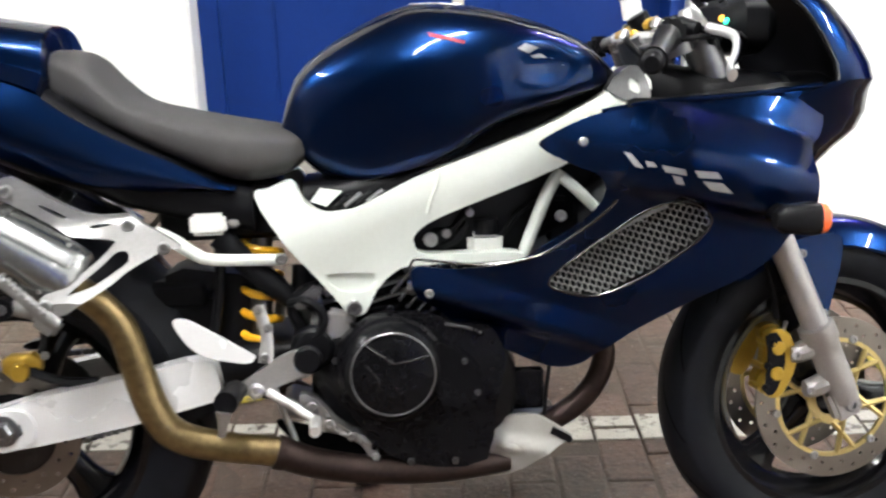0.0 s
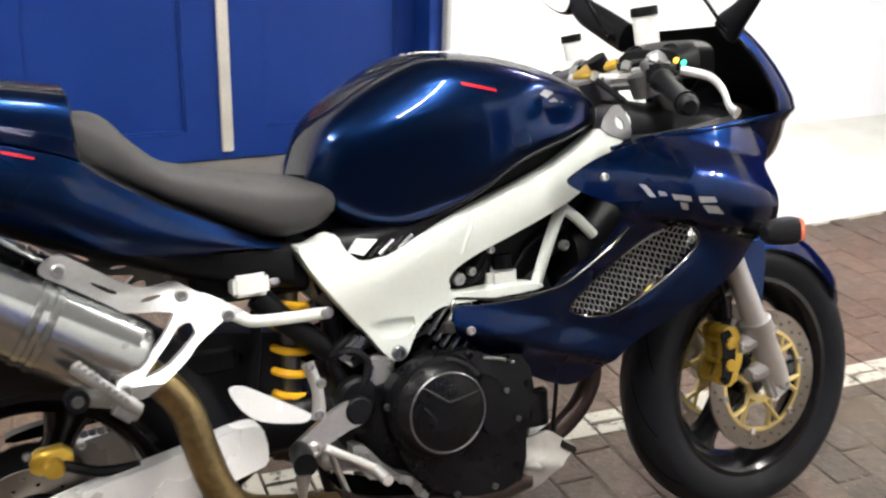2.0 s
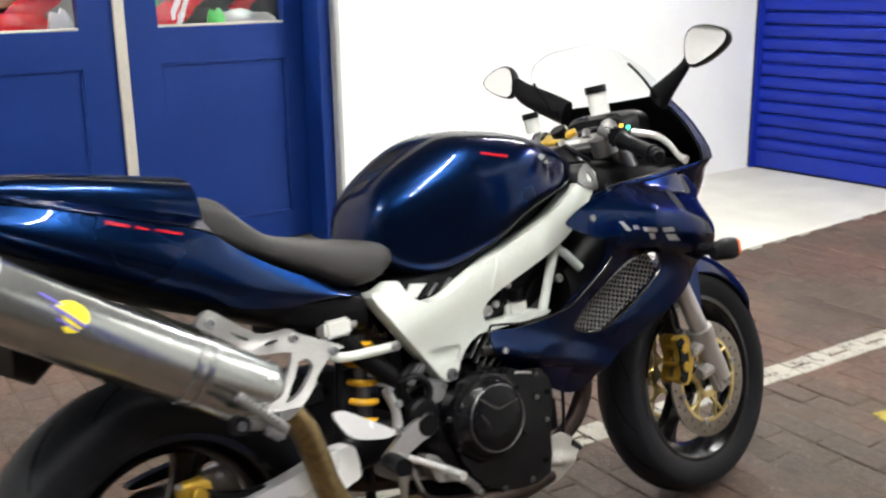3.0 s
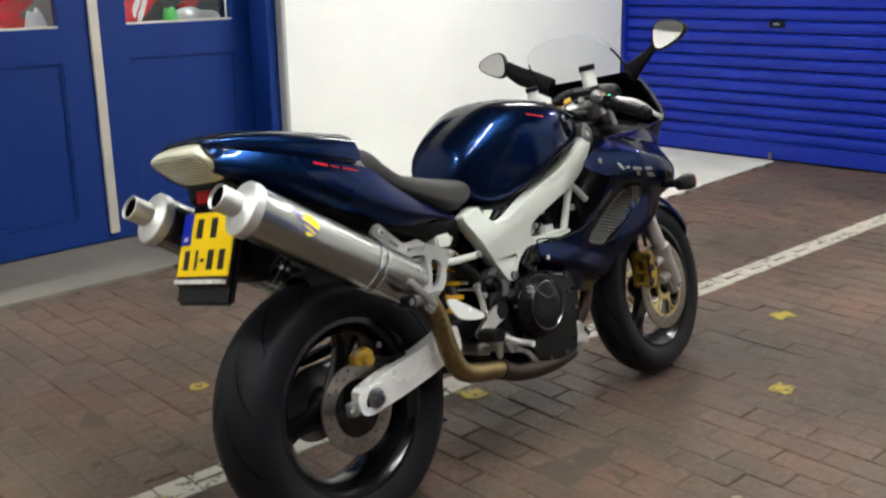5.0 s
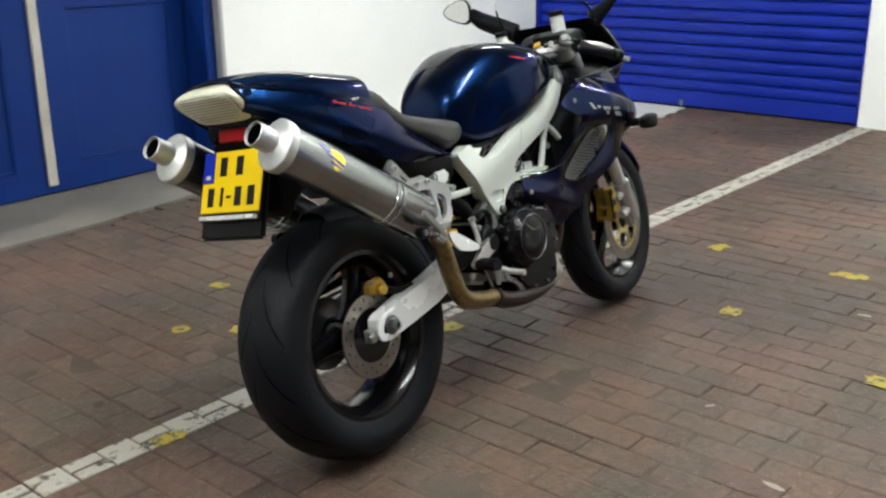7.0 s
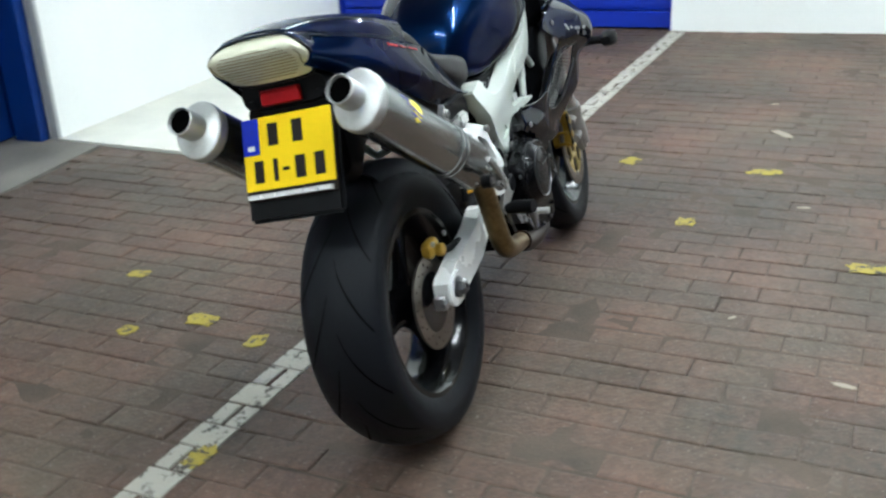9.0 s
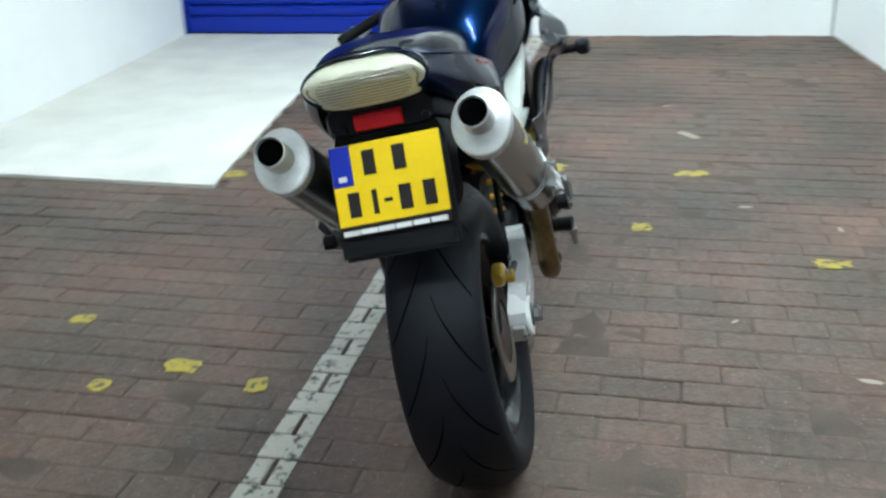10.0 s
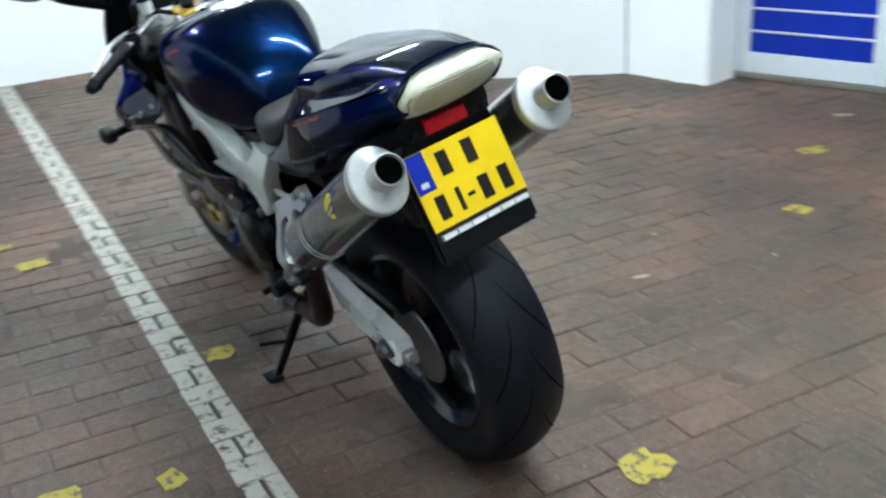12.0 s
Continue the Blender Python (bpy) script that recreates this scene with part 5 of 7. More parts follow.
# black guard round the front and top of the rear tyre
rows = []
for i in range(21):
    a = radians(2 + 96 * i / 20)
    r = 0.352 + 0.004 * math.sin(math.pi * i / 20)
    w = 0.098 - 0.030 * (i / 20) ** 3
    out, inn = [], []
    for k in range(11):
        f = -1 + 2 * k / 10
        drop = 0.060 * abs(f) ** 3.5
        for row, th, g in ((out, 0.0, 1.0), (inn, 0.004, 0.96)):
            row.append(Vector((-0.006 + (r - drop - th) * math.cos(a), w * f * g, REAR_Z + (r - drop - th) * math.sin(a))))
    rows.append(out + list(reversed(inn)))
bm = bmesh.new()
bridge(bm, rows)
hugger = bpart("tyre_hugger", bm, M_tyre, None, "matt black plastic hugger over the rear tyre")
bpart("hugger_apron", panel_bm([(0.268, 0.430), (0.258, 0.590), (0.290, 0.602), (0.400, 0.585), (0.400, 0.470), (0.340, 0.440)], lambda x, z: -0.062, 0.124, [[(0.318, 0.545), (0.338, 0.548), (0.338, 0.562), (0.318, 0.562)]], res=0.03, steps=1, hole_steps=1, edge=0.004), M_black, hugger)
bpart("hugger_stay", tube_bm([(0.335, -0.085, 0.470), (0.352, -0.088, 0.560), (0.358, -0.095, 0.640)], 0.009, 8), M_black, hugger)
# rear caliper
cal = bpart("rear_caliper", body_bm([(-0.006, 0.446, 0.470, 0.010), (0.006, 0.438, 0.478, 0.015), (0.042, 0.440, 0.480, 0.016), (0.056, 0.448, 0.468, 0.010)], 3.5, 18), M_gold, None, "gold rear brake caliper")
cal.location = (0, -0.100, 0)
bpart("caliper_piston", lathe_bm([(0.0155, 0), (0.0155, 0.014), (0.013, 0.017), (0.005, 0.018), (0, 0.016)], Matrix.Translation((0.026, -0.116, 0.452)) @ Y_AXIS.inverted(), 24), M_gold, None, "gold caliper cap")
bpart("caliper_bracket", tube_bm([(0.03, -0.112, 0.455), (0.09, -0.115, 0.43), (0.15, -0.12, 0.428)], 0.009, 8), M_black)
for x in (-0.008, 0.068):
    bpart("caliper_bolt", bolt_bm((x, -0.122, 0.478), 0.007, 0.006), M_steel)

# fork, front brakes, mudguard
FORK_D = Vector((math.sin(RAKE), 0, -math.cos(RAKE)))


def on_fork(z, s, off=0.0):
    """A point of the fork leg's centre line at that height."""
    t = (FRONT_Z + 0.02 - z) / FORK_D.z
    return Vector((FRONT_X - 0.004, s * 0.116, FRONT_Z + 0.02)) - FORK_D * t + Vector((off, 0, 0))


for s in (-1, 1):
    leg = bpart("fork_leg", tube_bm([on_fork(0.315, s), on_fork(0.345, s), on_fork(0.40, s), on_fork(0.425, s), on_fork(0.43, s), on_fork(0.455, s), on_fork(0.457, s)], [0.024, 0.027, 0.0275, 0.029, 0.0325, 0.0325, 0.028], 20, smooth_steps=1), M_fork, None, "cast grey fork lower leg", turned=True)
    bpart("fork_tube", tube_bm([on_fork(0.44, s), on_fork(0.62, s), on_fork(0.98, s)], 0.0235, 20), M_fork, leg, turned=True)
    bpart("fork_sleeve", tube_bm([on_fork(0.845, s), on_fork(0.862, s), on_fork(0.94, s), on_fork(0.955, s)], [0.026, 0.029, 0.029, 0.026], 20, smooth_steps=1), M_darkmetal, leg, "cast grey fork sleeve", turned=True)
    bpart("fork_cap", tube_bm([on_fork(0.975, s), on_fork(0.995, s), on_fork(1.005, s)], [0.022, 0.020, 0.012], 16, smooth_steps=1), M_steel, leg, turned=True)
    bpart("axle_clamp", box_bm((0.055, 0.032, 0.062), Matrix.Translation((FRONT_X - 0.002, s * 0.112, FRONT_Z + 0.005)) @ Matrix.Rotation(-RAKE, 4, "Y"), 0.008, segments=2), M_fork, leg, turned=True)
    bpart("axle_bolt", bolt_bm((FRONT_X + 0.004, s * 0.128, FRONT_Z + 0.002), 0.013, 0.009, side=s), M_steel, leg, turned=True)
    for z in (0.418, 0.352):
        c = on_fork(z, s)
        bpart("caliper_lug", tube_bm([c + Vector((-0.012, -s * 0.002, 0.002)), c + Vector((-0.042, -s * 0.008, -0.012)), c + Vector((-0.058, -s * 0.010, -0.014))], [0.020, 0.018, 0.015], 10), M_fork, leg, turned=True)
        bpart("lug_bolt", bolt_bm(c + Vector((-0.055, s * 0.004, -0.014)), 0.009, 0.006, side=s), M_steel, leg, turned=True)
    CAL = [(1.262, 0.462), (1.285, 0.470), (1.305, 0.458), (1.318, 0.410), (1.300, 0.365), (1.282, 0.345), (1.258, 0.352), (1.252, 0.372), (1.268, 0.402), (1.268, 0.435)]
    CAL = [(x, z - 0.018) for x, z in CAL]
    bm = panel_bm(CAL, lambda x, z, s=s: s * 0.112, 0.022, res=0.02, steps=2, edge=0.005)
    c = bpart("front_caliper", bm, M_gold, None, "gold front brake caliper", turned=True)
    bm = panel_bm([(q[0] + 0.006, q[1]) for q in CAL], lambda x, z, s=s: s * 0.068, 0.020, res=0.02, steps=2, edge=0.004)
    bpart("caliper_half", bm, M_gold, c, turned=True)
    # black plate over the gold body paints the caliper's shaded half
    bm = panel_bm([(x, z - 0.018) for x, z in ((1.258, 0.458), (1.278, 0.464), (1.290, 0.440), (1.294, 0.408), (1.284, 0.372), (1.272, 0.352), (1.256, 0.358), (1.262, 0.402), (1.262, 0.436))], lambda x, z, s=s: s * 0.1155, 0.005, res=0.02, steps=2, edge=0.0015)
    bpart("caliper_face", bm, M_black, c, "dark plate for the shaded inner half of the caliper", turned=True)
    for x, z in ((1.281, 0.418), (1.279, 0.372)):
        bpart("piston_cap", lathe_bm([(0.013, 0), (0.012, 0.003), (0.006, 0.004), (0, 0.002)], Matrix.Translation((x, s * 0.1155, z)) @ (Y_AXIS if s > 0 else Y_AXIS.inverted()), 18), M_gold, c, turned=True)
    bpart("bleed_nipple", tube_bm([(1.292, s * 0.108, 0.446), (1.298, s * 0.110, 0.464)], 0.004, 8), M_steel, c, turned=True)
    for x, z in ((1.272, 0.427), (1.262, 0.387), (1.258, 0.348)):
        bpart("caliper_bolt", bolt_bm((x, s * 0.113, z), 0.007, 0.006, side=s), M_black, c, turned=True)
        bpart("pad_pin", tube_bm([(x - 0.004, s * 0.066, z - 0.004), (x - 0.004, s * 0.105, z - 0.004)], 0.006, 8), M_gold, c, turned=True)
    bpart("brake_hose", tube_bm([(1.282, s * 0.104, 0.468), (1.275, s * 0.10, 0.53), (1.25, s * 0.085, 0.62), (1.20, s * 0.06, 0.72)], 0.006, 8), M_black, c, turned=True)

rows = []
for i in range(25):
    a = radians(22 + 106 * i / 24)
    r = 0.326 + 0.006 * math.sin(math.pi * i / 24)
    w = 0.074 - 0.016 * (i / 24) ** 3 - 0.03 * max(0, 0.12 - i / 24) / 0.12
    out, inn = [], []
    for k in range(13):
        f = -1 + 2 * k / 12
        drop = 0.052 * abs(f) ** 3.2
        p = Vector((FRONT_X + (r - drop) * math.cos(a), w * f, FRONT_Z + (r - drop) * math.sin(a)))
        out.append(p)
        inn.append(Vector((FRONT_X + (r - drop - 0.005) * math.cos(a), w * f * 0.95, FRONT_Z + (r - drop - 0.005) * math.sin(a))))
    rows.append(out + list(reversed(inn)))
bm = bmesh.new()
bridge(bm, rows)
guard = bpart("front_mudguard", bm, M_blue, None, "dark blue metallic front mudguard", turned=True)
for s in (-1, 1):
    bpart("guard_flap", panel_bm([(1.312, 0.595), (1.400, 0.612), (1.415, 0.575), (1.385, 0.490), (1.370, 0.452), (1.350, 0.465), (1.322, 0.530)], lambda x, z, s=s: s * (0.084 + 0.02 * max(0, (0.58 - z)) / 0.1), 0.006, res=0.02, edge=0.002), M_blue, guard, turned=True)
    bpart("guard_bolt", bolt_bm((1.368, s * 0.110, 0.474), 0.008, 0.005, side=s), M_steel, guard, turned=True)
    bpart("guard_bolt", bolt_bm((1.335, s * 0.090, 0.580), 0.008, 0.005, side=s), M_steel, guard, turned=True)

# engine
bpart("crankcase", body_bm([(0.50, 0.36, 0.50, 0.12), (0.54, 0.32, 0.515, 0.142), (0.66, 0.27, 0.535, 0.150), (0.78, 0.26, 0.52, 0.150), (0.83, 0.29, 0.48, 0.13), (0.85, 0.33, 0.43, 0.11)], 4.5, 32), M_engine, None, "black engine crankcase")
bpart("oil_sump", body_bm([(0.56, 0.245, 0.33, 0.09), (0.60, 0.235, 0.33, 0.10), (0.78, 0.235, 0.33, 0.10), (0.82, 0.26, 0.33, 0.08)], 5, 24), M_engine)
CLUTCH = Matrix.Translation((0.635, 0, 0.439)) @ Y_AXIS.inverted()
cl = bpart("clutch_cover", lathe_bm([(0.092, 0.150), (0.093, 0.176), (0.089, 0.184), (0.083, 0.186), (0.076, 0.200), (0.071, 0.204), (0.0685, 0.209), (0.066, 0.2105), (0.03, 0.212), (0, 0.212)], CLUTCH, 48), M_engine, None, "black round clutch cover")
# thin paler ring stands in for the highlight along the cover's edge
bpart("cover_ring", lathe_bm([(0.0685, 0.208), (0.0697, 0.2115), (0.0682, 0.2127), (0.0668, 0.2105)], CLUTCH, 64, closed=True), M_darkmetal, cl, "bright ring for the glint on the cover's edge")
for pts, r in (([(0.592, 0.490), (0.616, 0.472), (0.637, 0.457)], 0.0026), ([(0.637, 0.457), (0.666, 0.461), (0.696, 0.468)], 0.0026), ([(0.592, 0.456), (0.611, 0.431), (0.609, 0.414)], 0.0016)):
    bpart("cover_rib", tube_bm([Vector((x, -0.2115, z)) for x, z in pts], r, 8, smooth_steps=2), M_gloss, cl)
for k in range(9):
    a = 2 * math.pi * k / 9 + 0.2
    bpart("case_bolt", bolt_bm((0.638 + 0.097 * math.cos(a), -0.170, 0.442 + 0.097 * math.sin(a)), 0.0055, 0.007), M_black if k % 4 else M_darkmetal, cl)
CASE = [(0.540, 0.455), (0.565, 0.500), (0.62, 0.524), (0.70, 0.526), (0.745, 0.508), (0.80, 0.50), (0.825, 0.44), (0.805, 0.36), (0.79, 0.27), (0.70, 0.262), (0.62, 0.29), (0.565, 0.36)]
bpart("clutch_case", panel_bm(CASE, lambda x, z: -0.168, 0.03, res=0.03, steps=2, edge=0.006), M_engine, None, "black side case")
for x, z in ((0.60, 0.305), (0.66, 0.275), (0.735, 0.272), (0.782, 0.300), (0.80, 0.38), (0.812, 0.445), (0.775, 0.497), (0.70, 0.517)):
    bpart("case_bolt", bolt_bm((x, -0.169, z), 0.0058, 0.006), M_engine if z > 0.28 else M_darkmetal)
pump = bpart("pump_cover", panel_bm([(0.706, 0.484), (0.735, 0.472), (0.761, 0.455), (0.788, 0.412), (0.780, 0.392), (0.768, 0.385), (0.716, 0.378), (0.700, 0.430)], lambda x, z: -0.198, 0.034, res=0.02, steps=3, edge=0.006), M_engine, None, "black angular cover beside the clutch")
for x, z in ((0.772, 0.398), (0.752, 0.452)):
    bpart("pump_bolt", bolt_bm((x, -0.199, z), 0.005, 0.005), M_darkmetal, pump)
bpart("case_edge", tube_bm([(0.725, -0.170, 0.508), (0.76, -0.170, 0.500), (0.785, -0.170, 0.490)], 0.003, 6), M_darkmetal)
bpart("generator_cover", lathe_bm([(0.098, 0.145), (0.094, 0.18), (0.07, 0.198), (0, 0.200)], Matrix.Translation((0.640, 0, 0.440)) @ Y_AXIS, 40), M_engine, None, "black round generator cover")
# front and rear cylinders
for base, d, nm in (((0.76, 0, 0.50), Vector((0.80, 0, 0.30)), "front_cylinder"), ((0.60, 0, 0.53), Vector((-0.16, 0, 0.60)), "rear_cylinder")):
    dd = d.normalized()
    m = Matrix.Translation(base) @ dd.to_track_quat("Z", "Y").to_matrix().to_4x4()
    cyl = bpart(nm, box_bm((0.15, 0.15, 0.16), m @ Matrix.Translation((0, 0, 0.05)), 0.014, segments=2), M_engine, None, "black V-twin cylinder")
    for k in range(5):
        bpart("cooling_rib", box_bm((0.165, 0.168, 0.006), m @ Matrix.Translation((0, 0, 0.0 + 0.022 * k)), 0.002), M_cast if k < 2 else M_engine, cyl, smooth=False)
    bpart("cylinder_head", box_bm((0.17, 0.19, 0.07), m @ Matrix.Translation((0, 0, 0.155)), 0.018, segments=2), M_darkmetal if nm[0] == "f" else M_engine, cyl)
for s in (-1, 1):
    bpart("coolant_hose", tube_bm([(0.545, s * 0.10, 0.57), (0.50, s * 0.12, 0.565), (0.475, s * 0.115, 0.535), (0.495, s * 0.11, 0.49), (0.53, s * 0.115, 0.475)], 0.012, 10), M_black)
bpart("coil_bracket", box_bm((0.05, 0.03, 0.025), Matrix.Translation((0.545, -0.105, 0.60)), 0.006), M_cast)
bpart("starter_cover", lathe_bm([(0.036, 0), (0.036, 0.02), (0.030, 0.026), (0, 0.027)], Matrix.Translation((0.505, -0.120, 0.470)) @ Y_AXIS.inverted(), 24), M_black)
bpart("reservoir_bottle", box_bm((0.060, 0.045, 0.046), Matrix.Translation((0.801, -0.100, 0.628)), 0.010, segments=2), M_tank_plastic, None, "small white fluid bottle")
bpart("bottle_cap", tube_bm([(0.803, -0.105, 0.646), (0.803, -0.105, 0.672)], 0.021, 16), M_black)
bpart("small_box", box_bm((0.058, 0.045, 0.036), Matrix.Translation((0.346, -0.112, 0.684)), 0.006, segments=2), M_tank_plastic, None, "small pale connector box")
bpart("box_tab", box_bm((0.022, 0.02, 0.020), Matrix.Translation((0.386, -0.112, 0.684)), 0.006), M_cast)
bpart("battery_tray", box_bm((0.20, 0.16, 0.10), Matrix.Translation((0.36, 0, 0.70)), 0.01), M_black)
bpart("linkage_plate", box_bm((0.10, 0.14, 0.05), Matrix.Translation((0.28, 0, 0.555)), 0.01), M_black)

# hoses, clamps and brackets packed round the engine
bpart("shock_hose", tube_bm([(0.36, -0.10, 0.66), (0.40, -0.105, 0.615), (0.445, -0.108, 0.575), (0.475, -0.105, 0.545)], [0.022, 0.020, 0.021, 0.016], 12), M_black)
bpart("hose_clamp", tube_bm([(0.555, -0.105, 0.575), (0.525, -0.11, 0.560)], 0.013, 14), M_darkmetal, None, "silver hose joint")
bpart("breather_hose", tube_bm([(0.47, -0.12, 0.545), (0.50, -0.14, 0.552), (0.525, -0.14, 0.528), (0.515, -0.14, 0.495), (0.48, -0.135, 0.485)], 0.008, 8), M_black)
bpart("cable_clamp", box_bm((0.052, 0.020, 0.020), Matrix.Translation((0.502, -0.132, 0.556)) @ Matrix.Rotation(radians(-38), 4, "Y"), 0.005, segments=2), M_darkmetal, None, "grey cable clamp")
bpart("gearbox_cover", box_bm((0.052, 0.02, 0.075), Matrix.Translation((0.548, -0.125, 0.495)) @ Matrix.Rotation(radians(12), 4, "Y"), 0.008, segments=2), M_cast, None, "cast grey gearbox cover")
for dx, dz in ((-0.016, 0.026), (0.018, 0.022), (0.012, -0.026), (-0.02, -0.022)):
    bpart("cover_bolt", bolt_bm((0.548 + dx, -0.136, 0.495 + dz), 0.006, 0.006), M_steel)
for k in range(6):
    bpart("cooling_fin", box_bm((0.075, 0.012, 0.005), Matrix.Translation((0.665 + 0.012 * k, -0.135, 0.585 - 0.013 * k)) @ Matrix.Rotation(radians(-48), 4, "Y"), 0.001), M_darkmetal)
bpart("head_bolt", bolt_bm((0.692, -0.150, 0.556), 0.008, 0.010), M_darkmetal)
bpart("head_pipe", tube_bm([(0.665, -0.145, 0.566), (0.70, -0.148, 0.560), (0.722, -0.15, 0.540)], 0.010, 10), M_darkmetal)
bpart("sump_bracket", box_bm((0.06, 0.02, 0.075), Matrix.Translation((0.875, -0.075, 0.362)), 0.006), M_engine)
bpart("drain_hose", tube_bm([(0.915, -0.10, 0.44), (0.905, -0.105, 0.38), (0.90, -0.10, 0.32)], 0.004, 6), M_black)
bpart("brake_rod", tube_bm([(0.44, -0.148, 0.41), (0.46, -0.15, 0.345), (0.475, -0.15, 0.30)], 0.005, 8), M_steel)
cast = bpart("sump_casting", panel_bm([(0.480, 0.398), (0.508, 0.388), (0.531, 0.357), (0.562, 0.330), (0.586, 0.320), (0.607, 0.290), (0.600, 0.278), (0.590, 0.284), (0.578, 0.305), (0.543, 0.326), (0.507, 0.334), (0.490, 0.362)], lambda x, z: -0.160 - 0.003 * math.sin(x * 260) * math.sin(z * 310), 0.03, res=0.008, steps=2, edge=0.004), M_hanger, None, "rough cast metal below the clutch cover")
for x, z, r in ((0.500, 0.376, 0.010), (0.528, 0.346, 0.009), (0.562, 0.322, 0.007), (0.602, 0.284, 0.007)):
    bpart("casting_boss", bolt_bm((x, -0.162, z), r, 0.005), M_hanger, cast)
bpart("exhaust_shield", panel_bm([(0.439, 0.352), (0.475, 0.346), (0.509, 0.333), (0.560, 0.318), (0.586, 0.300), (0.598, 0.276), (0.550, 0.280), (0.500, 0.292), (0.463, 0.318)], lambda x, z: -0.150, 0.008, res=0.02, steps=3, edge=0.002), M_soot_shade, None, "sooty black shield over the exhaust pipe")
bpart("lower_link", box_bm((0.11, 0.10, 0.035), Matrix.Translation((0.50, -0.05, 0.345)) @ Matrix.Rotation(radians(14), 4, "Y"), 0.01), M_cast, None, "cast linkage under the swingarm pivot")

for pts, r in (([(0.70, -0.105, 0.66), (0.74, -0.12, 0.655), (0.765, -0.115, 0.68), (0.80, -0.10, 0.72), (0.86, -0.10, 0.735)], 0.006), ([(0.72, -0.10, 0.625), (0.75, -0.118, 0.64), (0.77, -0.11, 0.665)], 0.008), ([(0.83, -0.105, 0.64), (0.86, -0.11, 0.68), (0.90, -0.11, 0.70), (0.94, -0.10, 0.70)], 0.005)):
    bpart("frame_hose", tube_bm(pts, r, 8), M_black)
for x, y, z, r in ((0.708, -0.125, 0.643, 0.012), (0.735, -0.122, 0.652, 0.008), (0.775, -0.122, 0.685, 0.007), (0.93, -0.115, 0.672, 0.010)):
    bpart("hose_joint", bolt_bm((x, y, z), r, 0.010), M_cast)

# rear shock with its yellow spring
shock = bpart("rear_shock", tube_bm([(0.428, -0.048, 0.70), (0.421, -0.052, 0.60), (0.414, -0.052, 0.44)], 0.019, 16), M_darkmetal, None, "rear shock absorber with a yellow spring")
coil = [(0.424 - 0.010 * (k / 80) + 0.031 * math.cos(2 * math.pi * k / 16), -0.050 + 0.031 * math.sin(2 * math.pi * k / 16), 0.660 - 0.195 * k / 80) for k in range(81)]
bpart("spring", tube_bm(coil, 0.0075, 8, smooth_steps=1), M_yellow, shock, "yellow coil spring")
bpart("shock_reservoir", tube_bm([(0.492, -0.07, 0.60), (0.487, -0.085, 0.53)], 0.018, 14), M_black)


# rider's foot rests
def foot_rest(side):
    plate_ = bpart("footrest_plate", panel_bm([(0.385, 0.420), (0.40, 0.432), (0.435, 0.455), (0.470, 0.472), (0.505, 0.474), (0.518, 0.455), (0.505, 0.435), (0.48, 0.428), (0.44, 0.412), (0.405, 0.402), (0.388, 0.406)], lambda x, z: side * 0.162, 0.012, res=0.02, steps=2, edge=0.003), M_cast, None, "cast aluminium footrest bracket")
    bpart("bracket_post", tube_bm([(0.428, side * 0.157, 0.455), (0.432, side * 0.152, 0.50), (0.420, side * 0.148, 0.548)], [0.013, 0.010, 0.011], 10, oval=0.6), M_cast, plate_)
    bpart("post_bolt", bolt_bm((0.421, side * 0.156, 0.545), 0.008, 0.006, side=side), M_steel, plate_)
    bpart("post_bolt", bolt_bm((0.436, side * 0.160, 0.515), 0.008, 0.006, side=side), M_steel, plate_)
    bpart("post_bolt", bolt_bm((0.428, side * 0.164, 0.466), 0.008, 0.006, side=side), M_steel, plate_)
    bpart("plate_boss", lathe_bm([(0.024, 0), (0.024, 0.006), (0.020, 0.010), (0, 0.010)], Matrix.Translation((0.497, side * 0.156, 0.457)) @ (Y_AXIS if side > 0 else Y_AXIS.inverted()), 20), M_black, plate_)
    heel = bpart("heel_guard", panel_bm([(0.285, 0.534), (0.305, 0.537), (0.33, 0.524), (0.405, 0.476), (0.412, 0.466), (0.395, 0.459), (0.333, 0.474), (0.303, 0.498)], lambda x, z: side * 0.170, 0.006, res=0.02, steps=3, edge=0.002), M_arm, plate_, "bright aluminium heel guard")
    peg = bpart("foot_peg", tube_bm([(0.385, side * 0.175, 0.417), (0.380, side * 0.20, 0.422), (0.372, side * 0.252, 0.420)], [0.014, 0.018, 0.019], 12), M_black, plate_, "black rubber foot peg")
    bpart("peg_feeler", tube_bm([(0.368, side * 0.248, 0.405), (0.366, side * 0.250, 0.388), (0.363, side * 0.251, 0.366)], [0.013, 0.009, 0.006], 10), M_steel, plate_)
    lever = bpart("foot_lever", tube_bm([(0.430, side * 0.172, 0.410), (0.47, side * 0.185, 0.388), (0.508, side * 0.20, 0.364)], [0.008, 0.007, 0.008], 10), M_alu, None, "bright foot lever")
    bpart("lever_tip", tube_bm([(0.505, side * 0.195, 0.366), (0.507, side * 0.245, 0.362)], 0.009, 12), M_alu if side < 0 else M_black, lever)
    bpart("lever_pivot", bolt_bm((0.412, side * 0.168, 0.412), 0.013, 0.01, side=side), M_cast, lever)
    return plate_


both_sides(foot_rest)
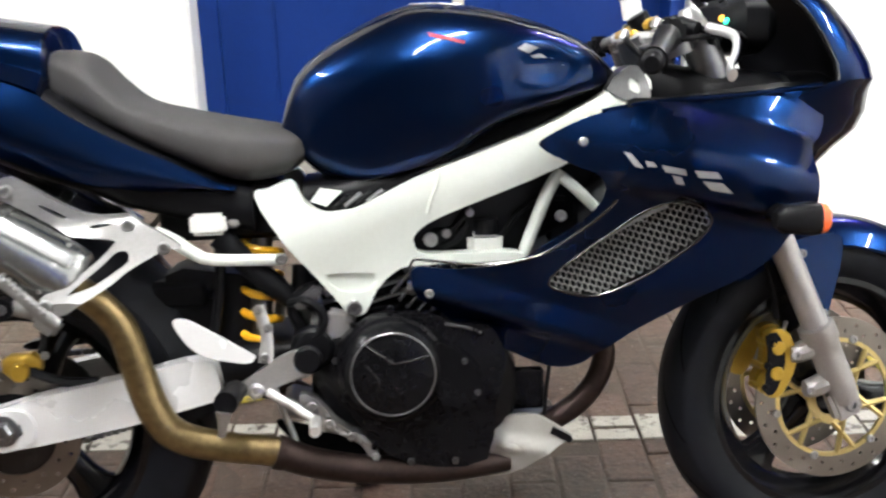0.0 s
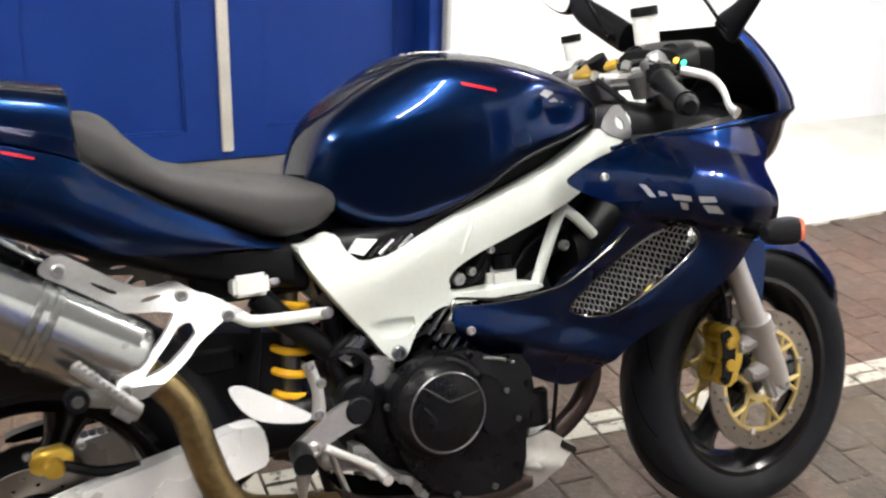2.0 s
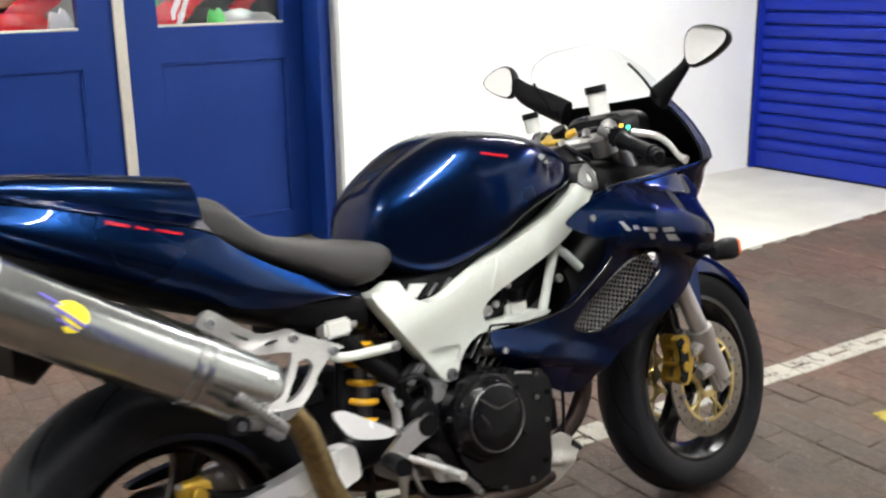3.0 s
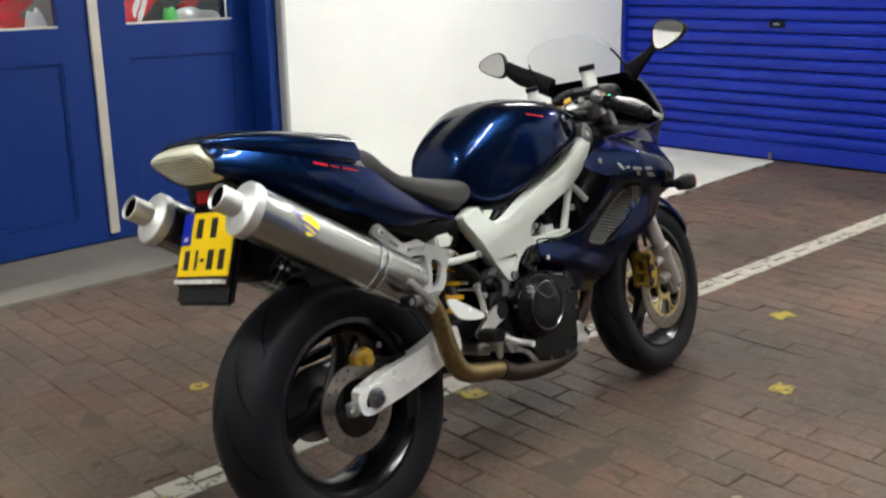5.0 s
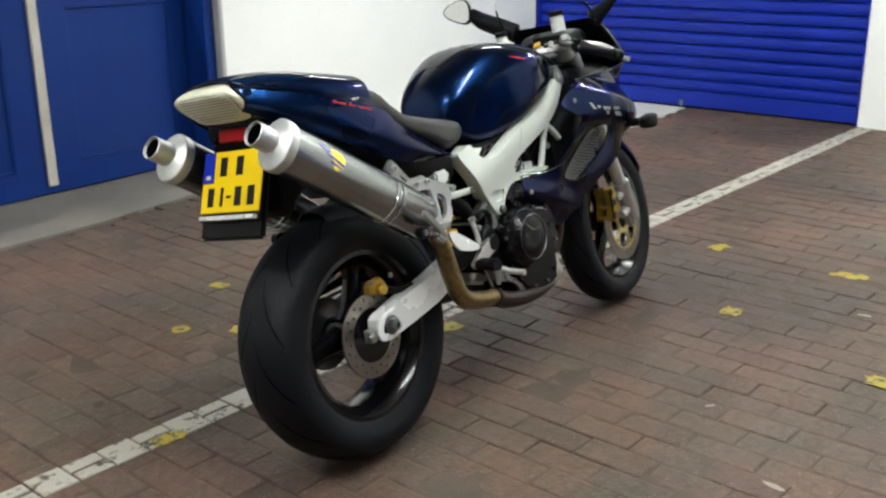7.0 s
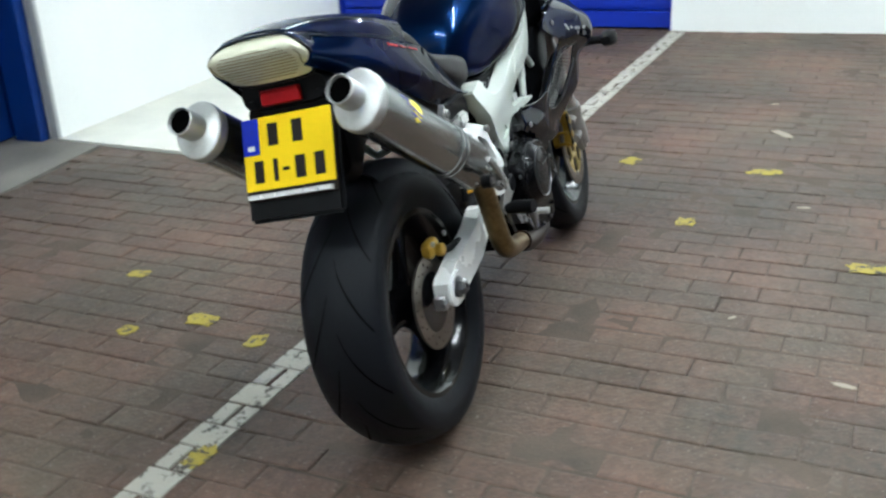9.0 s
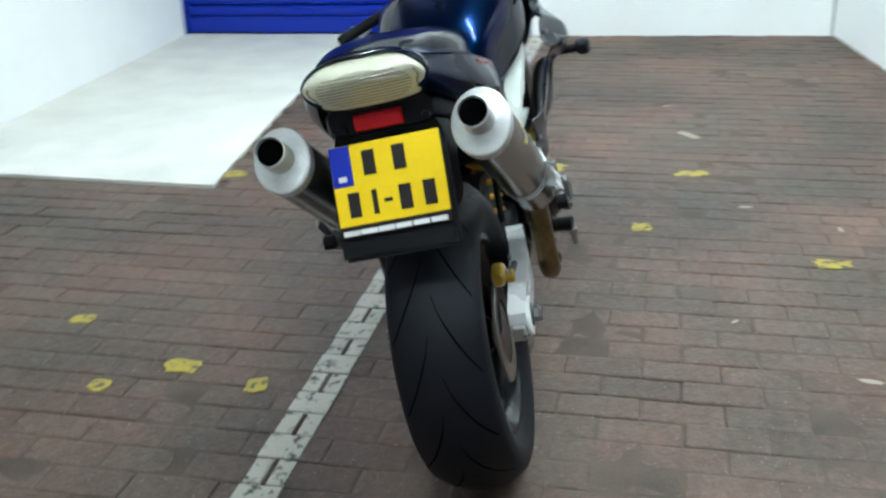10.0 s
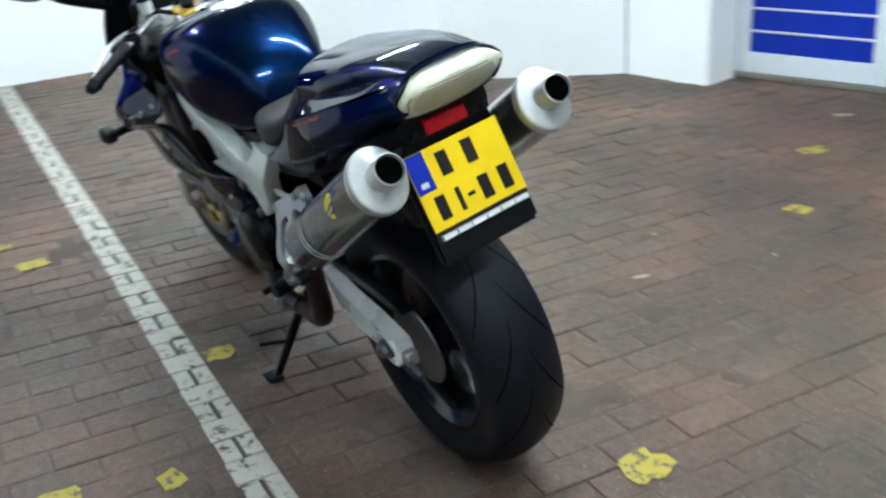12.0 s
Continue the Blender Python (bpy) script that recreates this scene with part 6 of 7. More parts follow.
# side stand on the left
stand = bpart("side_stand", tube_bm([(0.50, 0.10, 0.34), (0.53, 0.17, 0.24), (0.580, 0.254, 0.090), (0.586, 0.270, 0.068)], [0.014, 0.013, 0.011, 0.012], 12), M_black, None, "black steel side stand")
bpart("stand_foot", box_bm((0.06, 0.045, 0.010), Matrix.Translation((0.590, 0.279, 0.0695)) @ Matrix.Rotation(radians(12), 4, "X"), 0.004), M_black, stand)
bpart("stand_tang", tube_bm([(0.545, 0.205, 0.17), (0.575, 0.25, 0.175), (0.59, 0.285, 0.18)], 0.006, 8), M_black, stand)

# silver chin piece under the engine
BELLY = [(0.746, 0.234), (0.772, 0.238), (0.790, 0.252), (0.798, 0.282), (0.806, 0.312), (0.822, 0.328), (0.850, 0.329), (0.882, 0.326), (0.915, 0.304), (0.948, 0.279), (0.946, 0.270), (0.922, 0.262), (0.883, 0.244), (0.835, 0.224), (0.79, 0.222)]
belly = bpart("belly_pan", body_bm([(0.775, 0.214, 0.262, 0.085), (0.80, 0.210, 0.318, 0.095), (0.86, 0.210, 0.318, 0.095), (0.92, 0.235, 0.298, 0.06)], 5, 28), M_darkmetal, None, "silver painted belly pan")
for s in (-1, 1):
    bpart("belly_side", panel_bm(BELLY, lambda x, z, s=s: s * (0.128 - 0.35 * max(0, x - 0.86) - 0.25 * max(0, 0.245 - z) + 0.010 * math.exp(-((z - 0.285 + 0.35 * (x - 0.82)) / 0.014) ** 2)), 0.012, res=0.011, steps=2, edge=0.003), M_chin, belly, "silver painted side of the belly pan")
    bpart("belly_lip", panel_bm([(0.914, 0.300), (0.948, 0.276), (0.951, 0.268), (0.944, 0.264), (0.908, 0.288)], lambda x, z, s=s: s * (0.131 - 0.35 * max(0, x - 0.86)), 0.010, res=0.02, steps=1, edge=0.002), M_black, belly, "dark front lip of the belly pan")
    bpart("belly_swage", tube_bm([(0.806, s * 0.127, 0.283), (0.822, s * 0.128, 0.279), (0.846, s * 0.129, 0.271), (0.862, s * 0.126, 0.265)], [0.006, 0.011, 0.010, 0.004], 10), M_chin, belly)

# side fairings
FAIR = [(0.876, 0.806), (0.893, 0.824), (0.966, 0.853), (1.071, 0.868), (1.176, 0.872), (1.263, 0.879), (1.330, 0.884), (1.356, 0.850), (1.345, 0.806), (1.318, 0.787), (1.316, 0.734), (1.306, 0.690), (1.273, 0.637), (1.221, 0.601), (1.14, 0.566), (1.05, 0.518), (0.992, 0.486),
        (0.951, 0.452), (0.901, 0.448), (0.824, 0.482), (0.779, 0.503), (0.708, 0.560), (0.680, 0.582), (0.670, 0.612), (0.684, 0.627), (0.736, 0.622), (0.832, 0.628), (0.879, 0.654), (0.95, 0.694), (0.978, 0.730), (0.966, 0.760), (0.923, 0.779)]
GRILLE_SHAPE = [(0.893, 0.602), (0.97, 0.654), (1.054, 0.704), (1.112, 0.714), (1.150, 0.688), (1.130, 0.655), (1.051, 0.604), (0.972, 0.572), (0.912, 0.580)]

# the outlines sit a little lower than drawn
DROP = 0.009


def tuck(z):
    """How far the fairing draws in towards its lower edge."""
    return 0.17 * (max(0, 0.80 - z) ** 2 / 0.16 if z > 0.72 else 0.76 - z)


def drawn_in(pts):
    return [(x + (x - 0.7) * tuck(z) / 1.4, z - DROP - 0.48 * tuck(z)) for x, z in pts]


FAIR, GRILLE = drawn_in(FAIR), drawn_in(GRILLE_SHAPE)


def fair_y(x, z):
    z += DROP
    y = 0.214 + 0.05 * (x - 0.7)
    # the shoulder: a sharp upper ridge, a full face, and a hard tuck beneath it
    ridge, crease = 0.816 - 0.32 * (x - 1.09), 0.758 - 0.24 * (x - 1.0)
    full = 0.010 + 0.036 * min(1, max(0, (x - 0.90) / 0.20)) ** 1.3
    y += full * (max(0, 1 - (z - ridge) / 0.062) if z > ridge else (1.0 + 0.12 * math.sin(math.pi * (ridge - z) / max(0.02, ridge - crease)) if z > crease else math.exp(-((crease - z) / 0.024) ** 2)))
    y -= 0.10 * max(0, 0.86 - x) + 1.7 * max(0, x - 1.17) ** 2 + tuck(z)
    y -= 0.30 * max(0, 0.56 - z) + 2.1 * max(0, z - 0.765) ** 2
    y += 0.018 * max(0, 1 - abs(z - 0.516 + (x - 0.853) * 0.365) / (0.050 if z > 0.516 - (x - 0.853) * 0.365 else 0.026)) * (1 if x < 1.02 else math.exp(-((x - 1.02) / 0.05) ** 2))
    # hollow round the intake
    y -= 0.022 * math.exp(-((x - 1.02) / 0.12) ** 2 - ((z - 0.642 - (x - 1.02) * 0.55) / 0.055) ** 2)
    return y


def grille_bm(side):
    """Hexagonal expanded metal, clipped to the intake's outline."""
    loop = [(q.x, q.y) for q in spline([(x, z, 0) for x, z in GRILLE], 3, True)]
    d, nrm = Vector((math.cos(0.47), math.sin(0.47))), Vector((-math.sin(0.47), math.cos(0.47)))
    wide, high = 0.0150, 0.0072
    bm = bmesh.new()
    for k in range(-16, 17):
        run = []
        for i in range(-44, 45):
            # flats and slants in turn; neighbouring rows meet along the flats
            up = 1 if (i // 2 + k) % 2 else -1
            p = Vector((1.02, 0.645)) + d * ((i // 2 + (0.22 if i % 2 == 0 else 0.78)) * wide / 2) + nrm * (k * high + up * high * 0.42)
            if inside((p.x, p.y), loop):
                run.append(Vector((p.x, side * (fair_y(p.x, p.y) - 0.010), p.y)))
                continue
            if len(run) > 1:
                tube_bm(run, 0.00135, 4, bm, smooth_steps=1)
            run = []
        if len(run) > 1:
            tube_bm(run, 0.00135, 4, bm, smooth_steps=1)
    return bm


def fairing_side(side):
    f = bpart("side_fairing", panel_bm(FAIR, lambda x, z: side * fair_y(x, z), 0.004, [GRILLE], res=0.009, steps=4, edge=0.0), M_blue, None, "dark blue metallic side fairing with a mesh intake")
    tagged(bpart("intake_mesh", grille_bm(side), M_mesh, f, "silver expanded metal mesh"), kind="stuff")
    bpart("intake_back", panel_bm(GRILLE, lambda x, z: side * (fair_y(x, z) - 0.030), 0.004, res=0.03), M_black, f)
    loop = [Vector((q.x, side * (fair_y(q.x, q.y) + 0.0005), q.y)) for q in spline([(x, z, 0) for x, z in GRILLE], 3, True)]
    bpart("intake_rim", tube_bm([*loop[9:], *loop[:10]], 0.0026, 6, smooth_steps=1), M_gloss, f)
    lip = [(0.668, 0.603), (0.676, 0.618), (0.694, 0.618), (0.785, 0.607), (0.860, 0.616), (0.907, 0.635), (0.974, 0.681), (1.000, 0.709)]
    bpart("fairing_edge", tube_bm([Vector((x, side * (fair_y(x, z) + 0.0005), z)) for x, z in lip], 0.0028, 6, smooth_steps=3), M_gloss, f)
    lip = [(0.892, 0.592), (0.94, 0.620), (1.00, 0.655), (1.054, 0.684), (1.083, 0.698)]
    bpart("intake_lip", tube_bm([Vector((x, side * (fair_y(x, z) - 0.006), z - 0.004)) for x, z in lip], 0.0034, 6, smooth_steps=3), M_decal, f, "bright folded edge of the mesh")
    for x, z in ((0.942, 0.812), (0.699, 0.572)):
        bpart("fairing_bolt", bolt_bm((x, side * (fair_y(x, z - DROP) - 0.001), z - DROP), 0.0078, 0.005, side=side), M_steel, f)
    place = lambda x, z: Vector((x, side * (fair_y(x, z - DROP) + 0.0012), z - DROP))
    for q in ([(1.000, 0.796), (1.012, 0.793), (1.030, 0.770), (1.018, 0.772)], [(1.032, 0.781), (1.044, 0.779), (1.050, 0.771), (1.036, 0.772)], [(1.056, 0.774), (1.090, 0.767), (1.094, 0.757), (1.062, 0.763)], [(1.072, 0.758), (1.086, 0.755), (1.092, 0.742), (1.080, 0.744)], [(1.104, 0.765), (1.140, 0.761), (1.148, 0.750), (1.112, 0.753)], [(1.118, 0.748), (1.150, 0.743), (1.168, 0.726), (1.134, 0.732)]):
        bpart("fairing_decal", decal_bm(q, place), M_decal, f, "slanted silver decal shapes")
    sig = bpart("turn_signal", to_side(body_bm([(-0.034, -0.012, 0.012, 0.012), (-0.022, -0.020, 0.022, 0.020), (0.02, -0.025, 0.026, 0.024), (0.032, -0.024, 0.025, 0.023)], 3, 20), -1), M_black, None, "front turn signal with an orange lens")
    sig.matrix_basis = pose(1.250, side * 0.322, 0.680, 0, 0, 0)
    lens = bpart("signal_lens", body_bm([(0.032, -0.024, 0.025, 0.023), (0.042, -0.022, 0.023, 0.021), (0.050, -0.014, 0.015, 0.013), (0.052, -0.004, 0.005, 0.004)], 3, 20), M_orange, sig, "orange lens")
    stalk = bpart("signal_stalk", tube_bm([(-0.01, -side * 0.095, 0.008), (-0.008, -side * 0.015, 0.002)], [0.016, 0.013], 12), M_black, sig)
    return f


both_sides(fairing_side)

# nose cowl, its dark inner face, and the screen
NOSE_Z = [0.700, 0.735, 0.77, 0.80, 0.83, 0.86, 0.885, 0.91, 0.94, 0.97, 1.00, 1.03, 1.055]
NOSE_F = [(0.700, 1.335), (0.735, 1.372), (0.77, 1.410), (0.80, 1.448), (0.83, 1.462), (0.86, 1.462), (0.91, 1.448), (0.97, 1.412), (1.03, 1.362), (1.055, 1.338)]
NOSE_R = [(0.700, 1.22), (0.83, 1.25), (0.868, 1.29), (0.884, 1.338), (0.92, 1.330), (0.97, 1.306), (1.02, 1.266), (1.055, 1.215)]
NOSE_W = [(0.700, 0.130), (0.735, 0.150), (0.80, 0.180), (0.86, 0.192), (0.884, 0.202), (0.91, 0.202), (0.97, 0.192), (1.03, 0.180), (1.055, 0.174)]


def shell_bm(zs, front, rear, wide, inset, power=0.85, n=28):
    bm = bmesh.new()
    rows = []
    for z in zs:
        f, r, w = curve_at(front, z) - inset, curve_at(rear, z), curve_at(wide, z) - inset
        rows.append([Vector((r + (f - r) * max(0, math.cos(a)) ** power, w * math.copysign(abs(math.sin(a)) ** 0.9, math.sin(a)), z)) for a in [-math.pi / 2 + math.pi * k / n for k in range(n + 1)]])
    bridge(bm, rows, closed=False)
    bm.transform(AHEAD)
    return bm


bpart("nose_cowl", shell_bm(NOSE_Z, NOSE_F, NOSE_R, NOSE_W, 0.0), M_blue, None, "dark blue metallic nose cowl")
bpart("nose_lining", shell_bm(NOSE_Z, NOSE_F, NOSE_R, NOSE_W, 0.005), M_black, None, "black inner face of the nose cowl")
for s in (-1, 1):
    rim = [AHEAD @ Vector((curve_at(NOSE_R, z), s * (curve_at(NOSE_W, z) - 0.002), z)) for z in (0.884, 0.91, 0.94, 0.97, 1.0, 1.03, 1.055)]
    bpart("cowl_rim", tube_bm(rim, 0.004, 6, smooth_steps=2), M_gloss)
    bpart("inner_shelf", panel_bm([(1.02, 0.862), (1.10, 0.866), (1.34, 0.882), (1.34, 0.80), (1.20, 0.78), (1.05, 0.80)], lambda x, z, s=s: s * (fair_y(x, z) - 0.012), 0.004, res=0.04), M_black)
    bpart("fairing_lip", tube_bm([(0.98, s * 0.207, 0.847), (1.07, s * 0.211, 0.860), (1.18, s * 0.215, 0.865), (1.27, s * 0.205, 0.871), (1.338, s * 0.206, 0.878)], 0.0045, 8), M_blue)
SCR_Z = [1.045 + 0.15 * k / 12 for k in range(13)]
SCR_F = [(1.045, 1.352), (1.10, 1.295), (1.15, 1.230), (1.18, 1.185), (1.195, 1.160)]
SCR_R = [(1.045, 1.225), (1.10, 1.185), (1.15, 1.145), (1.18, 1.135), (1.195, 1.145)]
SCR_W = [(1.045, 0.182), (1.10, 0.176), (1.15, 0.156), (1.18, 0.118), (1.195, 0.075)]
screen = bpart("windscreen", shell_bm(SCR_Z, SCR_F, SCR_R, SCR_W, 0.0, n=24), M_screen, None, "clear plastic windscreen")
screen.visible_shadow = False
edge_pts = [AHEAD @ Vector((curve_at(SCR_R, z), s * curve_at(SCR_W, z), z)) for s, zs in ((-1, SCR_Z), (1, SCR_Z[::-1])) for z in zs]
bpart("screen_edge", tube_bm(edge_pts, 0.0012, 6, smooth_steps=1), M_greydoor, screen)
for part_pts in (edge_pts[:8], edge_pts[-8:]):
    bpart("screen_seal", tube_bm(part_pts, 0.0035, 6, smooth_steps=1), M_gloss, screen, "dark lower edge of the screen")


# mirrors
def mirror(side):
    c = Vector((1.255, 0.376, 1.158)) if side > 0 else Vector((1.262, -0.326, 1.146))
    shape = []
    for k in range(28):
        a = 2 * math.pi * k / 28
        y = 0.056 * math.cos(a) + 0.009 * math.cos(2 * a)
        z = 0.045 * math.sin(a) * (1 - 0.20 * math.cos(a)) + 0.008 * math.cos(a)
        shape.append((y, z))
    turn = Matrix.Translation(c) @ Matrix.Rotation(radians(12), 4, "Z") @ Matrix.Rotation(radians(10), 4, "Y")
    mk = lambda f, x: [turn @ Vector((x, side * y * f, z * f)) for y, z in shape]
    bm = bmesh.new()
    bridge(bm, [mk(0.97, -0.004), mk(1.0, 0.0), mk(1.0, 0.010), mk(0.86, 0.030), mk(0.5, 0.042), mk(0.1, 0.045)])
    body = bpart("mirror", bm, M_black, None, "black rear-view mirror on a stalk")
    bm = bmesh.new()
    bridge(bm, [mk(0.90, -0.0062), mk(0.90, -0.0045)])
    bpart("mirror_glass", bm, M_mirror, body, "mirror glass")
    bpart("mirror_stalk", tube_bm([Vector((1.283, side * 0.160, 1.045)), Vector((1.283, side * 0.160, 1.045)).lerp(c, 0.25), Vector((1.283, side * 0.160, 1.045)).lerp(c, 0.6), c + Vector((0.012, -side * 0.045, -0.012))], [0.034, 0.034, 0.031, 0.022] if side > 0 else [0.034, 0.024, 0.014, 0.013], 12, oval=0.6), M_black, body)
    return body


both_sides(mirror)

# yokes, bars and controls
bpart("top_yoke", box_bm((0.075, 0.265, 0.024), Matrix.Translation((1.092, 0, 0.962)) @ Matrix.Rotation(-RAKE, 4, "Y"), 0.010, segments=2), M_cast, None, "cast silver top yoke", turned=True)
bpart("bottom_yoke", box_bm((0.085, 0.27, 0.035), Matrix.Translation((1.185, 0, 0.775)) @ Matrix.Rotation(-RAKE, 4, "Y"), 0.010), M_cast, turned=True)
bpart("ignition_lock", tube_bm([HEAD_AT + Vector((-0.015, 0, 0.03)), HEAD_AT + Vector((-0.03, 0, 0.055))], 0.02, 16), M_black, turned=True)
bpart("yoke_bracket", box_bm((0.055, 0.060, 0.016), Matrix.Translation((1.068, 0.020, 0.980)) @ Matrix.Rotation(radians(14), 4, "Z") @ Matrix.Rotation(-RAKE, 4, "Y"), 0.005), M_gold, None, "gold anodised damper bracket", turned=True)
bpart("bracket_arm", tube_bm([(1.070, -0.004, 0.984), (1.092, -0.034, 0.992)], 0.010, 8), M_gold, turned=True)
damper = bpart("steering_damper", tube_bm([(1.045, 0.055, 0.968), (1.080, -0.070, 0.962)], 0.011, 14), M_alu, None, "silver steering damper rod", turned=True)
bpart("damper_end", tube_bm([(1.078, -0.064, 0.962), (1.086, -0.092, 0.961)], 0.015, 12), M_cast, damper, turned=True)


def handlebar(side):
    root, end = Vector((1.085, side * 0.130, 0.978)), Vector((0.966, side * 0.360, 0.914))
    d = (end - root).normalized()
    bar = bpart("handlebar", tube_bm([root - d * 0.02, end], 0.0115, 12), M_darkmetal, None, "clip-on handlebar with a black grip", turned=True)
    bpart("bar_clamp", tube_bm([root + Vector((0.010, -side * 0.012, -0.048)), root + Vector((-0.004, -side * 0.012, -0.008))], 0.031, 16), M_darkmetal, bar, turned=True)
    g0 = root + d * 0.105
    bpart("grip", tube_bm([g0, g0 + d * 0.012, g0 + d * 0.02, end - d * 0.012, end - d * 0.008, end + d * 0.002], [0.021, 0.021, 0.0165, 0.0165, 0.020, 0.020], 16, smooth_steps=1), M_black, bar, "black rubber grip", turned=True)
    bpart("bar_end", tube_bm([end + d * 0.002, end + d * 0.018, end + d * 0.026], [0.017, 0.017, 0.011], 14, smooth_steps=1), M_black, bar, turned=True)
    bpart("switch_box", box_bm((0.036, 0.046, 0.040), Matrix.Translation(root + d * 0.075 + Vector((0.004, 0, 0.002))), 0.008, segments=2), M_black, bar, turned=True)
    bpart("hand_lever", tube_bm([root + d * 0.055 + Vector((0.062, 0, 0.004)), root + d * 0.10 + Vector((0.102, side * 0.01, 0.0)), root + d * 0.16 + Vector((0.112, side * 0.008, -0.010)), root + d * 0.215 + Vector((0.108, side * 0.004, -0.024)), root + d * 0.245 + Vector((0.114, side * 0.004, -0.030))], [0.009, 0.008, 0.0075, 0.007, 0.010], 10, oval=0.7), M_alu, bar, "bright hand lever", turned=True)
    bpart("lever_perch", tube_bm([root + d * 0.03 + Vector((0.012, 0, 0.004)), root + d * 0.058 + Vector((0.045, 0, 0.003))], [0.016, 0.012], 12), M_black, bar, turned=True)
    if side < 0:
        res = bpart("fluid_reservoir", tube_bm([root + Vector((0.022, 0.024, 0.045)), root + Vector((0.017, 0.024, 0.095))], 0.023, 20), M_tank_plastic, None, "brake fluid reservoir with a black lid", turned=True)
        bpart("reservoir_lid", tube_bm([root + Vector((0.017, 0.024, 0.095)), root + Vector((0.0155, 0.024, 0.112))], 0.0255, 20), M_black, res, turned=True)
    else:
        res = bpart("fluid_reservoir", tube_bm([root + Vector((0.012, -0.02, 0.03)), root + Vector((0.006, -0.02, 0.066))], 0.019, 20), M_tank_plastic, None, "clutch fluid reservoir with a black lid", turned=True)
        bpart("reservoir_lid", tube_bm([root + Vector((0.006, -0.02, 0.066)), root + Vector((0.004, -0.02, 0.080))], 0.021, 20), M_black, res, turned=True)
    bpart("control_cable", tube_bm([root + d * 0.07 + Vector((0.02, 0, -0.01)), root + Vector((0.10, side * 0.03, -0.02)), root + Vector((0.12, -side * 0.03, -0.06)), root + Vector((0.07, -side * 0.07, -0.10))], 0.005, 8), M_black, bar, turned=True)
    return bar


both_sides(handlebar)
clock = bpart("instrument_panel", body_bm([(1.215, 0.945, 1.015, 0.10), (1.245, 0.935, 1.030, 0.125), (1.285, 0.930, 1.030, 0.12), (1.31, 0.95, 1.01, 0.09)], 3.5, 24), M_black, None, "black instrument panel")
for y, r in ((-0.055, 0.040), (0.045, 0.042)):
    m = Matrix.Translation((1.226, y, 0.985)) @ Matrix.Rotation(radians(-68), 4, "Y")
    dial = bpart("gauge", lathe_bm([(r, -0.01), (r, 0.012), (r - 0.004, 0.014), (r - 0.005, 0.008), (0, 0.008)], m, 28), M_chrome if y > 0 else M_black, clock, "round gauge")
    bpart("gauge_face", lathe_bm([(r - 0.006, 0.0085), (0, 0.0095)], m, 28), M_white if y > 0 else M_ink, dial)
for k, mt in enumerate((M_green, M_amber)):
    bpart("indicator_lamp", lathe_bm([(0.006, 0), (0.005, 0.004), (0, 0.005)], Matrix.Translation((1.213, -0.118 + 0.022 * k, 0.985 + 0.006 * k)) @ Matrix.Rotation(radians(-70), 4, "Y"), 12), mt, clock)
for k, pts in enumerate(([(1.10, -0.06, 0.985), (1.15, -0.10, 0.99), (1.19, -0.13, 0.95), (1.18, -0.12, 0.88)], [(1.12, -0.13, 0.99), (1.17, -0.15, 0.965), (1.19, -0.10, 0.92)],
                         [(1.09, 0.05, 0.985), (1.14, 0.09, 0.995), (1.19, 0.11, 0.95), (1.18, 0.10, 0.88)], [(1.07, -0.02, 0.97), (1.06, -0.07, 0.955), (1.09, -0.10, 0.92)])):
    bpart("control_hose", tube_bm(pts, 0.006 if k % 2 else 0.0075, 8), M_black)
for p, r in (((1.105, -0.085, 0.988), 0.010), ((1.125, -0.055, 0.975), 0.008), ((1.10, 0.085, 0.985), 0.010), ((1.145, -0.115, 0.972), 0.009), ((1.06, -0.045, 0.972), 0.008)):
    bpart("union_bolt", lathe_bm([(r, -0.010), (r, 0.004), (r * 0.7, 0.008), (0, 0.008)], Matrix.Translation(p) @ Matrix.Rotation(radians(20), 4, "Y"), 8), M_steel)
bpart("wiring_loom", body_bm([(1.085, 0.86, 0.925, 0.075), (1.115, 0.79, 0.925, 0.10), (1.16, 0.77, 0.915, 0.15), (1.24, 0.78, 0.91, 0.16), (1.30, 0.80, 0.90, 0.15)], 4, 20), M_black)
bpart("headlight", body_bm([(1.33, 0.79, 0.90, 0.12), (1.40, 0.79, 0.90, 0.12), (1.44, 0.81, 0.88, 0.10)], 3, 20), M_black)
bpart("radiator_shroud", body_bm([(0.96, 0.50, 0.70, 0.12), (1.02, 0.48, 0.76, 0.145), (1.16, 0.58, 0.80, 0.135), (1.24, 0.66, 0.82, 0.12)], 4, 24), M_black)


# ---- paving ----
def daub_bm(w, h, seed):
    """An uneven brushed paint mark, flat on the bricks."""
    rnd = random.Random(seed)
    bm = bmesh.new()
    ring = []
    for k in range(16):
        a = 2 * math.pi * k / 16
        r = 1 + rnd.uniform(-0.22, 0.18)
        ring.append((w / 2 * r * math.copysign(abs(math.cos(a)) ** 0.6, math.cos(a)), h / 2 * r * math.copysign(abs(math.sin(a)) ** 0.6, math.sin(a))))
    lo, hi = [bm.verts.new((x, y, 0.0)) for x, y in ring], [bm.verts.new((x * 0.96, y * 0.96, 0.0016)) for x, y in ring]
    for i in range(16):
        bm.faces.new((lo[i], lo[(i + 1) % 16], hi[(i + 1) % 16], hi[i]))
    bm.faces.new(hi)
    return bm


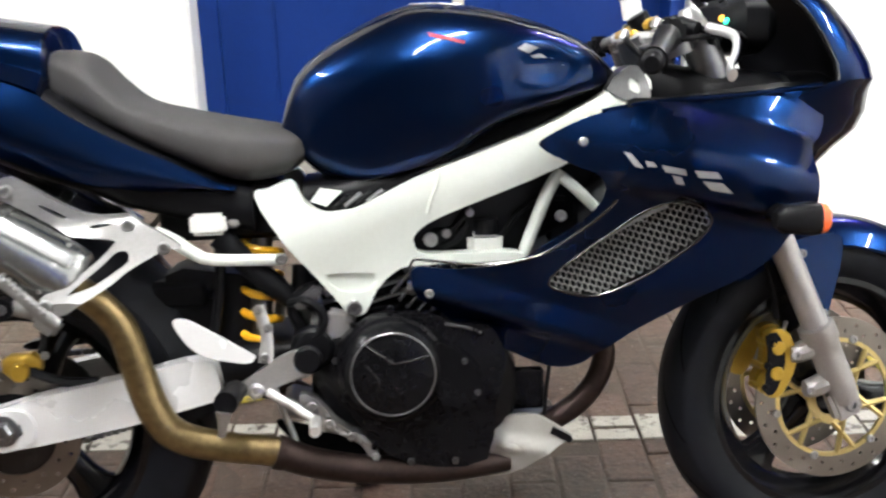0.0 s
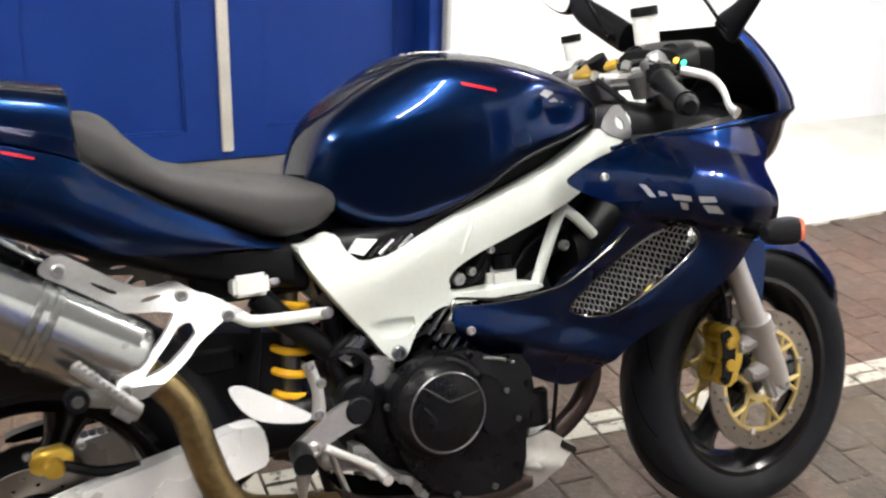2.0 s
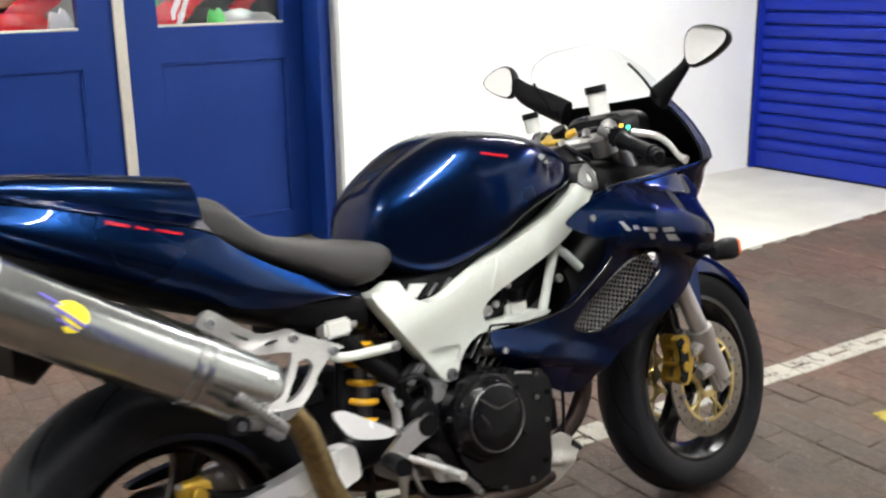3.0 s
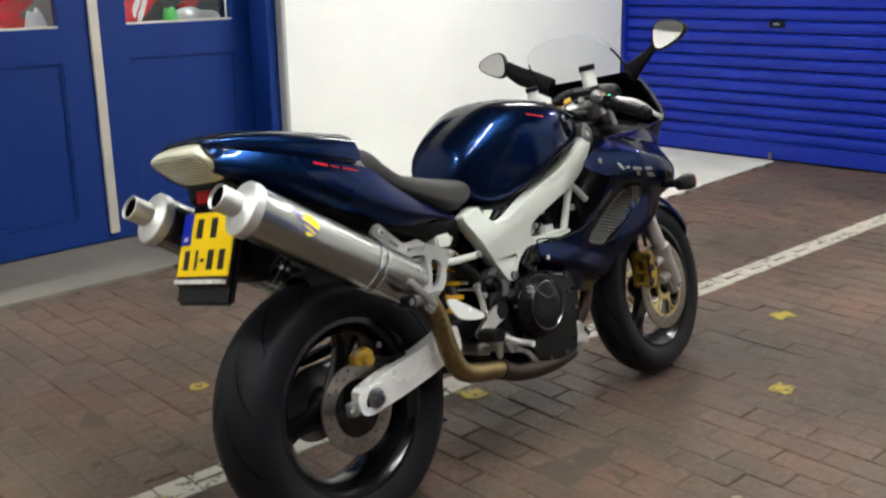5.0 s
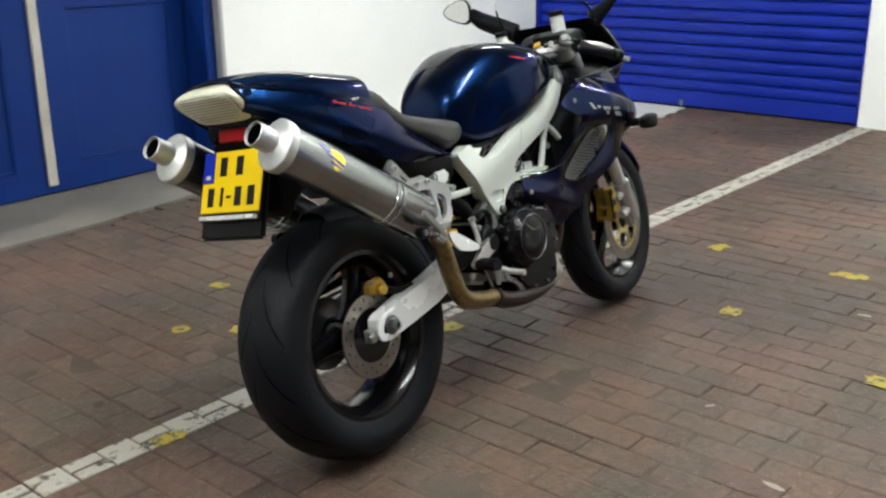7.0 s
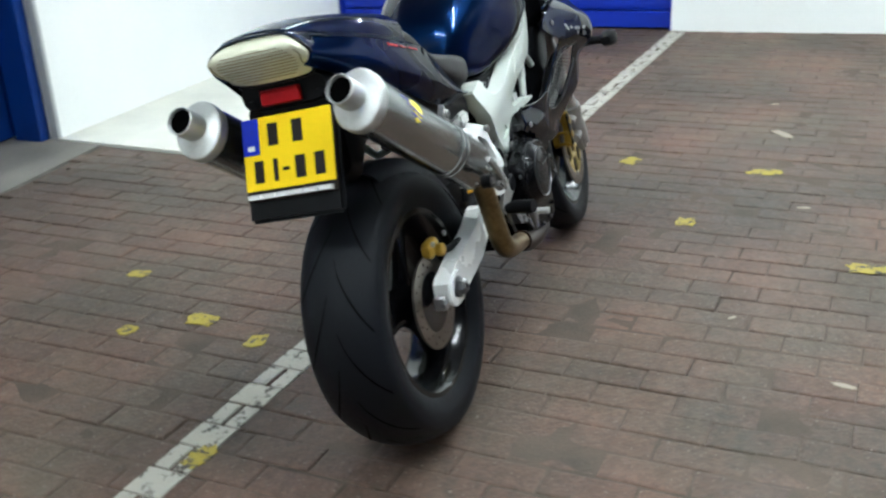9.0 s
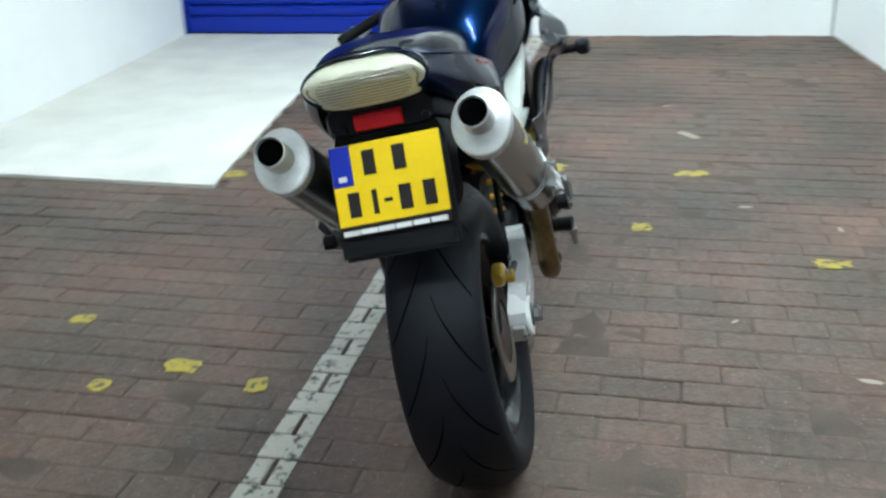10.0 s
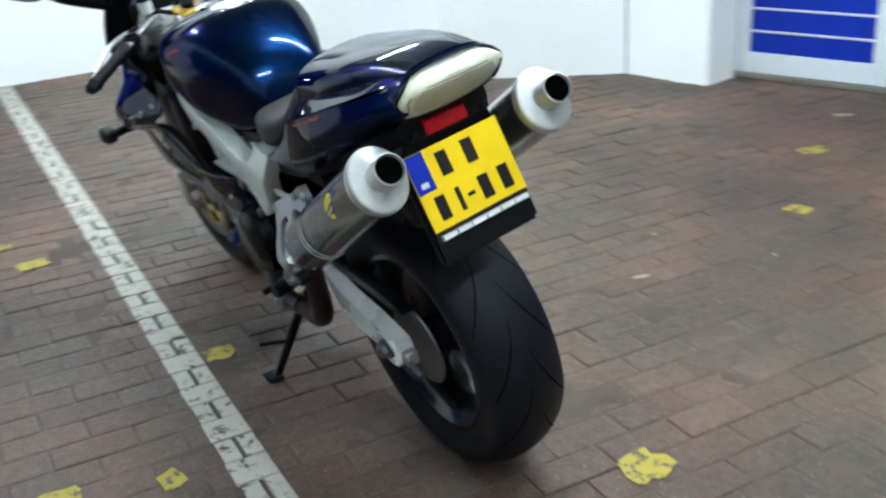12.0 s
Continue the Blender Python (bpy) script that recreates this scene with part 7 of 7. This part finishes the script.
DAUBS = [(1.765, 2.02, .10, .08), (1.085, 1.64, .09, .075), (1.746, 1.443, .07, .15), (-0.183, 2.888, .08, .11), (-0.252, 2.637, .08, .07), (-0.321, 3.065, .06, .06), (1.50, 3.42, .09, .10), (1.424, 3.204, .06, .10),
         (0.82, 1.003, .08, .13), (0.31, 2.35, .09, .09), (-0.82, 1.678, .12, .12), (0.64, -0.425, .10, .14), (0.16, 0.17, .09, .10), (1.66, 2.84, .08, .14), (1.40, 2.73, .09, .12), (-0.82, 2.42, .10, .06), (0.05, 3.33, .06, .08)]
for k, (x, y, w, h) in enumerate(DAUBS):
    ob = part("paint_mark", daub_bm(w, h, k), M_daub, None, "", False)
    ob.location = (x, y, 0.0022)
    ob.rotation_euler = (0, 0, radians((k * 37) % 25 - 12))
    tagged(ob, "small yellow paint mark on the brick paving", "paint mark", "yellow paint marks")

# scraps of litter
M_scrap = material("pale_scrap", (0.36, 0.31, 0.25), rough=0.8)
for k, (x, y, w) in enumerate(((1.15, 0.93, .05), (2.35, 1.45, .14), (0.02, 1.02, .06), (2.9, 1.55, .05), (-0.25, -0.1, .07), (0.05, -0.52, .09), (0.95, -0.95, .10), (1.35, 1.25, .05), (0.33, 1.35, .03), (-0.1, 0.55, .025), (0.28, 0.75, .02))):
    ob = part("litter_scrap", daub_bm(w, w * 0.35, 50 + k), M_scrap, None, "", False)
    ob.location = (x, y, 0.0022)
    ob.rotation_euler = (0, 0, radians(40 * k))
    tagged(ob, "small pale scrap of litter on the paving", "litter", "litter scraps")

# clay pavers in courses across the yard; the nearest are parts of their own
BW, BL, GAP, X0, Y0 = 0.105, 0.21, 0.0038, -4.20, -3.32
LINE_LO, LINE_HI = 2.405, 2.512


def paver_mesh(w, l, mat, top=0.0, cham=0.005):
    bm = bmesh.new()
    a, b = w / 2, l / 2
    lo = [bm.verts.new((sx * a, sy * b, -0.03)) for sx, sy in ((-1, -1), (1, -1), (1, 1), (-1, 1))]
    mid = [bm.verts.new((sx * a, sy * b, top - cham)) for sx, sy in ((-1, -1), (1, -1), (1, 1), (-1, 1))]
    arris = [bm.verts.new((sx * (a - cham * 0.35), sy * (b - cham * 0.35), top - cham * 0.32)) for sx, sy in ((-1, -1), (1, -1), (1, 1), (-1, 1))]
    hi = [bm.verts.new((sx * (a - cham * 1.5), sy * (b - cham * 1.5), top)) for sx, sy in ((-1, -1), (1, -1), (1, 1), (-1, 1))]
    for p, q in ((lo, mid), (mid, arris), (arris, hi)):
        for i in range(4):
            bm.faces.new((p[i], p[(i + 1) % 4], q[(i + 1) % 4], q[i]))
    bm.faces.new(hi)
    return finish("brick", bm, mat, False)


def in_paved(x, y):
    """True where clay pavers lie: not under the slab or the concrete strip."""
    if y > 4.42 + 0.12 * max(0, min(1, x)) + 0.02 * x:
        return False
    return not (x > 1.30 and y > 3.452 + 0.105 * (x - 1.335))


# sand in the joints, washed out in places and full in others
bm = bmesh.new()
rnd = random.Random(11)
NX, NY, CELL = 172, 146, 0.055
grid = []
for i in range(NX):
    row = []
    for j in range(NY):
        p = Vector((-4.3 + i * CELL, -3.4 + j * CELL, 0))
        h = 0.5 + 0.5 * noise.noise(p * 3.1) + 0.35 * noise.noise(p * 11.0)
        row.append(bm.verts.new((p.x, p.y, -0.0074 + 0.0058 * min(1, max(0, (h - 0.22) / 0.48)))))
    grid.append(row)
for i in range(NX - 1):
    for j in range(NY - 1):
        if in_paved(*grid[i + 1][j + 1].co.xy):
            bm.faces.new((grid[i][j], grid[i + 1][j], grid[i + 1][j + 1], grid[i][j + 1]))
sand = part("joint_sand", bm, M_joint, floor, "", True)
tagged(sand, "brown sand in the joints of the paving", kind="stuff")

single = paver_mesh(BW - GAP, BL - GAP, M_brick)
rest, rest_f, line_pieces = [], [], []
made = 0
rnd = random.Random(7)
ix = 0
x = X0
while x < 5.1:
    y = Y0 + (BL / 2 if ix % 2 else 0)
    while y < 4.9:
        if in_paved(x, y):
            dz, rx, ry, rz = rnd.uniform(-0.0030, 0.0016), rnd.uniform(-0.011, 0.011), rnd.uniform(-0.020, 0.020), rnd.uniform(-0.018, 0.018)
            m = Matrix.Translation((x + rnd.uniform(-0.0016, 0.0016), y + rnd.uniform(-0.002, 0.002), dz)) @ Euler((rx, ry, rz)).to_matrix().to_4x4()
            if -1.15 < x < 0.35 and 1.25 < y < 3.2 and made < 300:
                ob = new("brick", single)
                ob.matrix_world = m
                ob.parent = floor
                made += 1
            else:
                s = len(rest)
                rest += [m @ v.co for v in single.vertices]
                rest_f += [[s + i for i in p.vertices] for p in single.polygons]
            lo, hi = max(LINE_LO, y - BL / 2 + GAP), min(LINE_HI, y + BL / 2 - GAP)
            if hi - lo > 0.01:
                line_pieces.append((x, (lo + hi) / 2, hi - lo, dz))
        y += BL
    x += BW
    ix += 1
me = bpy.data.meshes.new("paving")
me.from_pydata([tuple(v) for v in rest], [], rest_f)
me.materials.append(M_brick)
paving = new("paving", me)
paving.parent = floor
tagged(paving, "brown clay brick paving", kind="stuff")

marking = empty("floor_marking", Matrix(), "worn white line painted on the brick paving", "road marking", "", "structure")
meshes = {}
for x, y, l, dz in line_pieces:
    key = round(l, 2)
    if key not in meshes:
        meshes[key] = paver_mesh(BW - GAP - 0.004, l - 0.002, M_line, top=0.0012, cham=0.002)
    ob = new("painted_brick", meshes[key])
    ob.matrix_world = pose(x, y, max(dz, -0.0005) + 0.0022)
    ob.parent = marking
